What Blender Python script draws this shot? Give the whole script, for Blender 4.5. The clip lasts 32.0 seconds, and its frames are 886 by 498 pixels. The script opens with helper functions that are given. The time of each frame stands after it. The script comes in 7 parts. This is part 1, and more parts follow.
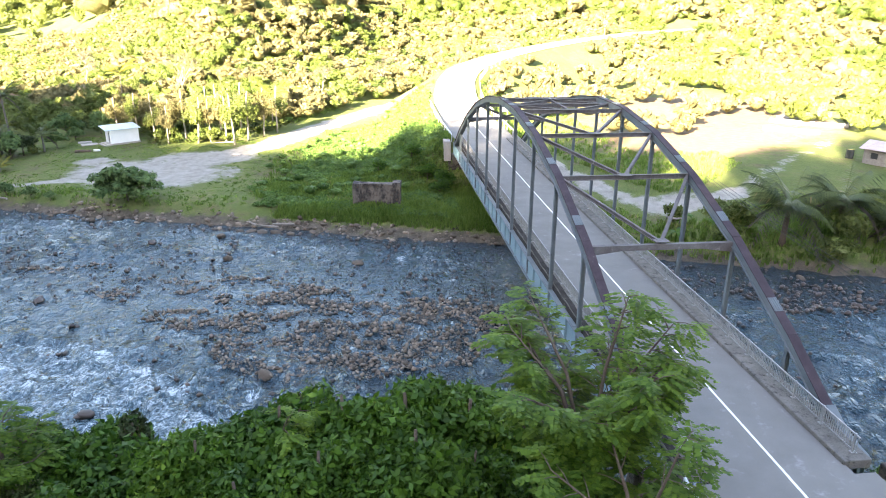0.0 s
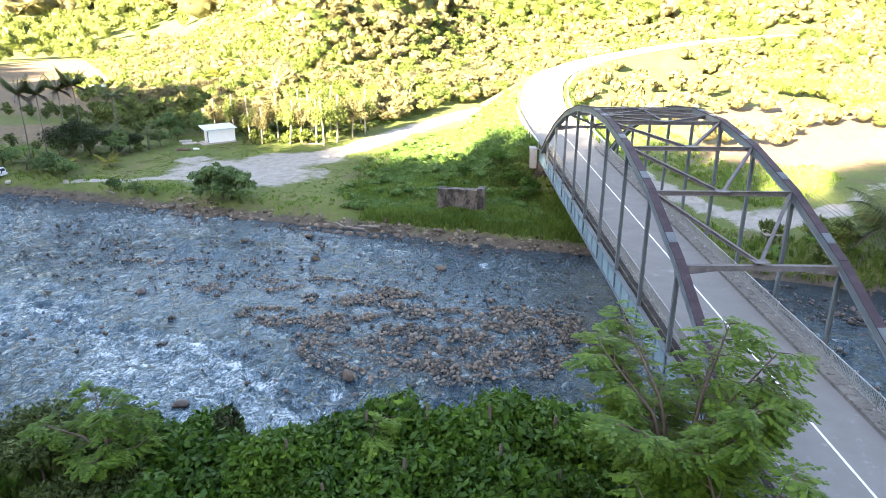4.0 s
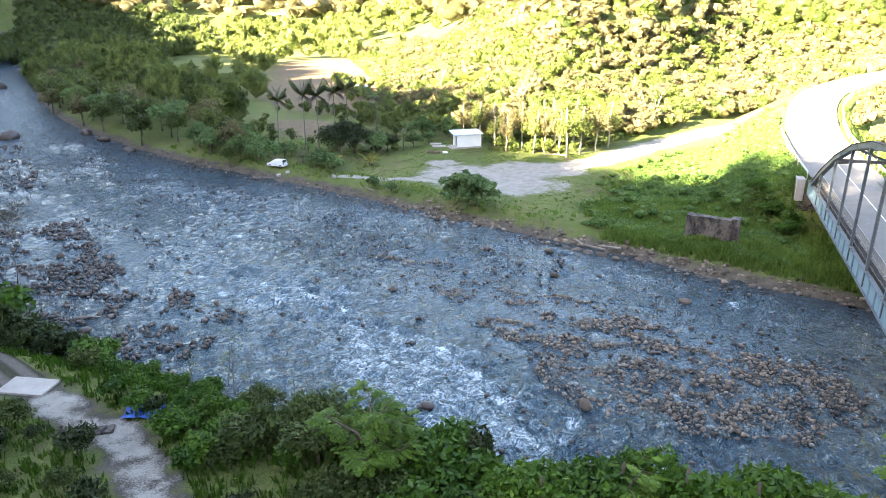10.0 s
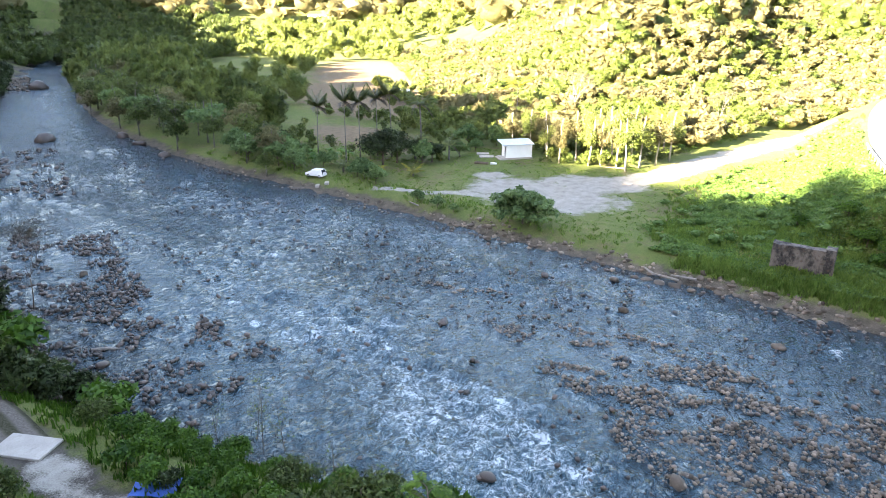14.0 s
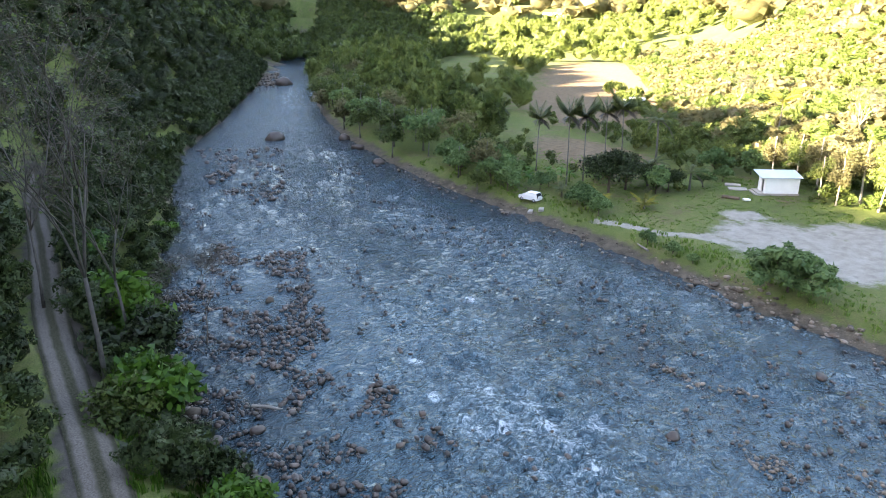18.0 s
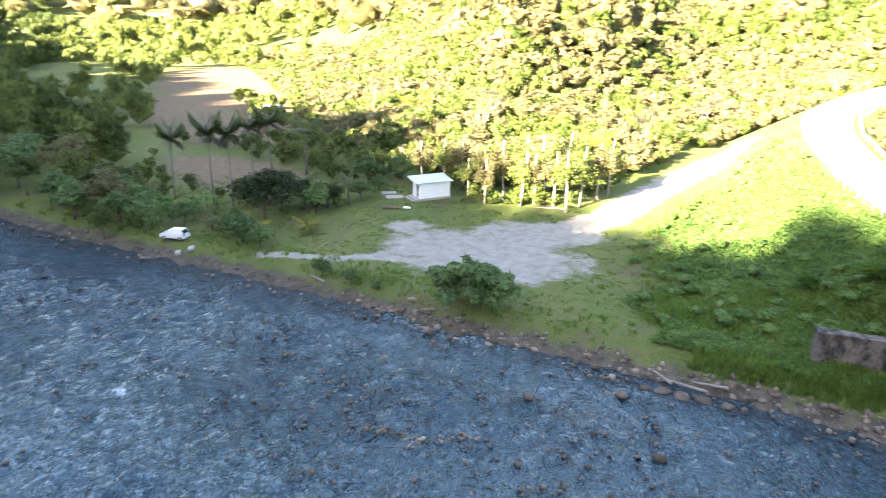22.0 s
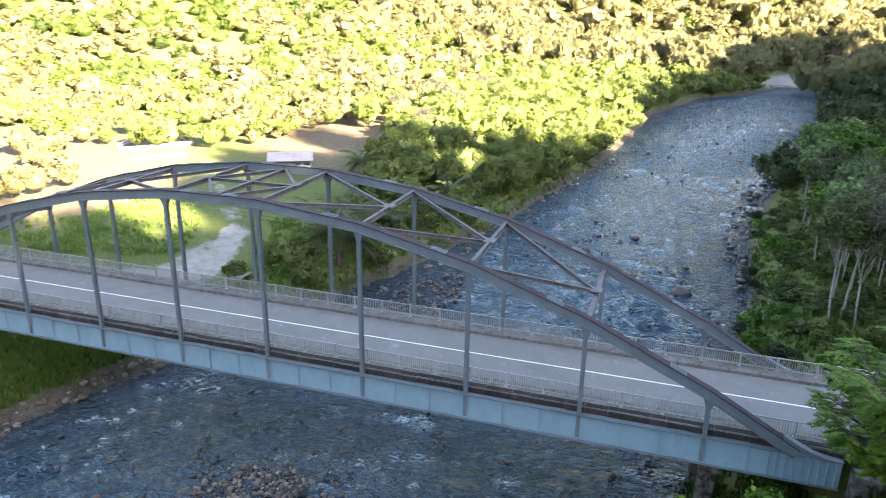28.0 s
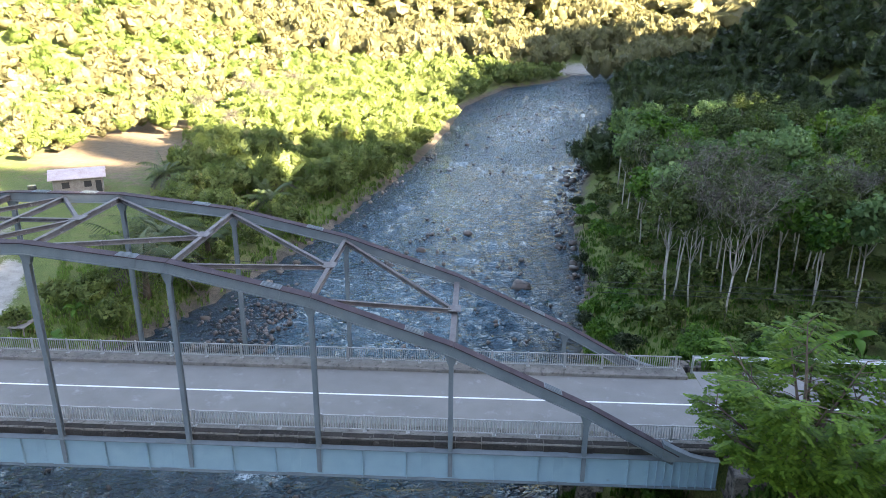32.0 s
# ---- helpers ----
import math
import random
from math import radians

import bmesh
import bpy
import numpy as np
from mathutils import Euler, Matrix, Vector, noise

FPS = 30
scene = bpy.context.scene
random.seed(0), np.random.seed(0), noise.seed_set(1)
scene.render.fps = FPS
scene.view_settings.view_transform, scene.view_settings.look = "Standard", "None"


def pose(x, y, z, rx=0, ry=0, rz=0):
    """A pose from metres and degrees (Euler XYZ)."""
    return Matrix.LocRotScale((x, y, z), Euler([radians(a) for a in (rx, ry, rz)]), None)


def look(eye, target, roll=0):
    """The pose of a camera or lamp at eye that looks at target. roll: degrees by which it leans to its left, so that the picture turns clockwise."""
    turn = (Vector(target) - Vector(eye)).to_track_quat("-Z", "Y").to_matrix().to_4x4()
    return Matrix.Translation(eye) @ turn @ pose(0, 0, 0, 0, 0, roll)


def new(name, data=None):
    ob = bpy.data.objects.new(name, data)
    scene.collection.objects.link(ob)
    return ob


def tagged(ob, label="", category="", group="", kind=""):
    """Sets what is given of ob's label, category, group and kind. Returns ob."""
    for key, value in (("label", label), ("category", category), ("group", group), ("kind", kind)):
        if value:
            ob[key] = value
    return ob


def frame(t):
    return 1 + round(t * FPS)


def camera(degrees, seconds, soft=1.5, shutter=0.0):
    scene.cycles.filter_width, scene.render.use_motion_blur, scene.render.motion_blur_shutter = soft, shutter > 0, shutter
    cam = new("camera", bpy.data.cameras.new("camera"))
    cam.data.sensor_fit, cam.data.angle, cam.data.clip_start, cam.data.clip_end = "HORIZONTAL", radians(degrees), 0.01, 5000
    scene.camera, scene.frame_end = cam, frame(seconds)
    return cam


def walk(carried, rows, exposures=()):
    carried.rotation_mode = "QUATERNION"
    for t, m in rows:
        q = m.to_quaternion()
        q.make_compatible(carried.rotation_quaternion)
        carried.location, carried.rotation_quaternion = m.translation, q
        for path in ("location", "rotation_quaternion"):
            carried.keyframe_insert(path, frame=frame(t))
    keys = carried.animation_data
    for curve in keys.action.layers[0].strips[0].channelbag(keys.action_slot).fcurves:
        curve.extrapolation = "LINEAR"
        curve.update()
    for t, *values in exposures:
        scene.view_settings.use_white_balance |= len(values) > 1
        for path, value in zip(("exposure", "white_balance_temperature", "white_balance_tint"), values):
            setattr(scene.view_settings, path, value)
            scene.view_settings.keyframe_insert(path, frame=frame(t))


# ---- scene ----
cam = camera(65.2, 32.0, soft=0.7, shutter=0.35)
PATH = [
    (0, (-17.966, -24.676, 20.037), (-17.753, -22.807, 19.357), 0.4),
    (0.5, (-17.985, -24.559, 20.05), (-17.821, -22.685, 19.371), 0.4),
    (1, (-18.06, -24.528, 20.081), (-17.945, -22.65, 19.402), 0.3),
    (1.5, (-18.159, -24.516, 20.129), (-18.092, -22.636, 19.451), 0.2),
    (2, (-18.267, -24.48, 20.201), (-18.23, -22.599, 19.523), 0.3),
    (2.5, (-18.359, -24.457, 20.294), (-18.339, -22.576, 19.617), 0.3),
    (4.5, (-18.766, -24.571, 20.585), (-18.811, -22.688, 19.912), 0.4),
    (5, (-18.93, -24.589, 20.701), (-19.039, -22.709, 20.028), 0.3),
    (5.5, (-19.065, -24.568, 20.816), (-19.246, -22.693, 20.143), 0.2),
    (6, (-19.232, -24.592, 20.971), (-19.484, -22.726, 20.299), 0.2),
    (6.5, (-19.488, -24.644, 21.116), (-19.81, -22.788, 20.443), 0.2),
    (7, (-19.731, -24.705, 21.314), (-20.123, -22.863, 20.639), 0.1),
    (7.5, (-20.06, -24.692, 21.593), (-20.52, -22.866, 20.917), -0.0),
    (8, (-20.399, -24.678, 21.882), (-20.93, -22.873, 21.205), -0.1),
    (8.5, (-20.68, -24.646, 22.12), (-21.267, -22.857, 21.442), 0.0),
    (9, (-20.988, -24.637, 22.323), (-21.601, -22.857, 21.647), 0.1),
    (9.5, (-21.271, -24.645, 22.449), (-21.887, -22.867, 21.773), 0.1),
    (10, (-21.572, -24.555, 22.482), (-22.189, -22.776, 21.807), 0.2),
    (10.5, (-21.937, -24.339, 22.451), (-22.553, -22.56, 21.776), 0.3),
    (11, (-22.402, -23.873, 22.419), (-23.017, -22.094, 21.744), 0.2),
    (11.5, (-22.971, -23.178, 22.385), (-23.584, -21.398, 21.711), 0.3),
    (12, (-23.65, -22.303, 22.32), (-24.262, -20.521, 21.649), 0.3),
    (12.5, (-24.291, -21.279, 22.244), (-24.902, -19.496, 21.574), 0.4),
    (13, (-25.102, -19.975, 22.219), (-25.729, -18.197, 21.55), 0.4),
    (13.5, (-25.907, -18.484, 22.201), (-26.574, -16.721, 21.532), 0.4),
    (15.5, (-29.539, -11.743, 22.403), (-30.363, -10.048, 21.73), 0.3),
    (16, (-30.587, -9.949, 22.491), (-31.46, -8.281, 21.817), 0.2),
    (16.5, (-31.675, -8.146, 22.579), (-32.646, -6.534, 21.903), 0.1),
    (17, (-32.71, -6.36, 22.655), (-33.803, -4.828, 21.978), -0.0),
    (17.5, (-33.818, -4.605, 22.734), (-35.003, -3.144, 22.056), -0.0),
    (18, (-34.952, -2.882, 22.801), (-36.175, -1.453, 22.123), -0.1),
    (18.5, (-36.155, -1.183, 22.844), (-37.407, 0.222, 22.166), -0.1),
    (19, (-37.404, 0.411, 22.877), (-38.657, 1.815, 22.2), -0.1),
    (19.5, (-38.692, 1.96, 22.919), (-39.944, 3.365, 22.242), -0.1),
    (20, (-39.875, 3.294, 22.994), (-41.126, 4.701, 22.318), -0.0),
    (20.5, (-40.77, 4.366, 23.074), (-41.938, 5.843, 22.398), 0.2),
    (21, (-41.4, 5.508, 23.069), (-42.299, 7.163, 22.395), 0.6),
    (21.5, (-42.047, 6.484, 22.972), (-42.65, 8.27, 22.303), 0.9),
    (22, (-42.625, 7.166, 22.886), (-42.962, 9.021, 22.221), 1.2),
    (22.5, (-43.018, 7.671, 22.832), (-43.092, 9.557, 22.172), 1.4),
    (23, (-43.234, 8.162, 22.794), (-43.052, 10.042, 22.137), 1.5),
    (23.5, (-43.331, 8.552, 22.725), (-42.904, 10.394, 22.074), 1.6),
    (24, (-43.369, 8.799, 22.62), (-42.705, 10.572, 21.976), 1.7),
    (24.5, (-43.408, 9.046, 22.476), (-42.525, 10.722, 21.836), 1.6),
    (25, (-43.284, 9.302, 22.368), (-42.199, 10.857, 21.732), 1.5),
    (25.5, (-43.033, 9.527, 22.349), (-41.765, 10.938, 21.713), 1.4),
    (26, (-42.772, 9.746, 22.367), (-41.342, 10.991, 21.73), 1.0),
    (26.5, (-42.454, 10.012, 22.331), (-40.886, 11.078, 21.693), 1.2),
    (28.5, (-40.941, 11.058, 22.177), (-39.095, 11.485, 21.537), 0.7),
    (29, (-40.388, 11.39, 22.135), (-38.512, 11.653, 21.494), 0.7),
    (29.5, (-39.784, 11.749, 22.079), (-37.894, 11.869, 21.438), 0.7),
    (30, (-39.083, 12.06, 22.019), (-37.19, 12.108, 21.376), 0.7),
    (30.5, (-38.379, 12.345, 21.969), (-36.485, 12.368, 21.326), 0.7),
    (31, (-37.639, 12.601, 21.933), (-35.745, 12.626, 21.29), 0.5),
    (31.5, (-36.823, 12.845, 21.927), (-34.931, 12.916, 21.282), 0.4),
    (32, (-36.0, 13.003, 21.901), (-34.109, 13.091, 21.255), 0.4),
]
walk(cam, [(t, look(eye, target, roll)) for t, eye, target, roll in PATH], [(0, 4.66, 7850, 19), (13, 4.72, 7850, 19), (19, 4.54, 7750, 19), (24, 4.54, 7450, 19), (26, 4.44, 7400, 19), (32, 4.44, 7400, 18)])

# ---------------------------------------------------------------- light
SUN_AZ, SUN_EL = 212.0, 21.8          # compass bearing of the sun (0 = +y, 90 = +x) and its height
world = bpy.data.worlds.new("sky")
scene.world = world
world.use_nodes = True
wn = world.node_tree
sky = wn.nodes.new("ShaderNodeTexSky")
sky.sky_type = 'NISHITA'
sky.sun_disc = False
sky.sun_elevation = radians(SUN_EL)
sky.sun_rotation = radians(SUN_AZ)
sky.air_density, sky.dust_density, sky.ozone_density = 1.0, 0.7, 1.0
wn.links.new(sky.outputs[0], wn.nodes["Background"].inputs[0])
wn.nodes["Background"].inputs[1].default_value = 0.050
sun_data = bpy.data.lights.new("sun", 'SUN')
sun_data.energy, sun_data.angle, sun_data.color = 5.0, radians(0.5), (1.0, 0.93, 0.76)
sun = new("sun", sun_data)
_a, _e = radians(SUN_AZ), radians(SUN_EL)
sun_from = Vector((math.sin(_a) * math.cos(_e), math.cos(_a) * math.cos(_e), math.sin(_e)))
sun.matrix_world = look(sun_from * 400, (0, 0, 0))

# ---------------------------------------------------------------- materials


def mat_base(name):
    m = bpy.data.materials.new(name)
    m.use_nodes = True
    nt = m.node_tree
    return m, nt, nt.nodes["Principled BSDF"]


def node(nt, kind, **kw):
    n = nt.nodes.new(kind)
    for k, v in kw.items():
        if k in n.inputs:
            n.inputs[k].default_value = v
    return n


def noise_tex(nt, scale, detail=4.0, rough=0.6, coords="Object", stretch=None):
    tc = nt.nodes.new("ShaderNodeTexCoord")
    src = tc.outputs[coords]
    if stretch:
        mp = nt.nodes.new("ShaderNodeMapping")
        mp.inputs["Scale"].default_value = stretch
        mp.inputs["Rotation"].default_value = (0, 0, stretch[3] if len(stretch) > 3 else 0) if len(stretch) > 3 else (0, 0, 0)
        nt.links.new(src, mp.inputs[0])
        src = mp.outputs[0]
    n = node(nt, "ShaderNodeTexNoise", Scale=scale, Detail=detail, Roughness=rough)
    nt.links.new(src, n.inputs["Vector"])
    return n.outputs["Fac"]


def ramp(nt, fac, stops):
    r = nt.nodes.new("ShaderNodeValToRGB")
    el = r.color_ramp.elements
    while len(el) < len(stops):
        el.new(0.5)
    for e, (p, c) in zip(el, stops):
        e.position, e.color = p, (*c, 1) if len(c) == 3 else c
    nt.links.new(fac, r.inputs[0])
    return r.outputs[0]


def mix(nt, fac, a, b, mode='MIX'):
    m = nt.nodes.new("ShaderNodeMix")
    m.data_type, m.blend_type = 'RGBA', mode
    for sock, val in ((0, fac), (6, a), (7, b)):
        if isinstance(val, (int, float)):
            m.inputs[sock].default_value = val
        elif isinstance(val, tuple):
            m.inputs[sock].default_value = (*val, 1)
        else:
            nt.links.new(val, m.inputs[sock])
    return m.outputs[2]


def maths(nt, op, a, b=0.0, clamp=False):
    m = nt.nodes.new("ShaderNodeMath")
    m.operation, m.use_clamp = op, clamp
    for i, val in enumerate((a, b)):
        if isinstance(val, (int, float)):
            m.inputs[i].default_value = val
        else:
            nt.links.new(val, m.inputs[i])
    return m.outputs[0]


def bump(nt, bsdf, height, strength, dist):
    b = node(nt, "ShaderNodeBump", Strength=strength, Distance=dist)
    nt.links.new(height, b.inputs["Height"])
    nt.links.new(b.outputs[0], bsdf.inputs["Normal"])


def surface(name, dark, light, scale=3.0, fine=40.0, rough=0.8, metal=0.0, bumps=0.4, dist=0.02, vary=0.0, stain=None, stain_at=0.6, island=0.0, warm=None):
    """Two-scale mottled surface: broad tone, fine grain, an optional stain colour and a tone of each object's own."""
    m, nt, b = mat_base(name)
    big = noise_tex(nt, scale, 5)
    small = noise_tex(nt, fine, 3)
    fac = maths(nt, 'MULTIPLY_ADD', small, 0.45)
    nt.nodes[-1].inputs[2].default_value = 0.0
    fac = maths(nt, 'ADD', fac, maths(nt, 'MULTIPLY', big, 0.55))
    col = ramp(nt, fac, [(0.32, dark), (0.68, light)])
    if stain:
        s = ramp(nt, noise_tex(nt, scale * 2.3, 6, 0.7), [(stain_at - 0.06, (0, 0, 0)), (stain_at + 0.08, (1, 1, 1))])
        col = mix(nt, s, col, stain)
    if warm:
        g0 = nt.nodes.new("ShaderNodeNewGeometry")
        col = mix(nt, maths(nt, 'MULTIPLY', g0.outputs["Random Per Island"], 0.8), col, mix(nt, 0.6, col, warm))
    if island:
        g1 = nt.nodes.new("ShaderNodeNewGeometry")
        h1 = node(nt, "ShaderNodeHueSaturation")
        rnd = maths(nt, 'FRACT', maths(nt, 'MULTIPLY', g1.outputs["Random Per Island"], 7.31))
        nt.links.new(maths(nt, 'ADD', maths(nt, 'MULTIPLY', rnd, island), 1 - island / 2), h1.inputs["Value"])
        nt.links.new(col, h1.inputs["Color"])
        col = h1.outputs[0]
    if vary:
        oi = nt.nodes.new("ShaderNodeObjectInfo")
        hv = node(nt, "ShaderNodeHueSaturation")
        nt.links.new(maths(nt, 'ADD', maths(nt, 'MULTIPLY', oi.outputs["Random"], vary), 1 - vary / 2), hv.inputs["Value"])
        nt.links.new(col, hv.inputs["Color"])
        col = hv.outputs[0]
    nt.links.new(col, b.inputs["Base Color"])
    b.inputs["Roughness"].default_value, b.inputs["Metallic"].default_value = rough, metal
    b.inputs["Specular IOR Level"].default_value = 0.22 if rough >= 0.7 else 0.45
    bump(nt, b, fac, bumps, dist)
    return m


def leaf_mat(name, dark, light, tip=None, translucent=0.3, patch=0.12, rough=0.55, gaps=0.0, cut=0.47):
    """Foliage: tone by leaf, by clump in space and by plant; part of the light passes through."""
    m, nt, b = mat_base(name)
    geo = nt.nodes.new("ShaderNodeNewGeometry")
    oi = nt.nodes.new("ShaderNodeObjectInfo")
    big = noise_tex(nt, patch, 3, 0.6)
    f = maths(nt, 'ADD', maths(nt, 'MULTIPLY', geo.outputs["Random Per Island"], 0.45), maths(nt, 'MULTIPLY', big, 0.8))
    f = maths(nt, 'ADD', f, maths(nt, 'MULTIPLY', oi.outputs["Random"], 0.25))
    stops = [(0.35, dark), (0.95, light)]
    if tip:
        stops.append((1.0, tip))
    col = ramp(nt, maths(nt, 'SUBTRACT', f, 0.1), stops)
    nt.links.new(col, b.inputs["Base Color"])
    b.inputs["Roughness"].default_value = rough
    b.inputs["Specular IOR Level"].default_value = 0.25
    t = nt.nodes.new("ShaderNodeBsdfTranslucent")
    nt.links.new(col, t.inputs["Color"])
    ms = nt.nodes.new("ShaderNodeMixShader")
    ms.inputs[0].default_value = translucent
    nt.links.new(b.outputs[0], ms.inputs[1])
    nt.links.new(t.outputs[0], ms.inputs[2])
    out = ms.outputs[0]
    if gaps:
        # sprays of small leaves: the sheet is open between them
        hole = ramp(nt, noise_tex(nt, gaps, 3, 0.6), [(cut, (0, 0, 0)), (cut + 0.03, (1, 1, 1))])
        mh = nt.nodes.new("ShaderNodeMixShader")
        nt.links.new(hole, mh.inputs[0])
        nt.links.new(nt.nodes.new("ShaderNodeBsdfTransparent").outputs[0], mh.inputs[1])
        nt.links.new(out, mh.inputs[2])
        out = mh.outputs[0]
    nt.links.new(out, nt.nodes["Material Output"].inputs[0])
    return m


M_STEEL = surface("blue_grey_paint", (0.090, 0.112, 0.122), (0.148, 0.176, 0.186), 1.2, 25, 0.55, 0.0, 0.15, 0.01, 0.1, (0.16, 0.13, 0.11), 0.70)
M_GIRDER = surface("pale_blue_paint", (0.168, 0.265, 0.305), (0.225, 0.335, 0.37), 0.8, 18, 0.5, 0.0, 0.1, 0.01, 0.1, (0.15, 0.18, 0.19), 0.72)
M_RUST = surface("purple_brown_rust", (0.026, 0.018, 0.022), (0.066, 0.048, 0.055), 1.5, 30, 0.8, 0.0, 0.4, 0.02, 0.15, (0.20, 0.18, 0.18), 0.70)
M_BRACE = surface("weathered_grey_paint", (0.065, 0.058, 0.058), (0.165, 0.155, 0.152), 1.5, 30, 0.7, 0.0, 0.3, 0.01, 0.2, (0.34, 0.33, 0.32), 0.66)
M_RAIL = surface("weathered_galvanised_rail", (0.22, 0.22, 0.21), (0.38, 0.38, 0.37), 2.0, 30, 0.6, 0.2, 0.2, 0.01, 0.15)
M_GALV = surface("galvanised_steel", (0.42, 0.44, 0.46), (0.6, 0.62, 0.64), 3, 30, 0.4, 0.6, 0.1, 0.01)
M_ASPHALT = surface("worn_asphalt", (0.148, 0.143, 0.132), (0.205, 0.199, 0.184), 0.5, 60, 0.85, 0, 0.25, 0.01, 0, (0.25, 0.245, 0.24), 0.64)
M_WALK = surface("dirty_concrete_walk", (0.085, 0.08, 0.072), (0.22, 0.205, 0.185), 1.2, 20, 0.9, 0, 0.4, 0.02, 0, (0.05, 0.048, 0.04), 0.6)
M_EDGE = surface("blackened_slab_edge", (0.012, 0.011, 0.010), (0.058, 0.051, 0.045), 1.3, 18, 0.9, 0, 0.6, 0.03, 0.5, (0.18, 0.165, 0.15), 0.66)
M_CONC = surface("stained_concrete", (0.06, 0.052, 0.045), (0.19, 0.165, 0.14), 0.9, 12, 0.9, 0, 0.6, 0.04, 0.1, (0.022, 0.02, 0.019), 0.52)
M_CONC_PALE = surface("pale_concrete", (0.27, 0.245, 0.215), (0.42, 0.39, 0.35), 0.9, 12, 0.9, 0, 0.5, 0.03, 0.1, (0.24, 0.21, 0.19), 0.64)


def streaked(name, pale, grey, black):
    """Weathered concrete with dark runs down its faces."""
    m, nt, b = mat_base(name)
    base = mix(nt, noise_tex(nt, 1.4, 6, 0.7), pale, grey)
    runs = ramp(nt, noise_tex(nt, 1.0, 6, 0.7, stretch=(0.9, 0.9, 0.5)), [(0.43, (0, 0, 0)), (0.58, (1, 1, 1))])
    col = mix(nt, runs, base, black)
    col = mix(nt, ramp(nt, noise_tex(nt, 2.6, 5, 0.7), [(0.56, (0, 0, 0)), (0.66, (0.8, 0.8, 0.8))]), col, (0.085, 0.055, 0.038))
    nt.links.new(col, b.inputs["Base Color"])
    b.inputs["Roughness"].default_value = 0.92
    bump(nt, b, noise_tex(nt, 6, 5), 0.6, 0.05)
    return m


M_PIER = streaked("weathered_pier_concrete", (0.185, 0.16, 0.135), (0.085, 0.073, 0.062), (0.018, 0.016, 0.016))
M_LINE = surface("road_paint", (0.62, 0.62, 0.6), (0.8, 0.8, 0.78), 3, 50, 0.7)
M_MUD = surface("damp_mud", (0.05, 0.042, 0.03), (0.12, 0.1, 0.075), 1.0, 15, 0.85, 0, 0.6, 0.05)
M_ROCK = surface("river_stone", (0.055, 0.046, 0.038), (0.215, 0.182, 0.150), 0.9, 14, 0.75, 0, 0.5, 0.04, 0.4, island=1.2, warm=(0.15, 0.105, 0.070))
M_ROCK_DARK = surface("wet_dark_stone", (0.024, 0.021, 0.02), (0.10, 0.085, 0.075), 0.9, 14, 0.45, 0, 0.5, 0.04, 0.4, island=1.0, warm=(0.10, 0.06, 0.04))
M_WHITE = surface("white_wall_paint", (0.72, 0.72, 0.70), (0.84, 0.84, 0.82), 0.8, 20, 0.8, 0, 0.1, 0.01, 0, (0.55, 0.53, 0.48), 0.7)
M_ROOF = surface("pale_blue_roof_sheet", (0.46, 0.54, 0.60), (0.60, 0.67, 0.72), 1.0, 20, 0.45, 0.1, 0.1, 0.01)
M_BARK = surface("brown_bark", (0.06, 0.045, 0.035), (0.16, 0.12, 0.09), 2.0, 20, 0.9, 0, 0.7, 0.03, 0.2)
M_BARK_PALE = surface("pale_grey_bark", (0.17, 0.155, 0.135), (0.36, 0.335, 0.30), 2.0, 15, 0.85, 0, 0.5, 0.02, 0.2, (0.14, 0.12, 0.10), 0.62)
M_BARK_GREY = surface("grey_bark", (0.075, 0.068, 0.06), (0.19, 0.175, 0.155), 2.0, 15, 0.85, 0, 0.5, 0.02, 0.2)
M_BARK_DULL = surface("dull_grey_bark", (0.035, 0.031, 0.028), (0.10, 0.092, 0.082), 2.0, 15, 0.9, 0, 0.5, 0.02, 0.2)
M_DARK = surface("dark_opening", (0.015, 0.015, 0.016), (0.03, 0.03, 0.03), 2, 20, 0.6)
M_TYRE = surface("black_rubber", (0.015, 0.015, 0.015), (0.03, 0.03, 0.03), 5, 60, 0.8)
M_CAR = surface("white_car_paint", (0.74, 0.74, 0.74), (0.82, 0.82, 0.82), 2, 30, 0.25, 0, 0.02, 0.005)
M_GLASS = surface("dark_car_glass", (0.02, 0.025, 0.03), (0.03, 0.035, 0.04), 2, 30, 0.08)
M_WOODGREY = surface("grey_weathered_wood", (0.15, 0.13, 0.11), (0.30, 0.27, 0.24), 2, 30, 0.85, 0, 0.4, 0.02)

# yellow-green paled in its base colour to stand in for glare and haze
L_FOREST = leaf_mat("glare_pale_forest_leaves", (0.115, 0.112, 0.050), (0.195, 0.178, 0.084), (0.27, 0.24, 0.14), 0.5, 0.05, gaps=4.2, cut=0.42)
# deep green with the near slope's shade put into the leaf colour
L_SHADE = leaf_mat("deep_green_shade_leaves", (0.009, 0.017, 0.005), (0.036, 0.058, 0.015), None, 0.2, 0.1, gaps=4.0)
L_FRESH = leaf_mat("fresh_green_leaves", (0.016, 0.056, 0.006), (0.078, 0.168, 0.017), (0.15, 0.26, 0.03), 0.28, 0.4)
L_AIRY = leaf_mat("light_green_leaves", (0.040, 0.095, 0.009), (0.135, 0.225, 0.024), (0.21, 0.30, 0.04), 0.35, 0.5)
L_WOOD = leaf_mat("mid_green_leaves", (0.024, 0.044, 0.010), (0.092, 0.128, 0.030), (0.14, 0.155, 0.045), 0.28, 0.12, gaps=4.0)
L_YELLOW = leaf_mat("yellow_green_leaves", (0.050, 0.084, 0.016), (0.155, 0.188, 0.050), (0.23, 0.225, 0.09), 0.34, 0.3, gaps=4.0)
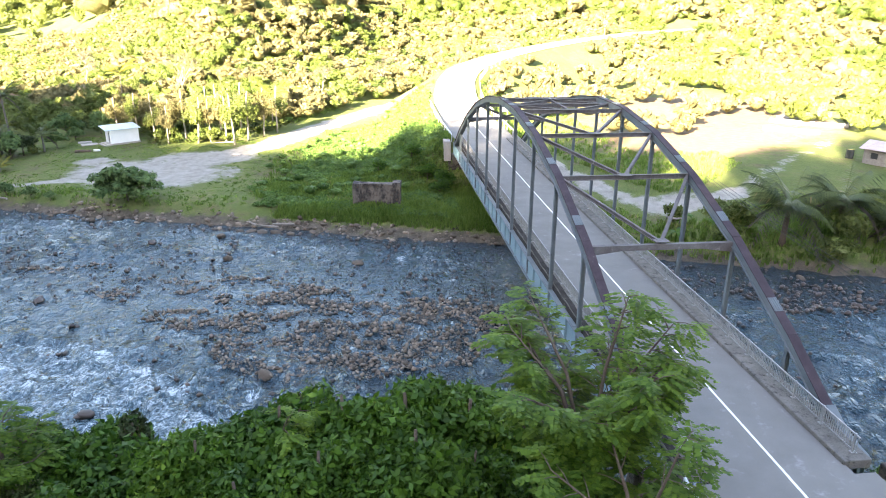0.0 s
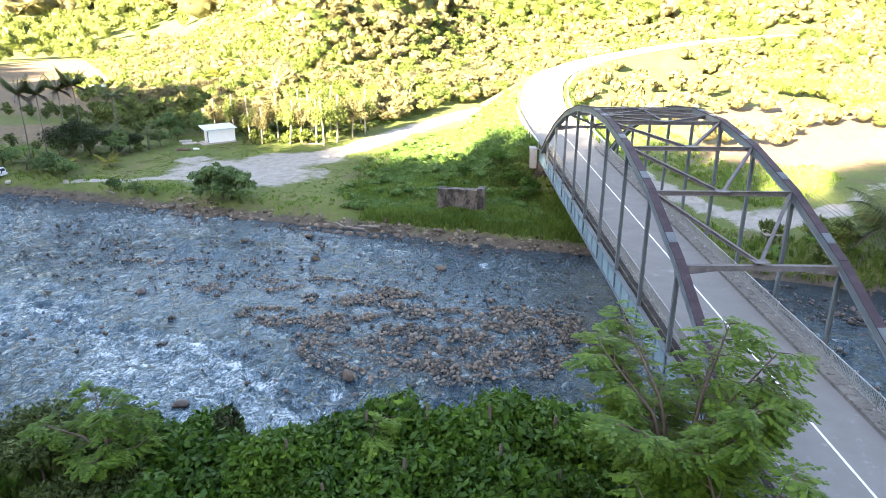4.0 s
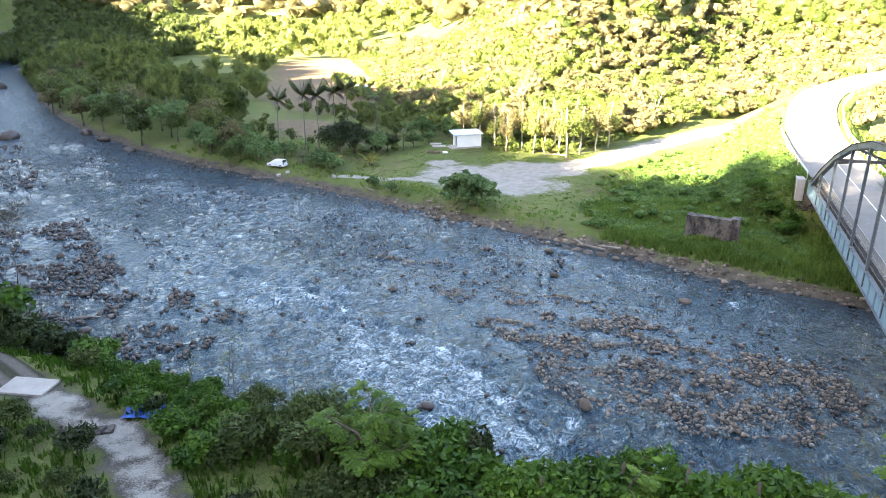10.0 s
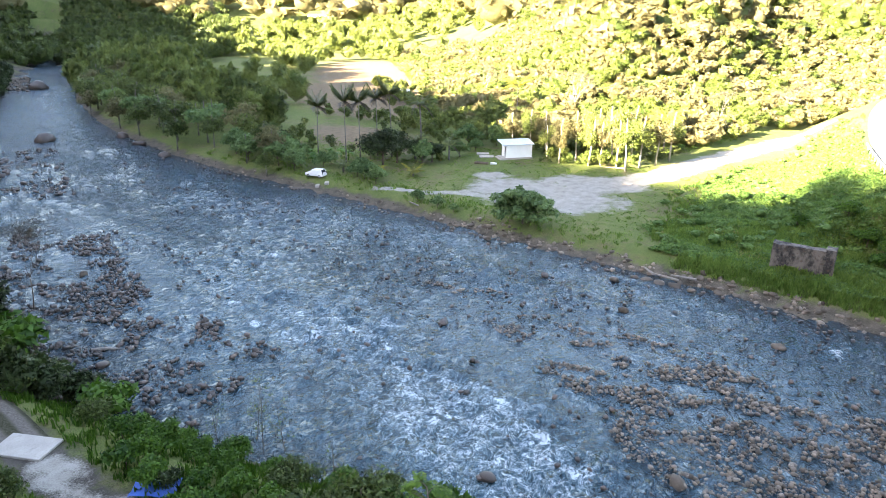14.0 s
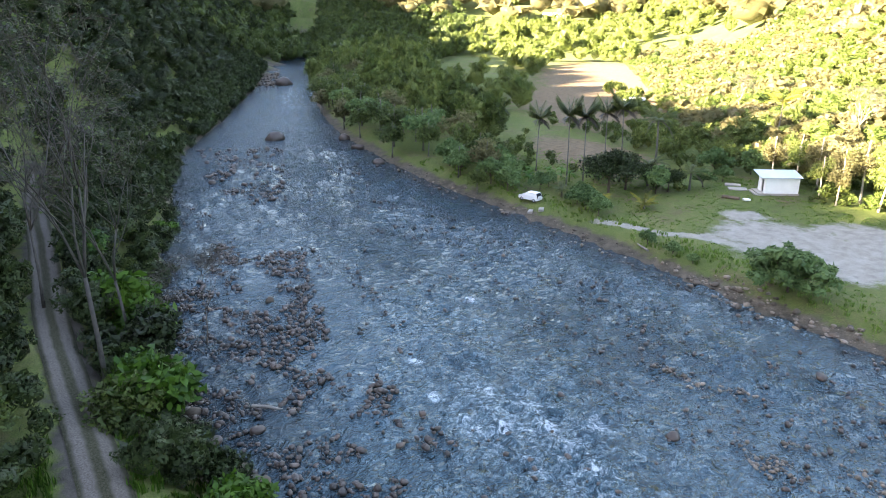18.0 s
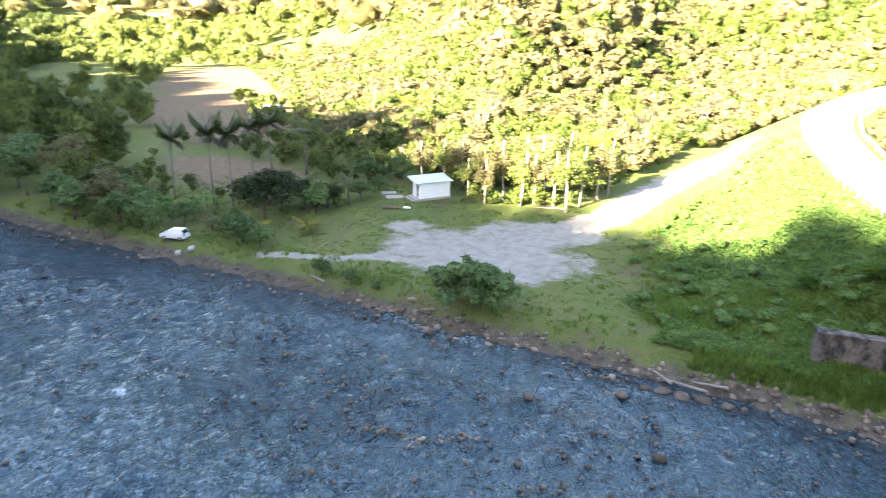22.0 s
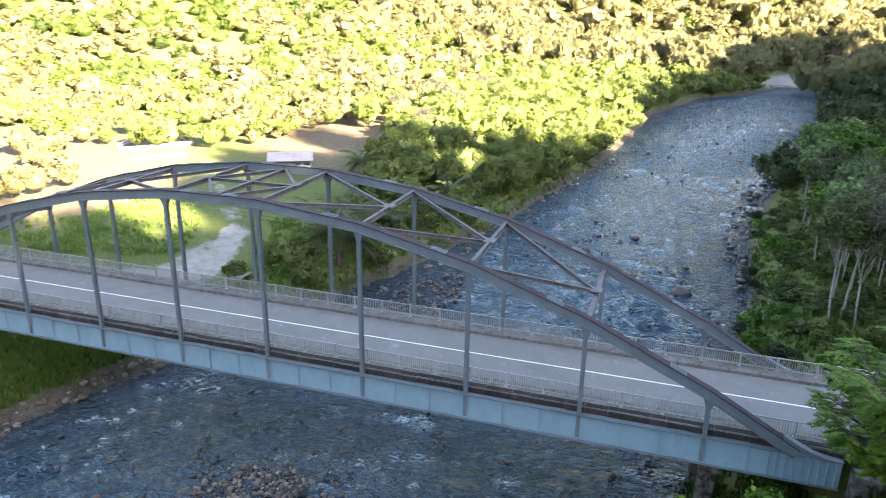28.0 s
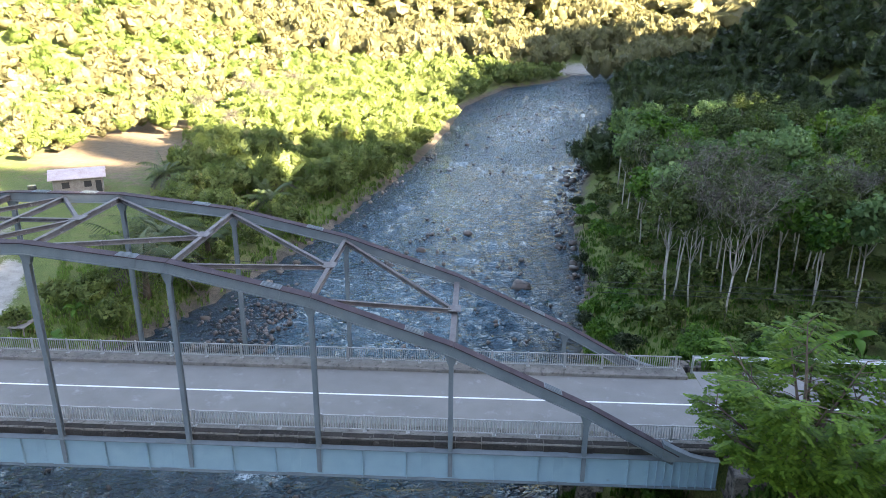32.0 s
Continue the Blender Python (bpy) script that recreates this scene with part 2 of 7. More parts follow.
L_BUSH = leaf_mat("bluish_green_leaves", (0.052, 0.105, 0.036), (0.16, 0.245, 0.085), (0.21, 0.29, 0.11), 0.4, 0.4)
L_PALM = leaf_mat("palm_fronds", (0.03, 0.05, 0.012), (0.10, 0.125, 0.035), (0.17, 0.14, 0.06), 0.2, 0.5)
L_PALMY = leaf_mat("yellow_palm_fronds", (0.10, 0.11, 0.015), (0.24, 0.22, 0.03), None, 0.2, 0.5)
L_GRASS = leaf_mat("tall_grass", (0.085, 0.165, 0.026), (0.21, 0.305, 0.07), (0.29, 0.27, 0.11), 0.55, 0.15)
L_CREEPER = leaf_mat("creeper_leaves", (0.050, 0.120, 0.026), (0.15, 0.245, 0.062), (0.22, 0.29, 0.08), 0.4, 0.3)
L_DRY = leaf_mat("dry_twigs", (0.034, 0.028, 0.022), (0.095, 0.080, 0.064), None, 0.1, 0.4)

# ---------------------------------------------------------------- geometry helpers


class Geo:
    """Collects corners and faces of one mesh."""

    def __init__(self):
        self.v, self.f = [], []

    def add(self, verts, faces):
        n = len(self.v)
        self.v += [tuple(p) for p in verts]
        self.f += [tuple(i + n for i in q) for q in faces]
        return self

    def box(self, c, s, m=None, ch=0.0):
        x, y, z = (a / 2 for a in s)
        if ch:
            ring = [(-x + ch, -y), (x - ch, -y), (x, -y + ch), (x, y - ch), (x - ch, y), (-x + ch, y), (-x, y - ch), (-x, -y + ch)]
            ins = [(-x + ch, -y + ch), (x - ch, -y + ch), (x - ch, -y + ch), (x - ch, y - ch), (x - ch, y - ch), (-x + ch, y - ch), (-x + ch, y - ch), (-x + ch, -y + ch)]
            vs = [(a, b, -z) for a, b in ring] + [(a, b, z - ch) for a, b in ring] + [(a, b, z) for a, b in ins]
            fs = [tuple(range(7, -1, -1))] + [(i, (i + 1) % 8, 8 + (i + 1) % 8, 8 + i) for i in range(8)]
            fs += [(8 + i, 8 + (i + 1) % 8, 16 + (i + 1) % 8, 16 + i) for i in range(8)] + [(16, 18, 20, 22)]
        else:
            vs = [(i * x, j * y, k * z) for k in (-1, 1) for i, j in ((-1, -1), (1, -1), (1, 1), (-1, 1))]
            fs = [(3, 2, 1, 0), (4, 5, 6, 7), (0, 1, 5, 4), (1, 2, 6, 5), (2, 3, 7, 6), (3, 0, 4, 7)]
        vs = [Vector(p) for p in vs]
        if m is not None:
            vs = [m @ p for p in vs]
        return self.add([p + Vector(c) for p in vs], fs)

    def beam(self, a, b, w, h, up=(0, 0, 1)):
        """A bar from a to b, w wide and h deep (towards up)."""
        a, b = Vector(a), Vector(b)
        d = (b - a).normalized()
        s = d.cross(Vector(up))
        s = s.normalized() if s.length > 1e-4 else Vector((1, 0, 0))
        u = s.cross(d)
        vs = [p + s * (i * w / 2) + u * (j * h / 2) for p in (a, b) for i, j in ((-1, -1), (1, -1), (1, 1), (-1, 1))]
        return self.add(vs, [(0, 1, 2, 3), (7, 6, 5, 4), (1, 0, 4, 5), (2, 1, 5, 6), (3, 2, 6, 7), (0, 3, 7, 4)])

    def tube(self, pts, radii, n=7):
        """A round bar through pts with a radius at each."""
        base = len(self.v)
        pts = [Vector(p) for p in pts]
        for i, p in enumerate(pts):
            d = (pts[min(i + 1, len(pts) - 1)] - pts[max(i - 1, 0)]).normalized()
            s = d.cross(Vector((0.13, 0.99, 0.07)))
            s = s.normalized() if s.length > 1e-3 else Vector((1, 0, 0))
            u = d.cross(s)
            for k in range(n):
                a = 2 * math.pi * k / n
                self.v.append(tuple(p + (s * math.cos(a) + u * math.sin(a)) * radii[i]))
        for i in range(len(pts) - 1):
            for k in range(n):
                q = base + i * n
                self.f.append((q + k, q + (k + 1) % n, q + n + (k + 1) % n, q + n + k))
        self.f.append(tuple(base + k for k in range(n - 1, -1, -1)))
        self.f.append(tuple(base + (len(pts) - 1) * n + k for k in range(n)))
        return self

    def mesh(self, name, mat, smooth=False):
        me = bpy.data.meshes.new(name)
        me.from_pydata(self.v, [], self.f)
        me.materials.append(mat)
        if smooth:
            me.shade_smooth()
        return me


def np_mesh(name, verts, faces, mat, smooth=False):
    """A mesh straight from arrays of corners and of faces that all have the same number of corners."""
    me = bpy.data.meshes.new(name)
    verts, faces = np.asarray(verts, np.float32), np.asarray(faces, np.int32)
    n, k = faces.shape
    me.vertices.add(len(verts))
    me.vertices.foreach_set("co", verts.ravel())
    me.loops.add(n * k)
    me.loops.foreach_set("vertex_index", faces.ravel())
    me.polygons.add(n)
    me.polygons.foreach_set("loop_start", np.arange(0, n * k, k, dtype=np.int32))
    me.update(calc_edges=True)
    me.materials.append(mat)
    if smooth:
        me.shade_smooth()
    return me


def placed(ob):
    own = ob.matrix_parent_inverse @ ob.matrix_basis
    return placed(ob.parent) @ own if ob.parent else ob.matrix_basis.copy()


def part(name, geo, mat, parent, label="", smooth=False):
    """Links a mesh (or collected geometry) as one object under a thing or a part, keeping world places."""
    me = geo.mesh(name, mat, smooth) if isinstance(geo, Geo) else geo
    ob = new(name, me)
    if parent is not None:
        ob.parent = parent
        ob.matrix_parent_inverse = placed(parent).inverted()
    if label:
        tagged(ob, label)
    return ob


def thing(name, place, label, category, group="", kind=""):
    e = new(name)
    e.matrix_basis = Matrix.Translation(place)
    e.empty_display_size = 0.3
    return tagged(e, label, category, group, kind)


def local_part(name, me, parent, m=None):
    """A part whose mesh is given about its parent's own origin."""
    ob = new(name, me)
    ob.parent = parent
    if m is not None:
        ob.matrix_basis = m
    return ob


rng = np.random.default_rng(7)


def hash2(i, j):
    h = (i.astype(np.int64) * 374761393 + j.astype(np.int64) * 668265263) & 0x7fffffff
    h = ((h ^ (h >> 13)) * 1274126177) & 0x7fffffff
    return ((h ^ (h >> 16)) & 0xffff) / 65535.0


def vnoise(x, y):
    i, j = np.floor(x), np.floor(y)
    u, v = x - i, y - j
    u, v = u * u * (3 - 2 * u), v * v * (3 - 2 * v)
    i, j = i.astype(np.int64), j.astype(np.int64)
    return (hash2(i, j) * (1 - u) + hash2(i + 1, j) * u) * (1 - v) + (hash2(i, j + 1) * (1 - u) + hash2(i + 1, j + 1) * u) * v


def fbm(x, y, oct=4):
    s, a, t = 0.0, 1.0, 0.0
    for k in range(oct):
        s = s + a * vnoise(x * 2 ** k + 17.3 * k, y * 2 ** k - 9.1 * k)
        t += a
        a *= 0.5
    return s / t


def sstep(a, b, x):
    t = np.clip((x - a) / (b - a), 0, 1)
    return t * t * (3 - 2 * t)


# ---------------------------------------------------------------- the lie of the land
WATER = -8.6
FAR_X = [-1500, -600, -400, -299, -262, -222, -188, -163, -136, -117, -98, -75, -62, -52, -42, -33, -26, -17, -7, 0, 12, 25, 38, 59, 79, 102, 158, 204, 265, 296, 331, 420, 1500]
FAR_Y = [1250, 470, 300, 211, 181, 147, 123, 108, 95, 88, 83, 76, 72, 68.5, 66, 63, 61, 58, 55, 53, 48, 43.5, 38.5, 33, 30, 25, 19, 16, 0, -22, -36, -120, -900]
NEAR_X = [-1500, -600, -400, -286, -262, -204, -169, -126, -111, -100, -92, -83, -72, -60, -48, -36, -28, -15, 0, 20, 44, 64, 91, 107, 144, 201, 265, 331, 420, 1500]
NEAR_Y = [1215, 440, 270, 173, 154, 103, 69, 44, 34, 28, 22.5, 19, 17.5, 17, 17, 15, 12.5, 10, 8, 4, 0, -1, -6, -10, -22, -34, -42, -72, -160, -950]
ROAD = [(0, -400, 0.2), (0, -60, 0.2), (0, -1.21, 0.2), (0, 78.21, 0.2), (0, 100, 0.2), (0.5, 115, 0.35), (2, 130, 0.7), (5, 150, 1.5), (10, 167, 2.6), (22, 184, 4.2),
        (38, 203, 5.4), (56, 220, 6.6), (82, 240, 7.9), (115, 260, 8.8), (161, 283, 9.5), (230, 320, 13)]
HILL_X = [-2500, -900, -400, -260, -186, -126, -95, -60, -30, 0, 30, 60, 100, 140, 190, 300, 350, 400, 460, 2500]
HILL_Y = [2600, 1400, 660, 430, 305, 205, 150, 122, 135, 185, 215, 205, 190, 130, 75, 52, 30, -20, -150, -600]
NHILL_X = [-2500, -300, -150, -95, -70, -40, 20, 60, 120, 250, 400, 2500]
NHILL_D = [25, 16, 17, 20, 36, 70, 80, 66, 50, 34, 26, 25]


def far_y(x):
    return np.interp(x, FAR_X, FAR_Y)


def near_y(x):
    return np.interp(x, NEAR_X, NEAR_Y)


def road_at(x, y):
    """Distance to the road's middle line and the road's height there."""
    best, zz = np.full(np.shape(x), 1e9), np.zeros(np.shape(x))
    for (ax, ay, az), (bx, by, bz) in zip(ROAD[:-1], ROAD[1:]):
        dx, dy = bx - ax, by - ay
        t = np.clip(((x - ax) * dx + (y - ay) * dy) / (dx * dx + dy * dy), 0, 1)
        d = np.hypot(x - ax - t * dx, y - ay - t * dy)
        near = d < best
        best, zz = np.where(near, d, best), np.where(near, az + t * (bz - az), zz)
    return best, zz


def land(x, y):
    x, y = np.asarray(x, float), np.asarray(y, float)
    sf = 1 / np.hypot(1, (far_y(x + 1) - far_y(x - 1)) / 2)
    sn = 1 / np.hypot(1, (near_y(x + 1) - near_y(x - 1)) / 2)
    df, dn = (y - far_y(x)) * sf, (near_y(x) - y) * sn
    n1, n2 = fbm(x / 9, y / 9), fbm(x / 40 + 5, y / 40)
    # far bank: a low scarp, then a flat shelf, then the hill
    right = sstep(-5, 25, x)
    shelf = -6.9 + 0.7 * sstep(8, 40, df) + right * 2.4 * sstep(6, 35, df)
    zf = -8.95 + (shelf + 8.95) * sstep(-0.5, 5.5 + 2 * n1, df) + 0.35 * (n1 - 0.5)
    dh = (y - np.interp(x, HILL_X, HILL_Y)) / np.hypot(1, (np.interp(x + 45, HILL_X, HILL_Y) - np.interp(x - 45, HILL_X, HILL_Y)) / 90)
    hill = 0.14 * np.maximum(dh, 0) + 0.36 * np.maximum(dh - 45, 0)
    hill = 72 * (1 - np.exp(-hill / 72)) * (0.9 + 0.2 * n2) * (1 + 0.10 * (fbm(x / 90, y / 90 + 3) - 0.5))
    zf = zf + hill
    # near bank: boulders and scrub, a level strip with the track, then the steep wooded ridge
    zn = -8.95 + 4.8 * sstep(-0.5, 7 + 2 * n1, dn) + 0.35 * (n1 - 0.5) + 0.4 * sstep(8, 40, dn)
    nd = dn - np.interp(x, NHILL_X, NHILL_D)
    ridge = 0.95 * np.maximum(nd, 0)
    ridge = 150 * (1 - np.exp(-ridge / 150)) * (0.85 + 0.3 * n2)
    # added, unseen: a saddle lets sun onto the road embankment, two swells extend shade
    ridge = ridge * (1 - 0.15 * np.exp(-((x + 151) / 16) ** 2) + 0.045 * np.exp(-((x + 127) / 9) ** 2) + 0.05 * np.exp(-((x + 92) / 22) ** 2))
    zn = zn + ridge
    ring = 85 * sstep(430, 950, np.hypot(x, y)) * (0.6 + 0.8 * fbm(x / 160, y / 160 + 7))
    zf, zn = zf + ring, zn + 0.7 * ring
    bed = -9.35 + 0.5 * (n1 - 0.5) + 0.8 * ring * (np.abs(x) > 560)
    z = np.where(df > -0.5, zf, np.where(dn > -0.5, zn, bed))
    rd, rz = road_at(x, y)
    onland = np.maximum(sstep(76.2, 79.4, y), sstep(-0.6, 1.4, -y))
    bank = np.maximum(rd - 5.0, 0) / 1.7
    low, high = rz - 0.12 - bank, rz - 0.12 + bank * 1.2
    return np.where(rd < 40, z + onland * (np.clip(z, np.minimum(low, high), high) - z), z)


def land1(x, y):
    return float(land(np.array([x]), np.array([y]))[0])

# ---------------------------------------------------------------- ground


def stretched(lo, hi, step, reach, grow=1.22):
    core = list(np.arange(lo, hi + 0.01, step))
    s, a, b = step, core[0], core[-1]
    left, right = [], []
    while a > -reach:
        s *= grow
        a -= s
        left.append(a)
    s = step
    while b < reach:
        s *= grow
        b += s
        right.append(b)
    return np.array(left[::-1] + core + right)


gx, gy = stretched(-240, 260, 2.0, 2600), stretched(-70, 250, 1.6, 2600)
GX, GY = np.meshgrid(gx, gy)
GZ = land(GX, GY)
nx, ny = len(gx), len(gy)
idx = np.arange(nx * ny).reshape(ny, nx)
quads = np.stack([idx[:-1, :-1], idx[:-1, 1:], idx[1:, 1:], idx[1:, :-1]], -1).reshape(-1, 4)


def blob(x, y, cx, cy, rx, ry, turn=0.0):
    c, s = math.cos(radians(turn)), math.sin(radians(turn))
    u, v = ((x - cx) * c + (y - cy) * s) / rx, (-(x - cx) * s + (y - cy) * c) / ry
    return np.clip(1.5 - np.hypot(u, v), 0, 1)


def strip(x, y, pts, w):
    d = np.full(np.shape(x), 1e9)
    for (ax, ay), (bx, by) in zip(pts[:-1], pts[1:]):
        dx, dy = bx - ax, by - ay
        t = np.clip(((x - ax) * dx + (y - ay) * dy) / (dx * dx + dy * dy), 0, 1)
        d = np.minimum(d, np.hypot(x - ax - t * dx, y - ay - t * dy))
    return np.clip(1.5 - d / w, 0, 1)


YARD_TRACK = [(-41, 101), (-36, 108), (-32, 117), (-24, 134), (-14, 152), (-7, 163)]
NEAR_TRACK = [(-40, -6), (-47, 0), (-53, 4), (-62, 6.5), (-75, 10), (-89, 15), (-101, 18), (-114.5, 22), (-133, 29), (-153, 37)]
FIELD_TRACK = [(10, 82), (16, 68), (22, 60), (34, 64), (50, 78), (66, 92)]


def zones(x, y):
    """Where bare gravel, ploughed soil and bank stones lie, 0 to 1."""
    sf = (y - far_y(x)) / np.hypot(1, (far_y(x + 1) - far_y(x - 1)) / 2)
    sn = (near_y(x) - y) / np.hypot(1, (near_y(x + 1) - near_y(x - 1)) / 2)
    gravel = np.maximum.reduce([blob(x, y, -53, 89, 13, 8, -12), blob(x, y, -46, 98, 9, 4.5, 0), strip(x, y, YARD_TRACK, 3.2), blob(x, y, -64, 98, 3, 2),
                                strip(x, y, [(-62, 86), (-70, 84), (-80, 83)], 0.9),
                                strip(x, y, FIELD_TRACK[:4], 1.6), blob(x, y, 350, -42, 26, 14, -30), blob(x, y, -284, 190, 18, 8, 40), strip(x, y, FIELD_TRACK, 1.6) * 0.45, blob(x, y, 24, 62, 6, 3, 20) * 0.8, strip(x, y, NEAR_TRACK[:4], 1.3) * 0.75])
    soil = np.maximum.reduce([blob(x, y, -124, 160, 20, 13, -45), blob(x, y, -100, 119, 20, 9, -28), blob(x, y, -140, 190, 44, 24, -52), blob(x, y, -165, 245, 75, 26, -58), blob(x, y, 45, 96, 26, 14, 20) * 0.85, blob(x, y, -30, 82, 5, 2.5, 10) * 0.8, blob(x, y, 66, 104, 16, 8, 30), blob(x, y, 58, 128, 42, 26, 40) * 0.75, blob(x, y, -24, 92, 7, 5, 40) * 0.7, blob(x, y, 105, 85, 40, 18, 20) * 0.9])
    stones = np.maximum(np.clip(1.1 - np.abs(sf - 1.6) / 2.6, 0, 1), np.clip(1 - np.abs(sn - 0.5) / 2.6, 0, 1))
    stones = np.maximum(stones, ((sf < 0) & (sn < 0)) * 1.0) * (np.abs(x) < 480)
    track = strip(x, y, NEAR_TRACK, 1.7)
    return gravel, soil, stones, track


gravel, soil, stones, track = zones(GX, GY)


def add_attr(me, name, values):
    a = me.attributes.new(name, 'FLOAT', 'POINT')
    a.data.foreach_set("value", np.asarray(values, np.float32).ravel())


def attr(nt, name):
    n = nt.nodes.new("ShaderNodeAttribute")
    n.attribute_name = name
    return n.outputs["Fac"]


def ground_material():
    m, nt, b = mat_base("ground_mix")
    big, mid, small = noise_tex(nt, 0.09, 5), noise_tex(nt, 0.8, 5), noise_tex(nt, 9.0, 4)
    grass = ramp(nt, maths(nt, 'ADD', maths(nt, 'MULTIPLY', big, 0.6), maths(nt, 'MULTIPLY', mid, 0.4)), [(0.34, (0.048, 0.086, 0.018)), (0.52, (0.105, 0.136, 0.036)), (0.66, (0.175, 0.155, 0.070))])
    grass = mix(nt, 0.5, grass, ramp(nt, small, [(0.36, (0.014, 0.026, 0.006)), (0.64, (0.165, 0.19, 0.055))]))
    pale = ramp(nt, maths(nt, 'ADD', maths(nt, 'MULTIPLY', mid, 0.6), maths(nt, 'MULTIPLY', small, 0.4)), [(0.3, (0.17, 0.155, 0.13)), (0.7, (0.36, 0.34, 0.30))])
    brown = ramp(nt, maths(nt, 'ADD', maths(nt, 'MULTIPLY', mid, 0.6), maths(nt, 'MULTIPLY', small, 0.4)), [(0.3, (0.08, 0.06, 0.035)), (0.7, (0.20, 0.145, 0.09))])
    stone = ramp(nt, maths(nt, 'ADD', maths(nt, 'MULTIPLY', mid, 0.5), maths(nt, 'MULTIPLY', small, 0.5)), [(0.36, (0.022, 0.018, 0.013)), (0.64, (0.15, 0.125, 0.095))])
    wobble = maths(nt, 'ADD', maths(nt, 'MULTIPLY', maths(nt, 'SUBTRACT', noise_tex(nt, 0.35, 6, 0.7), 0.5), 1.5), maths(nt, 'MULTIPLY', maths(nt, 'SUBTRACT', small, 0.5), 0.5))
    bare = ramp(nt, noise_tex(nt, 0.22, 7, 0.68), [(0.53, (0, 0, 0)), (0.66, (0.85, 0.85, 0.85))])
    col = mix(nt, bare, grass, ramp(nt, small, [(0.35, (0.05, 0.042, 0.022)), (0.65, (0.17, 0.14, 0.075))]))
    worn = ramp(nt, maths(nt, 'ADD', maths(nt, 'MULTIPLY', mid, 0.6), maths(nt, 'MULTIPLY', small, 0.4)), [(0.3, (0.028, 0.024, 0.019)), (0.7, (0.115, 0.10, 0.084))])
    for name, c in (("soil", brown), ("track", worn), ("gravel", pale), ("stones", stone)):
        f = ramp(nt, maths(nt, 'ADD', attr(nt, name), wobble), [(0.36, (0, 0, 0)), (0.64, (1, 1, 1))])
        col = mix(nt, f, col, c)
    nt.links.new(col, b.inputs["Base Color"])
    b.inputs["Roughness"].default_value = 0.95
    b.inputs["Specular IOR Level"].default_value = 0.2
    bump(nt, b, maths(nt, 'ADD', small, mid), 0.7, 0.12)
    return m


me = np_mesh("ground", np.stack([GX, GY, GZ], -1).reshape(-1, 3), quads, ground_material(), True)
for n_, v_ in (("gravel", gravel), ("soil", soil), ("stones", stones), ("track", track)):
    add_attr(me, n_, v_)
tagged(new("ground", me), "grassy valley floor with gravel yard and wooded hills", "ground", kind="structure")

# ---------------------------------------------------------------- river
wx = np.concatenate([np.arange(-560, -150, 3.0), np.arange(-150, -110, 1.2), np.arange(-110, 45, 0.42), np.arange(45, 110, 1.0), np.arange(110, 520, 3.0)])
wv = np.linspace(0, 1, 128)
WX = np.repeat(wx[:, None], len(wv), 1)
WY = (near_y(wx) - 4)[:, None] + wv[None, :] * ((far_y(wx) + 4) - (near_y(wx) - 4))[:, None]


def rapids(x, y):
    """Where the bed is steep and the water breaks, 0 to 1: broad chutes and the standing waves in them."""
    broad = np.maximum.reduce([blob(x, y, -42, 26, 17, 7.5, -28) * 0.62, blob(x, y, -60, 36, 13, 7, -20) * 0.55, blob(x, y, -33, 18.5, 8, 3.5, -15) * 0.65, blob(x, y, -76, 45, 15, 8, -15) * 0.42,
                               blob(x, y, -54, 70, 10, 1.4, -20) * 0.5, blob(x, y, 30, 18, 14, 8, -10) * 0.4, blob(x, y, -230, 150, 50, 12, -40) * 0.5, blob(x, y, 70, 14, 30, 8, -8) * 0.42, blob(x, y, 180, -5, 80, 16, -14) * 0.5])
    waves = [(-38, 22.3, 3.2, 1.3), (-32.6, 23.8, 2.4, 1.1), (-44.6, 26.4, 3.0, 1.4), (-51, 32.2, 2.6, 1.2), (-61.4, 35, 2.0, 1.0), (-34.8, 19.4, 2.6, 1.0), (-28, 20.4, 2.0, 0.9), (-44.5, 16.9, 1.6, 0.6),
             (-68.6, 35.3, 1.8, 0.9), (-58.6, 37.5, 1.5, 0.9), (-56, 40.3, 2.2, 0.9), (-43.7, 22, 2.2, 0.9), (-36.4, 26.8, 1.8, 0.8), (-14.2, 51, 0.8, 2.2), (3.8, 27.5, 1.0, 2.4), (-27.4, 22.6, 2.0, 0.8), (-74, 38.6, 1.6, 0.8),
             (-47.5, 28.6, 2.0, 0.8), (-65, 38.4, 1.3, 0.7), (-53.5, 35.2, 1.5, 0.7), (-40, 19, 1.6, 0.7), (-78.4, 52.6, 1.2, 0.7), (-41, 30.6, 1.4, 0.6)]
    def swell(cx, cy, rx, ry, turn):
        c, q = math.cos(radians(turn)), math.sin(radians(turn))
        u, v = ((x - cx) * c + (y - cy) * q) / rx, (-(x - cx) * q + (y - cy) * c) / ry
        return np.exp(-0.9 * (u * u + v * v)) * (0.45 + 0.75 * vnoise(x / 0.9 + 3, y / 1.3))
    return np.maximum.reduce([broad] + [swell(cx, cy, rx, ry, -32 if cx < -20 else 10) for cx, cy, rx, ry in waves])


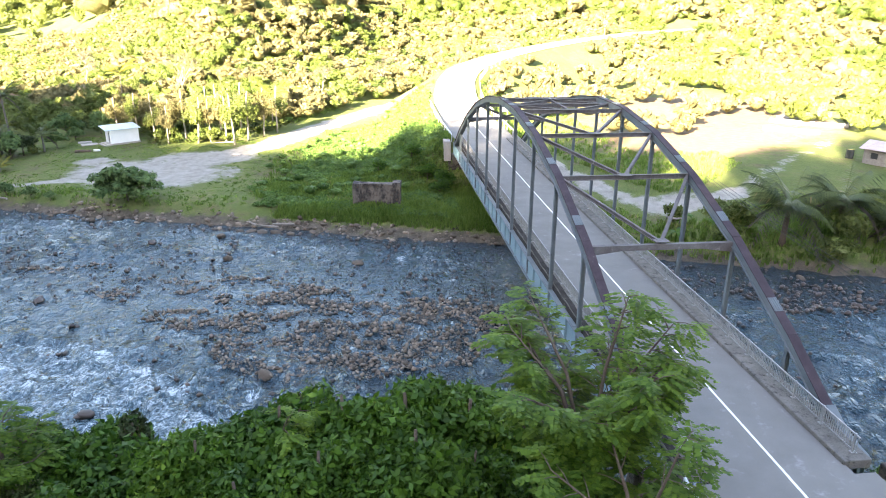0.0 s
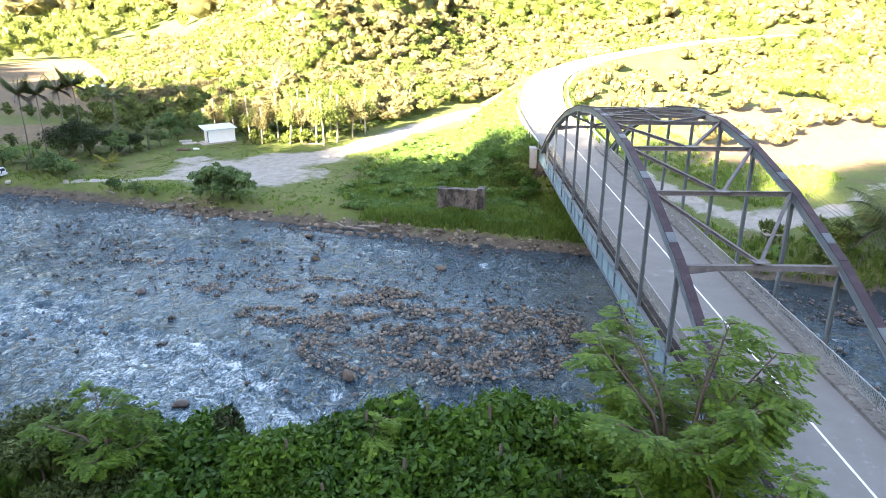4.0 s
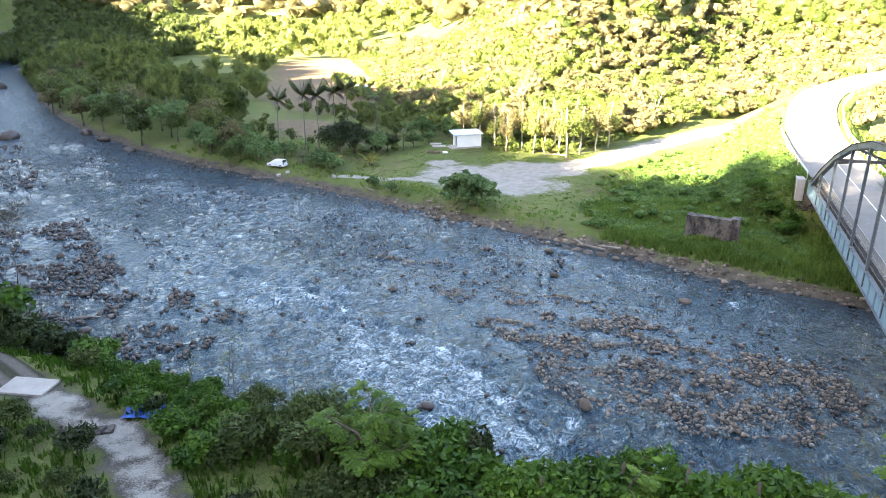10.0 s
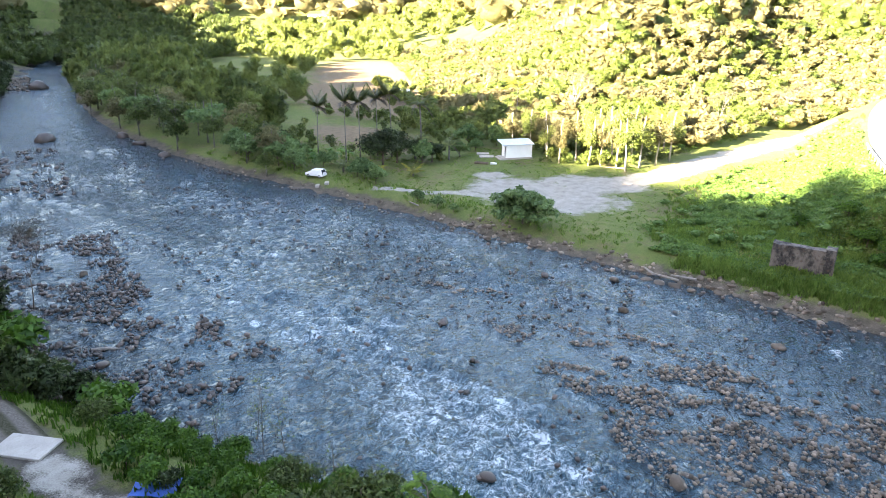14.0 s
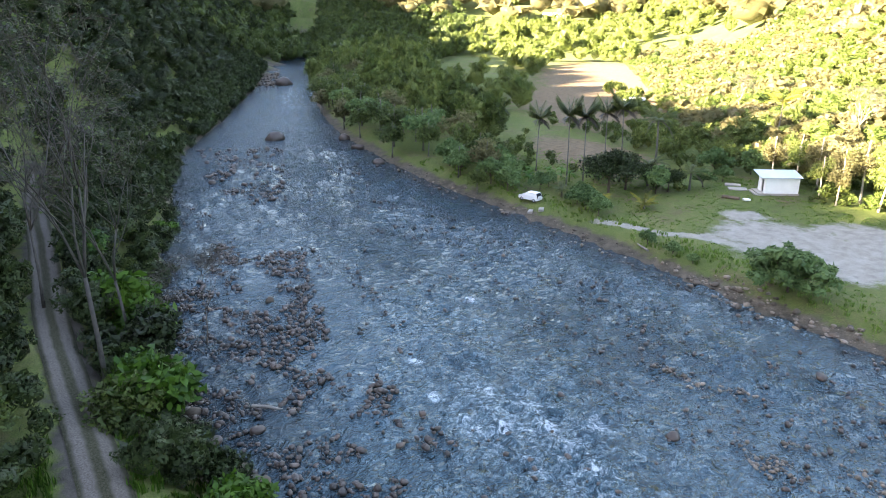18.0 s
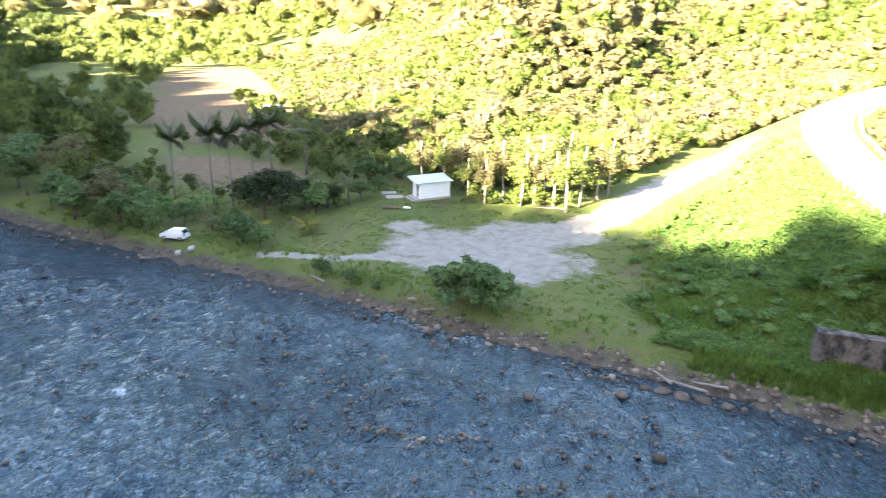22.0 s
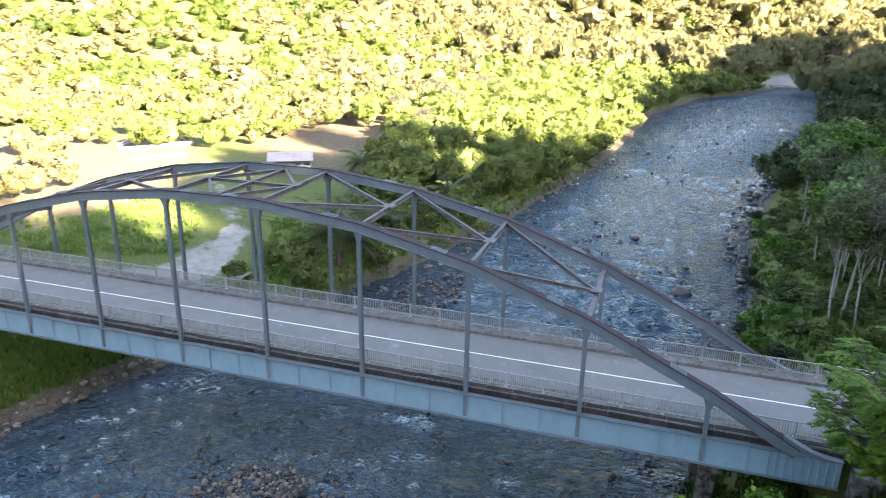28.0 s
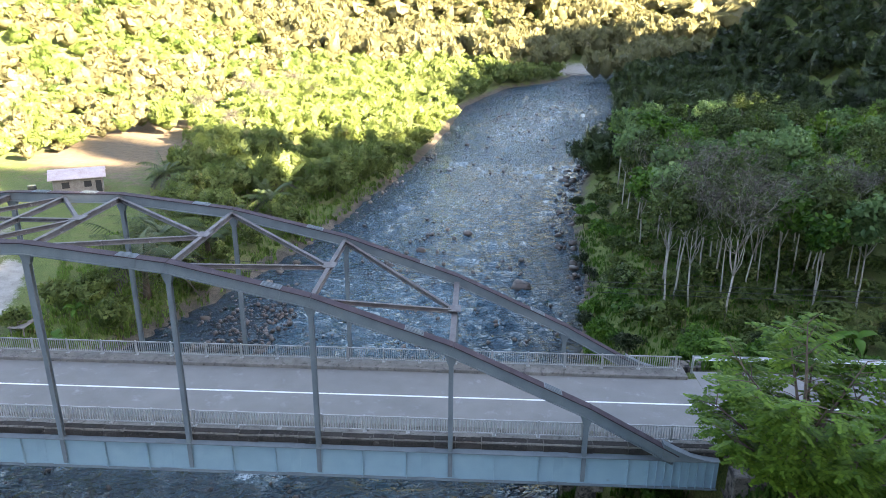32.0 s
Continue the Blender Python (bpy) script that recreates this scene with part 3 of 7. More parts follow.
RP = rapids(WX, WY)
cu, su = math.cos(radians(-17)), math.sin(radians(-17))
U, V = WX * cu + WY * su, -WX * su + WY * cu
ridge1 = 1 - np.abs(2 * vnoise(U / 2.3 + 0.25 * V, V / 3.4) - 1)
ridge2 = 1 - np.abs(2 * vnoise(U / 1.2 - 0.2 * V + 40, V / 2.0) - 1)
calm = 0.25 + 1.1 * sstep(0.3, 0.7, fbm(U / 16, V / 9 + 6, 2))
ripple = calm * ((ridge1 ** 2 - 0.33) * 0.42 + (ridge2 ** 2 - 0.33) * 0.26) + (fbm(U / 5, V / 6, 2) - 0.5) * 0.25
crest = 1 - np.abs(2 * fbm(U / 2.6 + 3, V / 1.5, 3) - 1)
RPW = np.maximum.reduce([RP, 0.38 * blob(WX, WY, -56, 34, 34, 18, -24), 0.24 * blob(WX, WY, -40, 45, 70, 30, -22), 0.34 * blob(WX, WY, 90, 12, 90, 20, -10)])
shallow = np.maximum.reduce([blob(WX, WY, -12, 32, 12, 7, -14) * 0.4, blob(WX, WY, -84, 24, 24, 6, -15) * 0.6, blob(WX, WY, -3, 40, 8, 11, 0), blob(WX, WY, 24, 38, 14, 4, -20),
                             np.clip(1 - (far_y(WX) - WY) / 4, 0, 1), np.clip(1 - (WY - near_y(WX)) / 4, 0, 1)])
# calm pools, where a pale sky reflection is painted and ripples are lower
pool_sky_mask = np.maximum.reduce([blob(WX, WY, -28, 40, 26, 10, -18), blob(WX, WY, -96, 42, 36, 8, -25), blob(WX, WY, -46, 62, 18, 3.5, -20) * 0.7, blob(WX, WY, 110, 8, 60, 13, -12) * 0.8, blob(WX, WY, -190, 110, 40, 12, -38) * 0.8])
ripple = ripple * (1 - 0.55 * np.clip(np.maximum(shallow, pool_sky_mask), 0, 1))
WZ = WATER + ripple * 0.8 + RPW * ((crest - 0.75) * 0.75 + (fbm(U / 0.9, V / 0.7, 2) - 0.5) * 0.3)
widx = np.arange(WX.size).reshape(WX.shape)
wq = np.stack([widx[:-1, :-1], widx[1:, :-1], widx[1:, 1:], widx[:-1, 1:]], -1).reshape(-1, 4)


def water_material():
    m, nt, b = mat_base("river_water")
    tc = nt.nodes.new("ShaderNodeTexCoord")

    def flow(scale, sx, sy, detail=4, rough=0.6, twist=0.0):
        mp = nt.nodes.new("ShaderNodeMapping")
        mp.inputs["Rotation"].default_value = (0, 0, radians(17))
        mp.inputs["Scale"].default_value = (sx, sy, 1)
        nt.links.new(tc.outputs["Object"], mp.inputs[0])
        n = node(nt, "ShaderNodeTexNoise", Scale=scale, Detail=detail, Roughness=rough, Distortion=twist)
        nt.links.new(mp.outputs[0], n.inputs["Vector"])
        return n.outputs["Fac"]

    def ridged(f, sharp):
        return maths(nt, 'SUBTRACT', 1.0, maths(nt, 'MULTIPLY', maths(nt, 'ABSOLUTE', maths(nt, 'SUBTRACT', f, 0.5)), sharp), True)
    deep = ramp(nt, flow(0.06, 1, 1.6), [(0.35, (0.003, 0.015, 0.025)), (0.65, (0.007, 0.030, 0.044))])
    bed = ramp(nt, flow(1.6, 1, 1, 5, 0.7), [(0.3, (0.010, 0.008, 0.006)), (0.7, (0.050, 0.038, 0.027))])
    # sky reflection of the calm pools, put into the base colour
    pool_sky = ramp(nt, flow(0.5, 1, 1, 4, 0.6), [(0.35, (0.014, 0.034, 0.046)), (0.65, (0.044, 0.074, 0.092))])
    col = mix(nt, maths(nt, 'MULTIPLY', attr(nt, "pool_sky"), 0.8), deep, pool_sky)
    col = mix(nt, maths(nt, 'MULTIPLY', attr(nt, "shallow"), 0.45), col, bed)
    # white water: torn veins over the standing waves, thin flecks on the crests round them
    veins = ridged(flow(0.8, 1.3, 1.0, 6, 0.68, 1.0), 6.0)
    torn = flow(2.6, 1.0, 1.0, 6, 0.75, 0.5)
    level = maths(nt, 'ADD', maths(nt, 'MULTIPLY', attr(nt, "rapid"), 0.42), maths(nt, 'ADD', maths(nt, 'MULTIPLY', veins, 0.34), maths(nt, 'MULTIPLY', torn, 0.62)))
    level = maths(nt, 'ADD', level, maths(nt, 'MULTIPLY', attr(nt, "crest"), 0.16))
    foam_f = ramp(nt, level, [(0.80, (0, 0, 0)), (0.93, (0.30, 0.30, 0.30)), (1.0, (0.85, 0.85, 0.85))])
    milk = ramp(nt, level, [(0.62, (0, 0, 0)), (0.90, (0.7, 0.7, 0.7))])
    col = mix(nt, milk, col, (0.060, 0.125, 0.150))
    col = mix(nt, foam_f, col, (0.62, 0.68, 0.72))
    nt.links.new(col, b.inputs["Base Color"])
    nt.links.new(maths(nt, 'ADD', maths(nt, 'MULTIPLY', foam_f, 0.6), 0.10), b.inputs["Roughness"])
    b.inputs["IOR"].default_value = 1.36
    b.inputs["Specular IOR Level"].default_value = 1.0
    # reflections tinted blue to look like bluer sky, less sunlit hillside
    b.inputs["Specular Tint"].default_value = (0.58, 0.84, 1.0, 1)
    w1 = ridged(flow(0.50, 1.5, 0.9, 3, 0.5, 0.6), 3.2)
    w2 = ridged(flow(1.3, 1.5, 0.9, 3, 0.55, 0.4), 3.2)
    h = maths(nt, 'ADD', maths(nt, 'MULTIPLY', w1, 1.1), maths(nt, 'ADD', maths(nt, 'MULTIPLY', w2, 0.55), maths(nt, 'MULTIPLY', flow(5.0, 1.1, 0.9, 2), 0.06)))
    h = maths(nt, 'MULTIPLY', h, maths(nt, 'SUBTRACT', 1.0, maths(nt, 'MULTIPLY', attr(nt, "pool_sky"), 0.45)))
    bump(nt, b, h, 1.0, 0.5)
    return m


me = np_mesh("water", np.stack([WX, WY, WZ], -1).reshape(-1, 3), wq, water_material(), True)
add_attr(me, "rapid", np.clip(RPW, 0, 1))
add_attr(me, "shallow", shallow)
add_attr(me, "pool_sky", pool_sky_mask)
add_attr(me, "crest", RPW * np.clip((crest - 0.8) * 5, 0, 1))
tagged(new("water", me), "shallow blue-grey mountain river with white rapids", "river", kind="structure")

# ---------------------------------------------------------------- road


def road_strip(z_off, half, s0, s1, mat, name, step=3.0, offset=0.0):
    pts = []
    for (ax, ay, az), (bx, by, bz) in zip(ROAD[:-1], ROAD[1:]):
        n = max(1, int(math.hypot(bx - ax, by - ay) / step))
        pts += [(ax + (bx - ax) * i / n, ay + (by - ay) * i / n, az + (bz - az) * i / n) for i in range(n)]
    pts = np.array([p for p in pts if s0 <= p[1] <= s1])
    k = np.ones(5) / 5
    if len(pts) > 12:
        sm = np.stack([np.convolve(np.pad(pts[:, c], 2, mode='edge'), k, 'valid') for c in range(3)], -1)
        pts[3:-3] = sm[3:-3]
    d = np.gradient(pts[:, :2], axis=0)
    d /= np.linalg.norm(d, axis=1)[:, None]
    nrm = np.stack([d[:, 1], -d[:, 0]], -1)
    rows = []
    for i, p in enumerate(pts):
        c = p[:2] + nrm[i] * offset
        rows.append([(*(c - nrm[i] * half), p[2] + z_off), (*(c + nrm[i] * half), p[2] + z_off)])
    g = Geo()
    for i in range(len(rows) - 1):
        a, b_ = rows[i], rows[i + 1]
        g.add([a[0], a[1], b_[1], b_[0]], [(0, 1, 2, 3)])
    return part(name, g, mat, None)


tagged(road_strip(0.0, 4.3, -120, -1.2, M_ASPHALT, "road_south"), "grey asphalt approach road on the near bank", "road", kind="structure")
tagged(road_strip(0.0, 4.6, 78.2, 330, M_ASPHALT, "road_north"), "grey asphalt road curving up the hillside", "road", kind="structure")
for a_, b_, n_ in ((-120, -1.2, "trim_line_south"), (78.2, 330, "trim_line_north")):
    tagged(road_strip(0.006, 0.07, a_, b_, M_LINE, n_, offset=0.2), "white painted centre line on the road", "road marking", kind="structure")

# ---------------------------------------------------------------- bridge
PANEL, COUNT, HALF = 7.0, 11, 4.82
END_Y = PANEL * COUNT


def arch_z(k):
    return 10.66 - 0.409 * (k - 5.5) ** 2


bridge = thing("bridge", (0, END_Y / 2, -1.76), "blue-grey steel tied-arch road bridge with rusty arch tops", "bridge")


def segments():
    ks = [0.33] + list(range(1, COUNT)) + [COUNT - 0.33]
    return [(k * PANEL, arch_z(k) + 0.3) for k in ks]


def node_pt(side, k):
    return Vector((side * HALF, k * PANEL, arch_z(k) + 0.25))


for side in (-1, 1):
    x = side * HALF
    # plate girder
    girder = part("girder", Geo().box((x, END_Y / 2, -0.88), (0.03, END_Y, 1.70)), M_GIRDER, bridge, "pale blue riveted plate girder")
    for z_, n_ in ((-0.02, "top_flange"), (-1.74, "bottom_flange")):
        part(n_, Geo().box((x, END_Y / 2, z_), (0.42, END_Y, 0.04)), M_STEEL, girder)
    stiff = Geo().box((0, 0, 0), (0.15, 0.03, 1.66)).mesh("stiffener", M_GIRDER)
    spots = [PANEL * k / 3 for k in range(1, COUNT * 3) if k % 3]
    spots += [0.25 + 0.42 * i for i in range(9)] + [END_Y - 0.25 - 0.42 * i for i in range(9)]
    for y in spots:
        for s2 in (-1, 1):
            o = part("stiffener", stiff, M_STEEL, girder)
            o.matrix_basis = o.matrix_basis @ Matrix.Translation((x + s2 * 0.09, y, -0.88))
    splice = Geo()
    splice.box((0, 0, 0.02), (0.36, 1.0, 0.03))
    for i in range(9):
        for j in (-0.11, 0.11):
            splice.box((j, -0.44 + i * 0.11, 0.05), (0.035, 0.035, 0.04))
    web = Geo().box((0, 0, 0), (0.02, 0.5, 1.4))
    for i in range(8):
        for j in (-0.12, 0.12):
            web.box((0, j, -0.6 + i * 0.17), (0.05, 0.03, 0.03))
    splice_me, web_me = splice.mesh("splice_plate", M_STEEL), web.mesh("web_splice", M_GIRDER)
    for k in range(1, COUNT):
        y = PANEL * k + (1.3 if k < 6 else -1.3)
        for z_ in (0.0, -1.72):
            o = part("splice_plate", splice_me, M_STEEL, girder)
            o.matrix_basis = o.matrix_basis @ Matrix.Translation((x, y, z_))
        o = part("web_splice", web_me, M_GIRDER, girder)
        o.matrix_basis = o.matrix_basis @ Matrix.Translation((x + side * 0.025, y, -0.85))
    # arch rib
    seg = segments()
    g, top, low = Geo(), Geo(), Geo()
    for (y0, z0), (y1, z1) in zip(seg[:-1], seg[1:]):
        g.beam((x, y0, z0), (x, y1, z1), 0.36, 0.52)
    rib = part("arch_rib", g, M_STEEL, bridge, "blue-grey riveted steel arch rib")
    for (y0, z0), (y1, z1) in zip(seg[:-1], seg[1:]):
        d = Vector((0, y1 - y0, z1 - z0)).normalized()
        nrm = Vector((0, -d.z, d.y))
        a, b_ = Vector((x, y0, z0)), Vector((x, y1, z1))
        top.beam(a + nrm * 0.285, b_ + nrm * 0.285, 0.56, 0.05)
        low.beam(a - nrm * 0.285, b_ - nrm * 0.285, 0.56, 0.05)
    part("top_plate", top, M_RUST, rib, "purple-brown rusty top plate")
    part("bottom_plate", low, M_STEEL, rib)
    sp = Geo()
    for k in range(1, COUNT):
        (y0, z0), (y1, z1) = seg[k if k < 6 else k - 1], seg[k + 1 if k < 6 else k]
        t = 0.28 if k < 6 else 0.72
        c = Vector((x, y0 + (y1 - y0) * t, z0 + (z1 - z0) * t))
        d = Vector((0, y1 - y0, z1 - z0)).normalized()
        nrm = Vector((0, -d.z, d.y))
        sp.beam(c - d * 0.5 + nrm * 0.32, c + d * 0.5 + nrm * 0.32, 0.52, 0.03)
        for j in (-0.2, -0.07, 0.07, 0.2):
            q = c + nrm * 0.35 + Vector((j, 0, 0))
            sp.beam(q - d * 0.45, q + d * 0.45, 0.05, 0.04)
        sp.beam(c - d * 0.5 + Vector((side * 0.2, 0, 0)), c + d * 0.5 + Vector((side * 0.2, 0, 0)), 0.03, 0.46)
        part("splice_plate", sp, M_STEEL, rib)
        sp = Geo()
    # curved foot where the rib runs down into the girder
    for e in (0, 1):
        y0, s_ = (0.0, 1) if e == 0 else (END_Y, -1)
        foot = Geo()
        prof = [(0.15, 0.02), (0.9, 0.12), (1.6, 0.30), (2.3, 0.62), (3.0, 1.0)]
        for (a0, b0), (a1, b1) in zip(prof[:-1], prof[1:]):
            foot.add([(x + i * 0.24, y0 + s_ * a, z) for a, z in ((a0, -0.05), (a1, -0.05), (a1, b1), (a0, b0)) for i in (-1, 1)],
                     [(0, 2, 4, 6), (7, 5, 3, 1), (6, 4, 5, 7), (1, 3, 2, 0), (0, 6, 7, 1), (2, 3, 5, 4)])
        part("arch_foot", foot, M_STEEL, rib)
    # hangers
    for k in range(1, COUNT):
        h = arch_z(k) + 0.05
        g = Geo()
        for s2 in (-1, 1):
            g.box((x + s2 * 0.12, PANEL * k, h / 2 - 0.8), (0.025, 0.24, h + 1.5))
        g.box((x, PANEL * k, h / 2 - 0.8), (0.24, 0.02, h + 1.5))
        o = part("hanger", g, M_STEEL, bridge)
        gus = Geo().add([(x + i * 0.14, PANEL * k + a, z) for i in (-1, 1) for a, z in ((-0.14, h - 0.6), (0.14, h - 0.6), (0.34, h), (-0.34, h))],
                        [(3, 2, 1, 0), (4, 5, 6, 7), (0, 1, 5, 4), (1, 2, 6, 5), (2, 3, 7, 6), (3, 0, 4, 7)])
        part("gusset", gus, M_STEEL, o)

# cross bracing between the ribs


def lattice(name, a, b_, w, h, mat=M_BRACE, label=""):
    """A brace of two channels with a web between."""
    a, b_ = Vector(a), Vector(b_)
    g = Geo()
    g.beam(a + Vector((0, 0, h / 2)), b_ + Vector((0, 0, h / 2)), w, 0.03)
    g.beam(a - Vector((0, 0, h / 2)), b_ - Vector((0, 0, h / 2)), w, 0.03)
    g.beam(a, b_, 0.03, h)
    return part(name, g, mat, bridge, label)


inset = Vector((0.2, 0, 0))
for k in range(2, COUNT - 1):
    l, r = node_pt(-1, k) + inset, node_pt(1, k) - inset
    if k in (2, COUNT - 2):
        g = Geo()
        prof = [(-1.0, 0.62), (-0.55, 0.34), (0.55, 0.34), (1.0, 0.62)]
        for (u0, h0), (u1, h1) in zip(prof[:-1], prof[1:]):
            x0, x1 = u0 * (HALF - 0.2), u1 * (HALF - 0.2)
            zt = arch_z(k) + 0.2
            g.add([(xx, PANEL * k + j * 0.16, zz) for j in (-1, 1) for xx, zz in ((x0, zt - h0), (x1, zt - h1), (x1, zt), (x0, zt))],
                  [(3, 2, 1, 0), (4, 5, 6, 7), (0, 1, 5, 4), (1, 2, 6, 5), (2, 3, 7, 6), (3, 0, 4, 7)])
        part("portal_strut", g, M_BRACE, bridge, "haunched portal strut, weathered grey")
    else:
        lattice("cross_strut", l, r, 0.24, 0.30)
mids = {k: (node_pt(-1, k) + node_pt(1, k)) / 2 for k in range(2, COUNT - 1)}
for k, nxt in ((2, 3), (3, 4), (4, 5), (9, 8), (8, 7), (7, 6)):
    for side in (-1, 1):
        lattice("diagonal_brace", mids[k], node_pt(side, nxt) - inset * side, 0.20, 0.22)
for k in (5, 6):
    for side in (-1, 1):
        e = (node_pt(side, 5) + node_pt(side, 6)) / 2 - inset * side
        lattice("diagonal_brace", mids[k], e, 0.20, 0.22)
top_l, top_r = (node_pt(-1, 5) + node_pt(-1, 6)) / 2 + inset, (node_pt(1, 5) + node_pt(1, 6)) / 2 - inset
lattice("cross_strut", top_l, top_r, 0.24, 0.26)
lattice("ridge_brace", mids[5], mids[6], 0.2, 0.2)
plate = Geo().box((0, 0, 0), (0.9, 0.7, 0.03)).mesh("joint_plate", M_BRACE)
for k in mids:
    o = part("joint_plate", plate, M_BRACE, bridge)
    o.matrix_basis = o.matrix_basis @ Matrix.Translation(mids[k] + Vector((0, 0, 0.17)))

# deck
deck = part("deck_slab", Geo().box((0, END_Y / 2, 0.02), (6.6, END_Y + 2.4, 0.34)), M_ASPHALT, bridge, "worn grey asphalt deck")
part("centre_line", Geo().box((0.22, END_Y / 2, 0.1935), (0.13, END_Y + 2.4, 0.012)), M_LINE, deck, "white painted centre line")
for y in np.arange(3.5, END_Y, 7.0):
    part("cross_beam", Geo().box((0, y, -0.55), (2 * HALF - 0.1, 0.3, 0.75)), M_STEEL, bridge)
for side in (-1, 1):
    walk_part = part("footway", Geo().box((side * 3.86, END_Y / 2, 0.2), (1.36, END_Y + 1.2, 0.44), ch=0.03), M_WALK, bridge, "dirty concrete footway kerb")
    # broken, blackened slab edge
    rnd = random.Random(3 + side)
    y = 0.0
    while y < END_Y:
        ln = rnd.uniform(0.8, 2.6)
        ln = min(ln, END_Y - y)
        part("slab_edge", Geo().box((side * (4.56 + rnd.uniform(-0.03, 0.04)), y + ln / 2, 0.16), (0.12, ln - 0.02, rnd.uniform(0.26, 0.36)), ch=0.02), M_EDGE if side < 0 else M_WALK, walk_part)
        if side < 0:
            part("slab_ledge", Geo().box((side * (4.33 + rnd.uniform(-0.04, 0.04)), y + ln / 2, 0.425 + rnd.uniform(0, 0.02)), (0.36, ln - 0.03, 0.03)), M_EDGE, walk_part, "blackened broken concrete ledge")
        y += ln
    railing = part("railing", Geo().box((side * 3.95, END_Y / 2, 1.38), (0.07, END_Y + 0.6, 0.06)).box((side * 3.95, END_Y / 2, 0.58), (0.05, END_Y + 0.6, 0.05)), M_RAIL, bridge, "weathered grey steel railing with close bars")
    bars, bf = [], []
    base = np.array([(i * 0.014, j * 0.02, z) for z in (0.58, 1.36) for i, j in ((-1, -1), (1, -1), (1, 1), (-1, 1))])
    fc = np.array([(0, 1, 5, 4), (1, 2, 6, 5), (2, 3, 7, 6), (3, 0, 4, 7)])
    ys = np.arange(-0.2, END_Y + 0.2, 0.14)
    v = base[None] + np.stack([np.full(len(ys), side * 3.95), ys, np.zeros(len(ys))], -1)[:, None]
    f = fc[None] + (np.arange(len(ys)) * 8)[:, None, None]
    tagged(part("baluster_infill", np_mesh("baluster_infill", v.reshape(-1, 3), f.reshape(-1, 4), M_RAIL), M_RAIL, railing), kind="stuff")
    post = Geo().box((0, 0, 0.5), (0.09, 0.09, 1.06)).box((0, 0, 0.03), (0.2, 0.2, 0.05)).mesh("post", M_RAIL)
    for y in np.arange(0, END_Y + 0.1, PANEL / 3):
        o = part("post", post, M_RAIL, railing)
        o.matrix_basis = o.matrix_basis @ Matrix.Translation((side * 3.95, y, 0.42))

# abutments
for nm, y, s_ in (("near", -0.9, -1), ("far", END_Y + 0.9, 1)):
    ab = thing("abutment", (0, y, -8), "stained concrete bridge abutment with wing walls", "abutment", "bridge abutments")
    part("seat_wall", Geo().box((0, y + s_ * 0.3, -5.2), (11.2, 1.5, 6.5), ch=0.06), M_CONC, ab)
    for side in (-1, 1):
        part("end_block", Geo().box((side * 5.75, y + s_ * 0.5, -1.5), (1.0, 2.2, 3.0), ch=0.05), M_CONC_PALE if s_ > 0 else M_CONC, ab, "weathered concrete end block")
        part("wing_wall", Geo().box((side * 5.5, y + s_ * 2.8, -3.4), (0.45, 4.6, 5.6), ch=0.04), M_CONC, ab)
# dark river pier under the near end
pr = thing("bridge_pier", (0, 6.4, -10), "dark stained concrete pier under the bridge", "pier")
for x in (-3.2, 3.2):
    part("column", Geo().box((x, 6.4, -6.0), (1.0, 1.0, 8.2), ch=0.08), M_CONC, pr)
part("cap", Geo().box((0, 6.4, -2.1), (9.2, 1.3, 0.68), ch=0.05), M_CONC, pr)

# guard rails along the approach roads


def guard_rail(pts, label):
    gr = thing("guard_rail", pts[0], label, "guard rail", "guard rails")
    g = Geo()
    front = [(0.0, 0.44), (0.07, 0.50), (0.07, 0.55), (0.0, 0.60), (0.07, 0.66), (0.07, 0.71), (0.0, 0.77)]
    loop = front + [(o - 0.03, z) for o, z in reversed(front)]
    k, vs, fs = len(loop), [], []
    for i, p in enumerate(pts):
        d = Vector(pts[min(i + 1, len(pts) - 1)]) - Vector(pts[max(i - 1, 0)])
        n = Vector((-d.y, d.x, 0)).normalized() * (1 if p[0] > 0 else -1)
        vs += [Vector(p) + n * o + Vector((0, 0, z)) for o, z in loop]
        if i:
            fs += [(k * (i - 1) + j, k * (i - 1) + (j + 1) % k, k * i + (j + 1) % k, k * i + j) for j in range(k)]
    g.add(vs, fs)
    part("rail", g, M_GALV, gr, "galvanised corrugated beam")
    pm = Geo().box((0, 0, 0.1), (0.11, 0.11, 1.3)).mesh("rail_post", M_GALV)
    for a, b_ in zip(pts[:-1], pts[1:]):
        a, b_ = Vector(a), Vector(b_)
        n = max(1, int((b_ - a).length / 2.6))
        for i in range(n):
            o = part("rail_post", pm, M_GALV, gr)
            o.matrix_basis = o.matrix_basis @ Matrix.Translation(a.lerp(b_, i / n))


guard_rail([(5.0, -1.4, 0.2), (5.1, -8, 0.2), (5.2, -20, 0.2), (5.2, -45, 0.2)], "galvanised guard rail beside the near approach road")
guard_rail([(-4.9, -1.6, 0.2), (-5.1, -8, 0.2), (-5.2, -20, 0.2), (-5.2, -45, 0.2)], "galvanised guard rail beside the near approach road")
guard_rail([(5.0, 78.5, 0.2), (5.3, 95, 0.2), (5.8, 112, 0.35), (7.6, 129, 0.75), (10.4, 147, 1.5), (15, 163, 2.6), (26, 179.5, 4.2)], "galvanised guard rail on the outside of the bend")
guard_rail([(-5.0, 78.5, 0.2), (-5.2, 90, 0.2), (-5.2, 101, 0.25), (-5.0, 114, 0.4)], "galvanised guard rail with white posts above the slope")

# ---------------------------------------------------------------- plants


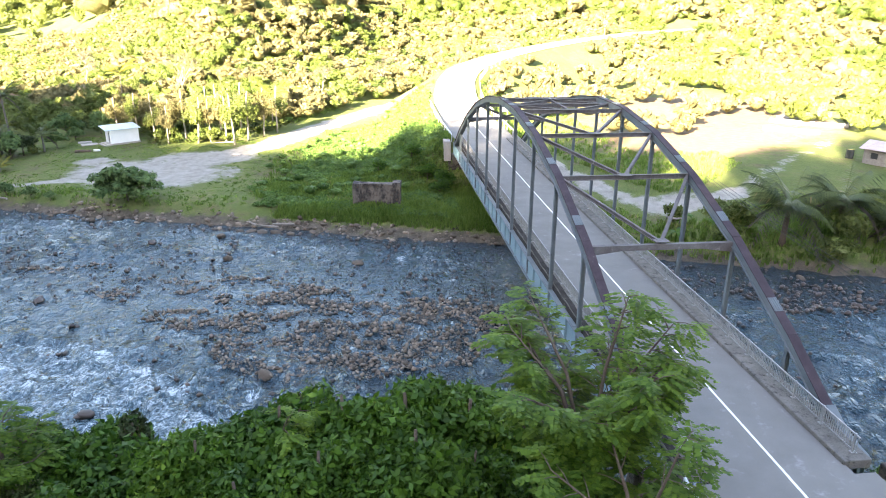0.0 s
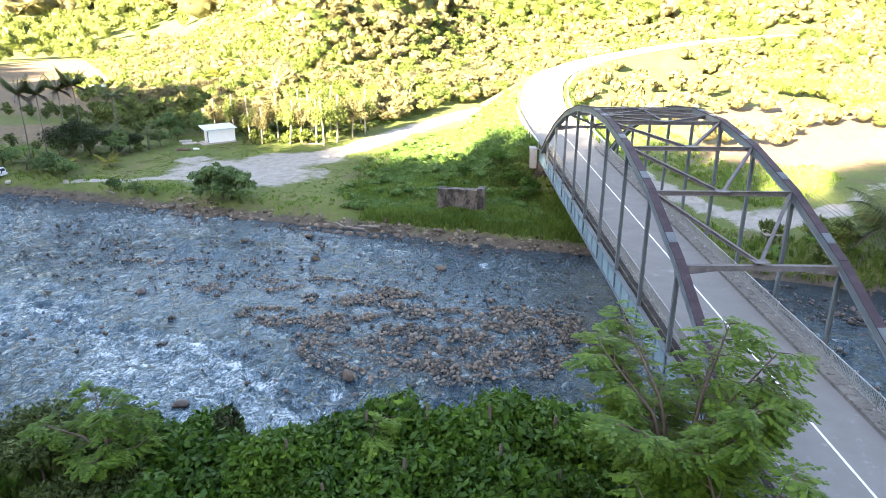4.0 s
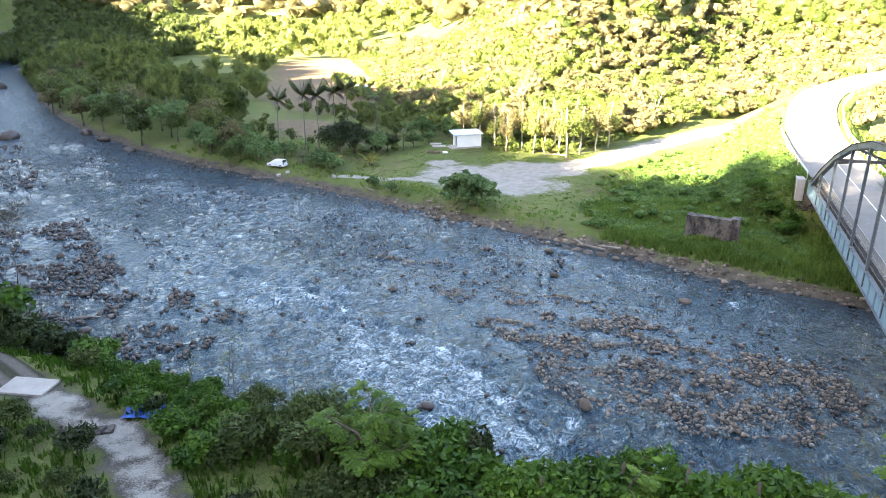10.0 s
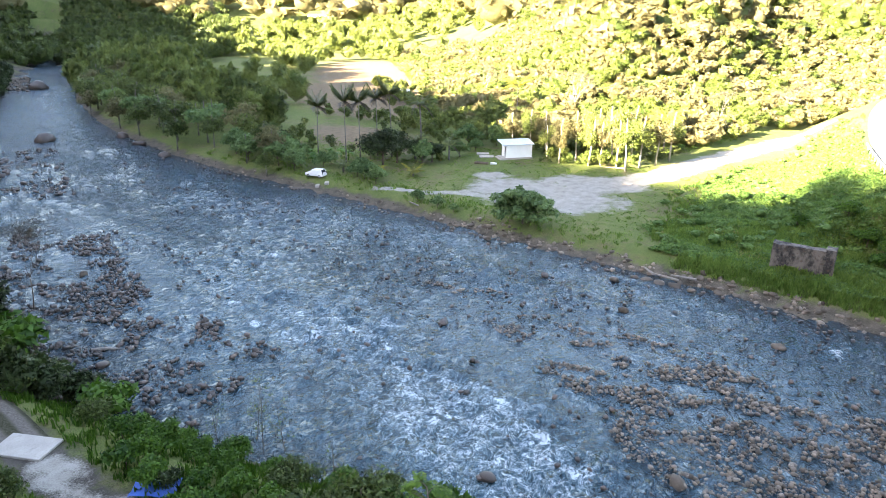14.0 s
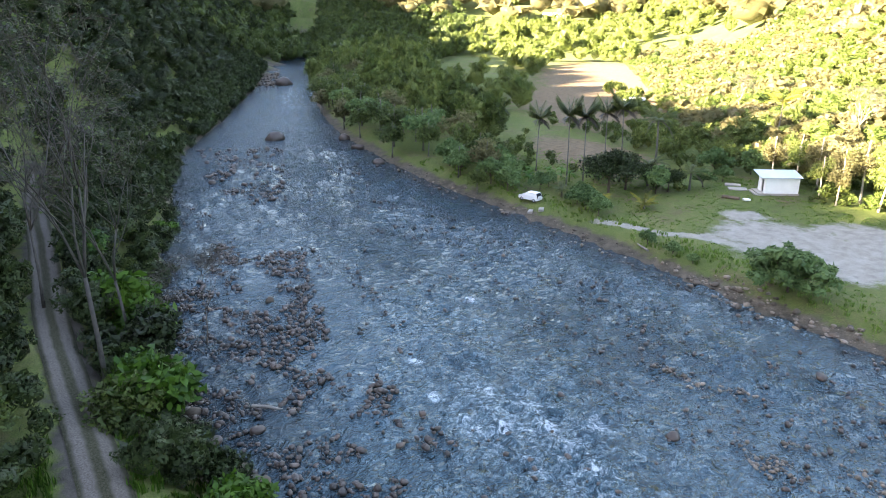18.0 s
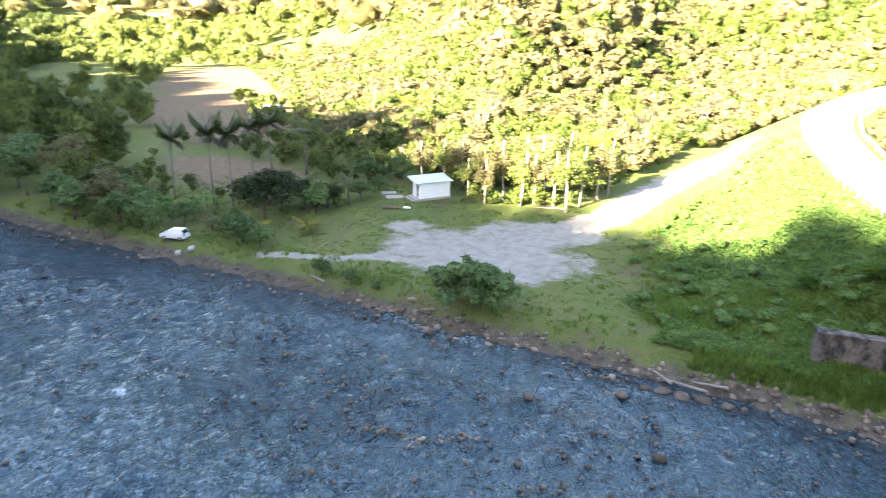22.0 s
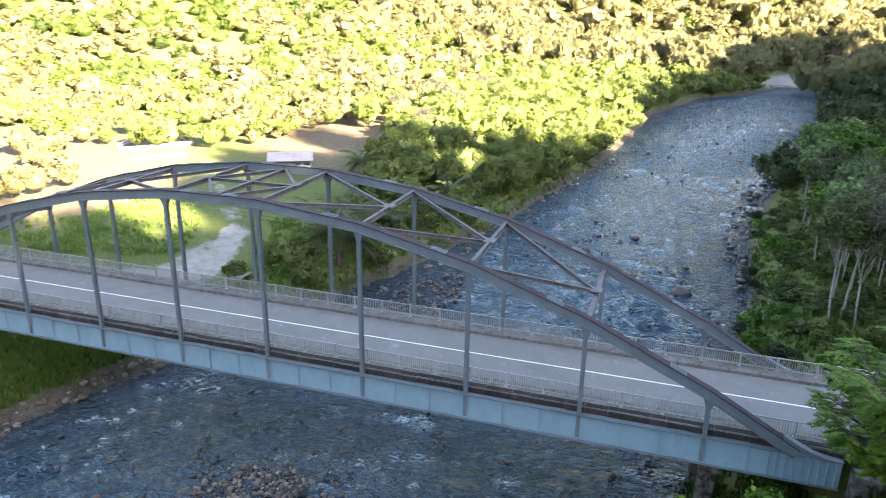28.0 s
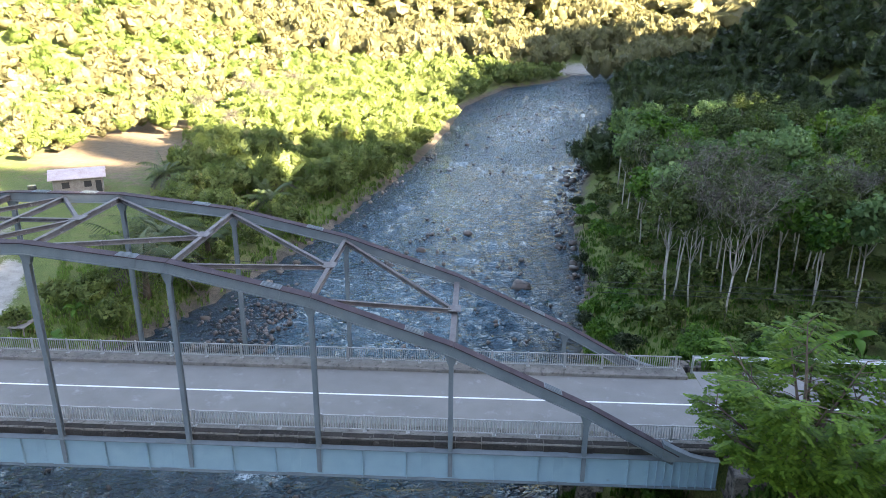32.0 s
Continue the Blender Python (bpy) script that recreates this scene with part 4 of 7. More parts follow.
def leaf_quads(centres, normals, size, spread=0.5, long=1.5, r=rng):
    """Folded four-cornered leaves (or sprays) at centres, facing roughly along normals."""
    n = len(centres)
    nr = normals + r.normal(0, spread, (n, 3))
    nr /= np.linalg.norm(nr, axis=1)[:, None] + 1e-9
    t = np.cross(nr, r.normal(0, 1, (n, 3)))
    t /= np.linalg.norm(t, axis=1)[:, None] + 1e-9
    b = np.cross(nr, t)
    s = size * r.uniform(0.6, 1.35, n)[:, None]
    tip, base = centres + t * s * long * 0.5, centres - t * s * long * 0.5
    l, q = centres + b * s * 0.5 - nr * s * 0.22, centres - b * s * 0.5 - nr * s * 0.22
    v = np.stack([base, l, tip, q], 1).reshape(-1, 3)
    f = np.arange(4 * n).reshape(-1, 4)
    return v, f


def sphere_dirs(n, r=rng):
    d = r.normal(0, 1, (n, 3))
    return d / np.linalg.norm(d, axis=1)[:, None]


def lobes_crown(r_, h_, z0, n_lobes, n_leaf, size, seed, flat=0.75, long=1.5, hang=0.0, spread=0.95, lobe=(0.28, 0.55)):
    """A crown of uneven lobes about the z axis: leaves lie near the skins of the lobes, gaps between."""
    r = np.random.default_rng(seed)
    c = sphere_dirs(n_lobes, r) * r.uniform(0.25, 0.8, n_lobes)[:, None]
    c[:, 2] = np.abs(c[:, 2]) * 0.9 - 0.15
    c = c * np.array([r_, r_, h_]) + np.array([0, 0, z0])
    rad = r_ * r.uniform(lobe[0], lobe[1], n_lobes)
    pick = r.choice(n_lobes, n_leaf, p=rad ** 2 / np.sum(rad ** 2))
    d = sphere_dirs(n_leaf, r)
    d[:, 2] = np.where(d[:, 2] < -0.35, -d[:, 2], d[:, 2])
    p = c[pick] + d * (rad[pick] * r.uniform(0.45, 1.12, n_leaf))[:, None] * np.array([1, 1, flat])
    p[:, 2] -= hang * r.uniform(0, 1, n_leaf)
    v, f = leaf_quads(p, d + np.array([0, 0, 0.35]), size, spread, long, r)
    return v, f, c, rad


def trunk_geo(h, r0, lobes, seed, lean=0.04, n=7, limb=5):
    r = random.Random(seed)
    g = Geo()
    pts, lx, ly = [], r.uniform(-lean, lean), r.uniform(-lean, lean)
    for i in range(6):
        t = i / 5
        pts.append((lx * h * t + r.uniform(-1, 1) * 0.02 * h * t, ly * h * t + r.uniform(-1, 1) * 0.02 * h * t, -0.4 + (h + 0.4) * t))
    g.tube(pts, [r0 * (1.35 if i == 0 else 1) * (1 - 0.55 * i / 5) for i in range(6)], n)
    for c in lobes[:limb]:
        a = Vector(pts[3 + (r.random() > 0.5)])
        b = Vector(c)
        m = a.lerp(b, 0.5) + Vector((r.uniform(-.3, .3), r.uniform(-.3, .3), -0.08 * h * r.random()))
        g.tube([a, m, b], [r0 * 0.36, r0 * 0.22, r0 * 0.07], 5)
    return g


class Plant:
    """One kind of tree: its trunk and crown meshes, to be set out as separate things."""

    def __init__(self, name, label, h, r0, crown_r, crown_h, z0, n_lobes, n_leaf, size, leaf, bark, seed, **kw):
        limb = kw.pop("limb", 5)
        lean = kw.pop("lean", 0.04)
        v, f, c, rad = lobes_crown(crown_r, crown_h, z0, n_lobes, n_leaf, size, seed, **kw)
        self.crown = np_mesh("crown", v, f, leaf)
        self.trunk = trunk_geo(h, r0, [tuple(q) for q in c], seed, lean, limb=limb).mesh("trunk", bark, True)
        self.name, self.label = name, label

    def put(self, x, y, s=1.0, turn=0.0, z=None, label="", group="", category="tree"):
        e = thing(self.name, (0, 0, 0), label or self.label, category, group)
        zz = land1(x, y) if z is None else z
        e.matrix_basis = pose(x, y, zz, 0, 0, turn) @ Matrix.Diagonal((s, s, s, 1))
        local_part("trunk", self.trunk, e)
        local_part("crown", self.crown, e)
        return e


def ico(sub):
    bm = bmesh.new()
    bmesh.ops.create_icosphere(bm, subdivisions=sub, radius=1.0)
    v = np.array([q.co[:] for q in bm.verts])
    f = np.array([[q.index for q in fc.verts] for fc in bm.faces])
    bm.free()
    return v, f


ICO1, ICO2 = ico(1), ico(2)


def wood_templates(kinds, n_leaf, size, seed, n_lobes=7):
    """Unit crowns for far woods: radius 1, a little taller than wide, each with a lumpy heart."""
    out = []
    for k in range(kinds):
        v, f, c, rad = lobes_crown(1.0, 1.0, 0.9, n_lobes, n_leaf, size, seed + k)
        iv = ICO1[0] * (0.62 + 0.16 * np.random.default_rng(seed + k).random((len(ICO1[0]), 1))) * np.array([1, 1, 0.95]) + np.array([0, 0, 0.75])
        fi = np.concatenate([ICO1[1], ICO1[1][:, 2:]], 1) + len(v)
        out.append((np.concatenate([v, iv]), f, ICO1[1] + len(v)))
    return out


def scatter_woods(name, label, spots, radii, templates, mat, seed, squash=(0.85, 1.35)):
    """Joins many far crowns into one wood."""
    r = np.random.default_rng(seed)
    V, Q, T, off = [], [], [], 0
    z = land(spots[:, 0], spots[:, 1])
    for i, (x, y) in enumerate(spots):
        v, q, t = templates[r.integers(len(templates))]
        a = r.uniform(0, 2 * math.pi)
        c, s = math.cos(a), math.sin(a)
        rr = radii[i]
        hh = rr * r.uniform(*squash)
        w = np.stack([(v[:, 0] * c - v[:, 1] * s) * rr + x, (v[:, 0] * s + v[:, 1] * c) * rr + y, v[:, 2] * hh + z[i] + 0.15 * rr], -1)
        V.append(w)
        Q.append(q + off)
        T.append(t + off)
        off += len(v)
    V, Q, T = np.concatenate(V), np.concatenate(Q), np.concatenate(T)
    me = bpy.data.meshes.new(name)
    me.vertices.add(len(V))
    me.vertices.foreach_set("co", V.astype(np.float32).ravel())
    me.loops.add(Q.size + T.size)
    me.loops.foreach_set("vertex_index", np.concatenate([Q.ravel(), T.ravel()]).astype(np.int32))
    me.polygons.add(len(Q) + len(T))
    me.polygons.foreach_set("loop_start", np.concatenate([np.arange(len(Q)) * 4, Q.size + np.arange(len(T)) * 3]).astype(np.int32))
    me.update(calc_edges=True)
    me.materials.append(mat)
    return tagged(new(name, me), label, "wood", kind="stuff")


def mixed_woods(name, label, spots, radii, templates, seed, mats):
    """A wood of several kinds of trees, each kind joined by itself."""
    pick = np.random.default_rng(seed + 900).choice(len(mats), len(spots), p=[m[1] for m in mats])
    drift = fbm(spots[:, 0] / 14, spots[:, 1] / 14)
    pick = np.where((drift > 0.62) & (pick == 0), 1, pick)
    for k, (m, share, word) in enumerate(mats):
        if np.any(pick == k):
            scatter_woods(name, word + " " + label, spots[pick == k], radii[pick == k], templates, m, seed + 40 * k, (0.62, 1.05))


# hillside mix; L_FOREST has sun glare painted in as pale leaf colour
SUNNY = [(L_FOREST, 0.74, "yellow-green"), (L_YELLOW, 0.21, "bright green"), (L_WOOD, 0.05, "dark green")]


def spread(n, x0, x1, y0, y1, keep, seed, gap):
    """Up to n spots in a box that keep() allows, about gap apart."""
    r = np.random.default_rng(seed)
    p = np.stack([r.uniform(x0, x1, n), r.uniform(y0, y1, n)], -1)
    p = p[keep(p[:, 0], p[:, 1])]
    cell = {}
    out = []
    for q in p:
        k = (int(q[0] // gap), int(q[1] // gap))
        if all(math.hypot(q[0] - o[0], q[1] - o[1]) > gap for i in (-1, 0, 1) for j in (-1, 0, 1) for o in cell.get((k[0] + i, k[1] + j), ())):
            cell.setdefault(k, []).append(q)
            out.append(q)
    return np.array(out).reshape(-1, 2)


def hill_depth(x, y):
    return (y - np.interp(x, HILL_X, HILL_Y)) / np.hypot(1, (np.interp(x + 45, HILL_X, HILL_Y) - np.interp(x - 45, HILL_X, HILL_Y)) / 90)


def near_depth(x, y):
    return (near_y(x) - y) / np.hypot(1, (near_y(x + 1) - near_y(x - 1)) / 2) - np.interp(x, NHILL_X, NHILL_D)


def off_road(x, y, d=9.0):
    dr = road_at(x, y)[0]
    yt = np.full(np.shape(x), 1e9)
    for (ax, ay), (bx, by) in zip(YARD_TRACK[:-1], YARD_TRACK[1:]):
        dx, dy = bx - ax, by - ay
        t = np.clip(((x - ax) * dx + (y - ay) * dy) / (dx * dx + dy * dy), 0, 1)
        yt = np.minimum(yt, np.hypot(x - ax - t * dx, y - ay - t * dy))
    return (dr > d) & (yt > 7)


T_NEAR = wood_templates(5, 420, 0.34, 100, 9)
T_MID = wood_templates(6, 100, 0.38, 200, 12)
T_FAR = wood_templates(6, 64, 0.52, 300, 10)
T_DIST = wood_templates(4, 26, 0.7, 350, 6)
T_EDGE = wood_templates(5, 90, 0.36, 370, 12)

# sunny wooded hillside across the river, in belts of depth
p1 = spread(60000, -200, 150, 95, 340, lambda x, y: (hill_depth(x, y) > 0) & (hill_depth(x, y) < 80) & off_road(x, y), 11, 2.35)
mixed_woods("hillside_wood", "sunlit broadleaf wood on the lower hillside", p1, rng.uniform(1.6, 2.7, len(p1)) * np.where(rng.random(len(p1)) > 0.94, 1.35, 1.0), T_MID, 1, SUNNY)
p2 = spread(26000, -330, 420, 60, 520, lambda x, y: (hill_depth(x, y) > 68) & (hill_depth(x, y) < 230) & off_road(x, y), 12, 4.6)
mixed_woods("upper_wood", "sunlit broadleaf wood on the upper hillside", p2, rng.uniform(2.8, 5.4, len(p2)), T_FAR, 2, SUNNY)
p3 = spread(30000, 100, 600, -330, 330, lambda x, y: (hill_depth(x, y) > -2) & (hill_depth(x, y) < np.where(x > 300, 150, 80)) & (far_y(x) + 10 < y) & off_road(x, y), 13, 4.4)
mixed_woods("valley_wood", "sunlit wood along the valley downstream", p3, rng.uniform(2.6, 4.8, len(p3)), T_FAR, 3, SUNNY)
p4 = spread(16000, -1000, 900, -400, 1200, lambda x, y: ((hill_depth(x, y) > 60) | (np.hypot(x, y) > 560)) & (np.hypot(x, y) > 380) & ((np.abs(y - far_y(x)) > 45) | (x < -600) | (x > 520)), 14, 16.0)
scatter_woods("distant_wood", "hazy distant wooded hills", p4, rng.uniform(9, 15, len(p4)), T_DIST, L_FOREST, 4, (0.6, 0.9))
# near-slope woods: L_SHADE carries part of their shade as darker leaf colour
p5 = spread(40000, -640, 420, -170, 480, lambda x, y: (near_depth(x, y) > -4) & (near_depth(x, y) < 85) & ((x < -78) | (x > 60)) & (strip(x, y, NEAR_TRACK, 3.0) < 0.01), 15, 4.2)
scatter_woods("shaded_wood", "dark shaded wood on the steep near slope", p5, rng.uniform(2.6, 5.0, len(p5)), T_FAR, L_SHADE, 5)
# ridge-top trees, hardly in view, that roughen the edge of the ridge's shadow
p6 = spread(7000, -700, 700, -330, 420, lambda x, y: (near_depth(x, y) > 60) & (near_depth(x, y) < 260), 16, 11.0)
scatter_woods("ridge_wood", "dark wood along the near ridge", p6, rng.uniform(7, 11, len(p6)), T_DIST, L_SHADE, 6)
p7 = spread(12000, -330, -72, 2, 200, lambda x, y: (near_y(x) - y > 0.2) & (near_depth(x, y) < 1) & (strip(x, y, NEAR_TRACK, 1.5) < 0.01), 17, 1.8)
scatter_woods("near_bank_thicket", "tangled thicket with shade-darkened leaves between the track and the river", p7, rng.uniform(1.1, 2.6, len(p7)), T_MID, L_SHADE, 11)
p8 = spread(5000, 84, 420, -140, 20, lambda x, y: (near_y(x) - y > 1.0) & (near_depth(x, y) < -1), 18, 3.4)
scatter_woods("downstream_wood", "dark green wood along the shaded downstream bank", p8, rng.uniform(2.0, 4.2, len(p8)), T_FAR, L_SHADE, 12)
p9 = spread(2600, -520, -170, 200, 640, lambda x, y: (hill_depth(x, y) > -90) & (hill_depth(x, y) < 60) & (fbm(x / 40, y / 40) > 0.47) & (y > 330), 19, 6.0)
scatter_woods("valley_head_wood", "sunlit trees scattered over the head of the valley", p9, rng.uniform(3.0, 6.0, len(p9)), T_FAR, L_YELLOW, 13)
# sun reaches this wood; darker L_WOOD leaves stand in for ridge shade
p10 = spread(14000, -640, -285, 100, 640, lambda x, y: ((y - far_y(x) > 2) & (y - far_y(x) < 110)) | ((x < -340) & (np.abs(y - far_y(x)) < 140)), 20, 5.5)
scatter_woods("upstream_wood", "wood along the far upstream bank, darker green in place of shade", p10, rng.uniform(3.0, 5.5, len(p10)), T_FAR, L_WOOD, 14)
p11 = spread(3000, -330, -118, 150, 460, lambda x, y: (y - far_y(x) > 25) & (hill_depth(x, y) < 5) & (fbm(x / 26, y / 26 + 3) > 0.53) & (zones(x, y)[1] < 0.5), 21, 4.6)
scatter_woods("field_trees_wood", "sunlit trees and scrub between the valley fields", p11, rng.uniform(2.0, 4.2, len(p11)), T_FAR, L_YELLOW, 16)
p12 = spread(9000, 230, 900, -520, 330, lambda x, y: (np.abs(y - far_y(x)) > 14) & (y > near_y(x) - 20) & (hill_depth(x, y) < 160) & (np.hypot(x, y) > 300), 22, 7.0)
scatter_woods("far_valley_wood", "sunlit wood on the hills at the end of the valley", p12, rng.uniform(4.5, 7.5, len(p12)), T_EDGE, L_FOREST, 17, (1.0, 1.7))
p13 = spread(6000, 17, 110, -80, -2, lambda x, y: (near_y(x) - y > 4) & (near_y(x) - y < 80) & (fbm(x / 7, y / 7) > 0.32), 23, 1.7)
scatter_woods("plantation_undergrowth", "low dark-green undergrowth beneath the rubber trees", p13, rng.uniform(0.7, 1.7, len(p13)), T_DIST, L_WOOD, 18, (0.4, 0.9))
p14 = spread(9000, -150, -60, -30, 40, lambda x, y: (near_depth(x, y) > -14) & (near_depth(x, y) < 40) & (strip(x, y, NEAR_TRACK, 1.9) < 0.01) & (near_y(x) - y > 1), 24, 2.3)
scatter_woods("slope_thicket", "shade-darkened undergrowth on the steep slope above the track", p14, rng.uniform(1.0, 2.2, len(p14)), T_MID, L_SHADE, 20)
p15 = spread(1100, -128, -70, 102, 150, lambda x, y: (fbm(x / 8, y / 8 + 2) > 0.57) & (blob(x, y, -100, 119, 20, 9, -28) < 0.4) & (np.hypot(x + 63.8, y - 112.3) > 9), 25, 3.0)
scatter_woods("field_margin_scrub", "mixed bushes between the palms and the ploughed field", p15, rng.uniform(0.9, 2.1, len(p15)), T_MID, L_WOOD, 21)
# valley end likewise: its shade is given by the darker leaf colour
p16 = spread(9000, -1400, -560, 200, 1300, lambda x, y: np.abs(y - far_y(x)) < 260, 26, 9.0)
scatter_woods("valley_end_wood", "wooded slopes closing the upstream valley, darker green in place of shade", p16, rng.uniform(7, 11, len(p16)), T_DIST, L_WOOD, 22)
p17 = spread(2200, -75, 60, -90, -13, lambda x, y: (np.abs(x) > 8) & (near_y(x) - y > 12) & ((x < 16) | (y < -60)) & (strip(x, y, NEAR_TRACK, 2.2) < 0.01), 27, 2.8)
scatter_woods("near_slope_thicket", "green thicket on the near bank beside the approach road", p17, rng.uniform(1.0, 2.2, len(p17)), T_DIST, L_WOOD, 23, (0.7, 1.2))

# ---------------------------------------------------------------- single trees and shrubs
SHRUBS = [Plant("shrub", "large-leaved green shrub on the river bank", 2.6, 0.10, 2.3, 2.0, 2.0, 14, 1700, 0.25, L_FRESH if k != 3 else L_WOOD, M_BARK, 400 + k, long=1.8, hang=0.5) for k in range(5)]
SHRUBS_OFF = [Plant("shrub", "large-leaved green shrub on the river bank", 2.6, 0.10, 2.3, 2.0, 2.0, 12, 900, 0.34, L_FRESH if k in (1, 2) else L_SHADE if k else L_WOOD, M_BARK, 420 + k, long=1.8, hang=0.5) for k in range(4)]
rs = random.Random(21)
spots = spread(700, -64, -8, -8, 17, lambda x, y: (near_y(x) - y > 0.6) & (near_y(x) - y < 13) & (strip(x, y, NEAR_TRACK, 1.7) < 0.01) & (np.hypot(x + 9, y + 1) > 3.2), 31, 2.5)
for x, y in spots:
    d = float(near_y(x) - y)
    s = rs.uniform(0.7, 1.15) * (0.62 if x < -45 else 1.0)
    SHRUBS[rs.randrange(5)].put(x, y, s, rs.uniform(0, 360), group="shrubs on the near bank", category="shrub")
for x, y, s in [(-6.2, 2.2, 0.6), (-5.4, 4.2, 0.55), (-4.4, 5.8, 0.5), (-7.4, 6.4, 0.6), (-2.6, 4.6, 0.45), (-3.4, 2.6, 0.5), (-8.6, 2.6, 0.7), (-0.5, 5.5, 0.4), (6.4, 3.2, 0.5), (7.2, 0.8, 0.6)]:
    SHRUBS[rs.choice((0, 1, 2, 4))].put(x, y, s, rs.uniform(0, 360), label="leafy green shrub below the end of the bridge", group="shrubs on the near bank", category="shrub")
spots = spread(600, -125, -66, 4, 45, lambda x, y: (near_y(x) - y > 0.3) & (near_y(x) - y < 20) & (strip(x, y, NEAR_TRACK, 3.2) < 0.01), 32, 2.9)
for x, y in spots:
    SHRUBS_OFF[rs.randrange(4)].put(x, y, rs.uniform(0.6, 1.15), rs.uniform(0, 360), label="leafy green shrub beside the dirt track", group="shrubs along the track", category="shrub")
for x, y, s in [(-80.0, 15.4, 1.4), (-81.5, 17.0, 1.7), (-84.0, 18.2, 1.5), (-89.5, 20.4, 1.9), (-93.5, 23.5, 1.6), (-97.0, 22.6, 1.8)]:
    SHRUBS_OFF[rs.choice((0, 1, 3))].put(x, y, s, rs.uniform(0, 360), label="tall dense shrub between the track and the river", group="shrubs along the track", category="shrub")
spots = spread(500, -72, -38, -18, 8, lambda x, y: (near_y(x) - y > 9) & (near_y(x) - y < 30) & (strip(x, y, NEAR_TRACK, 1.4) < 0.01), 36, 2.1)
for x, y in spots:
    SHRUBS_OFF[rs.randrange(4)].put(x, y, rs.uniform(0.35, 0.7), rs.uniform(0, 360), label="low leafy weeds beside the dirt track", group="weeds along the track", category="shrub")
spots = spread(420, 7, 75, -26, 2, lambda x, y: (near_y(x) - y > 0.4) & ((near_y(x) - y < 5.5) | (x < 17)) & (x > 7.5), 33, 2.7)
for x, y in spots:
    SHRUBS_OFF[rs.randrange(4)].put(x, y, rs.uniform(0.45, 0.85), rs.uniform(0, 360), label="leafy green shrub below the road", group="shrubs below the road", category="shrub")

# airy tree beside the near end of the bridge
def airy_tree(x, y, h, reach, seed, label, limbs=7, twigs=9, leaf=None, name="roadside_tree", kind_="tree", low=0.32, big=1.0):
    """Arching limbs that carry layered flat sprays of small paired leaflets."""
    r, rn = random.Random(seed), np.random.default_rng(seed)
    z = land1(x, y)
    e = thing(name, (x, y, z), label, kind_)
    leaf = leaf or L_AIRY
    fork = Vector((x + 0.2, y - 0.2, z + h * low))
    part("trunk", Geo().tube([(x, y, z - 0.4), (x + 0.15, y, z + h * 0.15), fork], [0.24, 0.18, 0.15], 8), M_BARK, e, smooth=True)
    spray_at, spray_dir = [], []
    for i in range(limbs):
        g = Geo()
        a = 2.399 * i + r.uniform(-.3, .3)
        lift, out = h * (0.66 if i == 0 else r.uniform(0.22, 0.6)), reach * (0.25 if i == 0 else r.uniform(0.55, 0.95))
        tip = fork + Vector((math.cos(a) * out, math.sin(a) * out, lift))
        mid = fork.lerp(tip, 0.5) + Vector((-math.cos(a) * out * 0.12, -math.sin(a) * out * 0.12, lift * 0.12))
        line = [fork, fork.lerp(mid, .5), mid, mid.lerp(tip, .55), tip]
        g.tube(line, [0.11, 0.09, 0.07, 0.045, 0.02], 6)
        for k in range(twigs):
            t = 0.28 + 0.72 * k / (twigs - 1)
            s_ = t * 4
            p0 = line[min(3, int(s_))].lerp(line[min(3, int(s_)) + 1], s_ - min(3, int(s_)))
            b_ = a + (1 if k % 2 else -1) * r.uniform(0.5, 1.5) + r.uniform(-.3, .3)
            ln = reach * r.uniform(0.22, 0.42) * (1.15 - 0.5 * t)
            p1 = p0 + Vector((math.cos(b_) * ln, math.sin(b_) * ln, ln * r.uniform(0.05, 0.5)))
            g.tube([p0, p0.lerp(p1, .5) + Vector((0, 0, ln * .07)), p1], [0.03, 0.02, 0.01], 4)
            for m_ in range(7):
                f_ = 0.25 + 0.75 * m_ / 6
                c_ = b_ + (1 if m_ % 2 else -1) * r.uniform(0.4, 1.2)
                spray_at.append(tuple(p0.lerp(p1, f_) + Vector((0, 0, r.uniform(-.08, .12)))))
                spray_dir.append((math.cos(c_), math.sin(c_), r.uniform(-.35, .1)))
        part("limb", g, M_BARK, e, smooth=True)
    P, D = np.array(spray_at), np.array(spray_dir)
    D /= np.linalg.norm(D, axis=1)[:, None]
    S = np.cross(D, (0, 0, 1.0))
    S /= np.linalg.norm(S, axis=1)[:, None]
    V = []
    n = 9
    for j in range(n):
        for sd in (-1, 1):
            u = (0.10 + 0.10 * j) * big
            base = P + D * u + np.array([0, 0, -0.16]) * u * u
            ll = 0.25 * big * (1 - 0.35 * abs(j - 2.5) / 3.5) * rn.uniform(0.8, 1.25, (len(P), 1))
            dr = S * sd * 0.9 + D * 0.45 + np.array([0, 0, -0.22]) + rn.normal(0, 0.16, P.shape)
            tp = base + dr * ll
            wd = np.cross(dr, (0, 0, 1.0)) * 0.075 * big + np.array([0, 0, 0.012])
            md = base * 0.5 + tp * 0.5
            V.append(np.stack([base, md + wd, tp, md - wd], 1))
    V = np.concatenate(V).reshape(-1, 3)
    part("crown", np_mesh("crown", V, np.arange(len(V)).reshape(-1, 4), leaf), leaf, e)
    return e


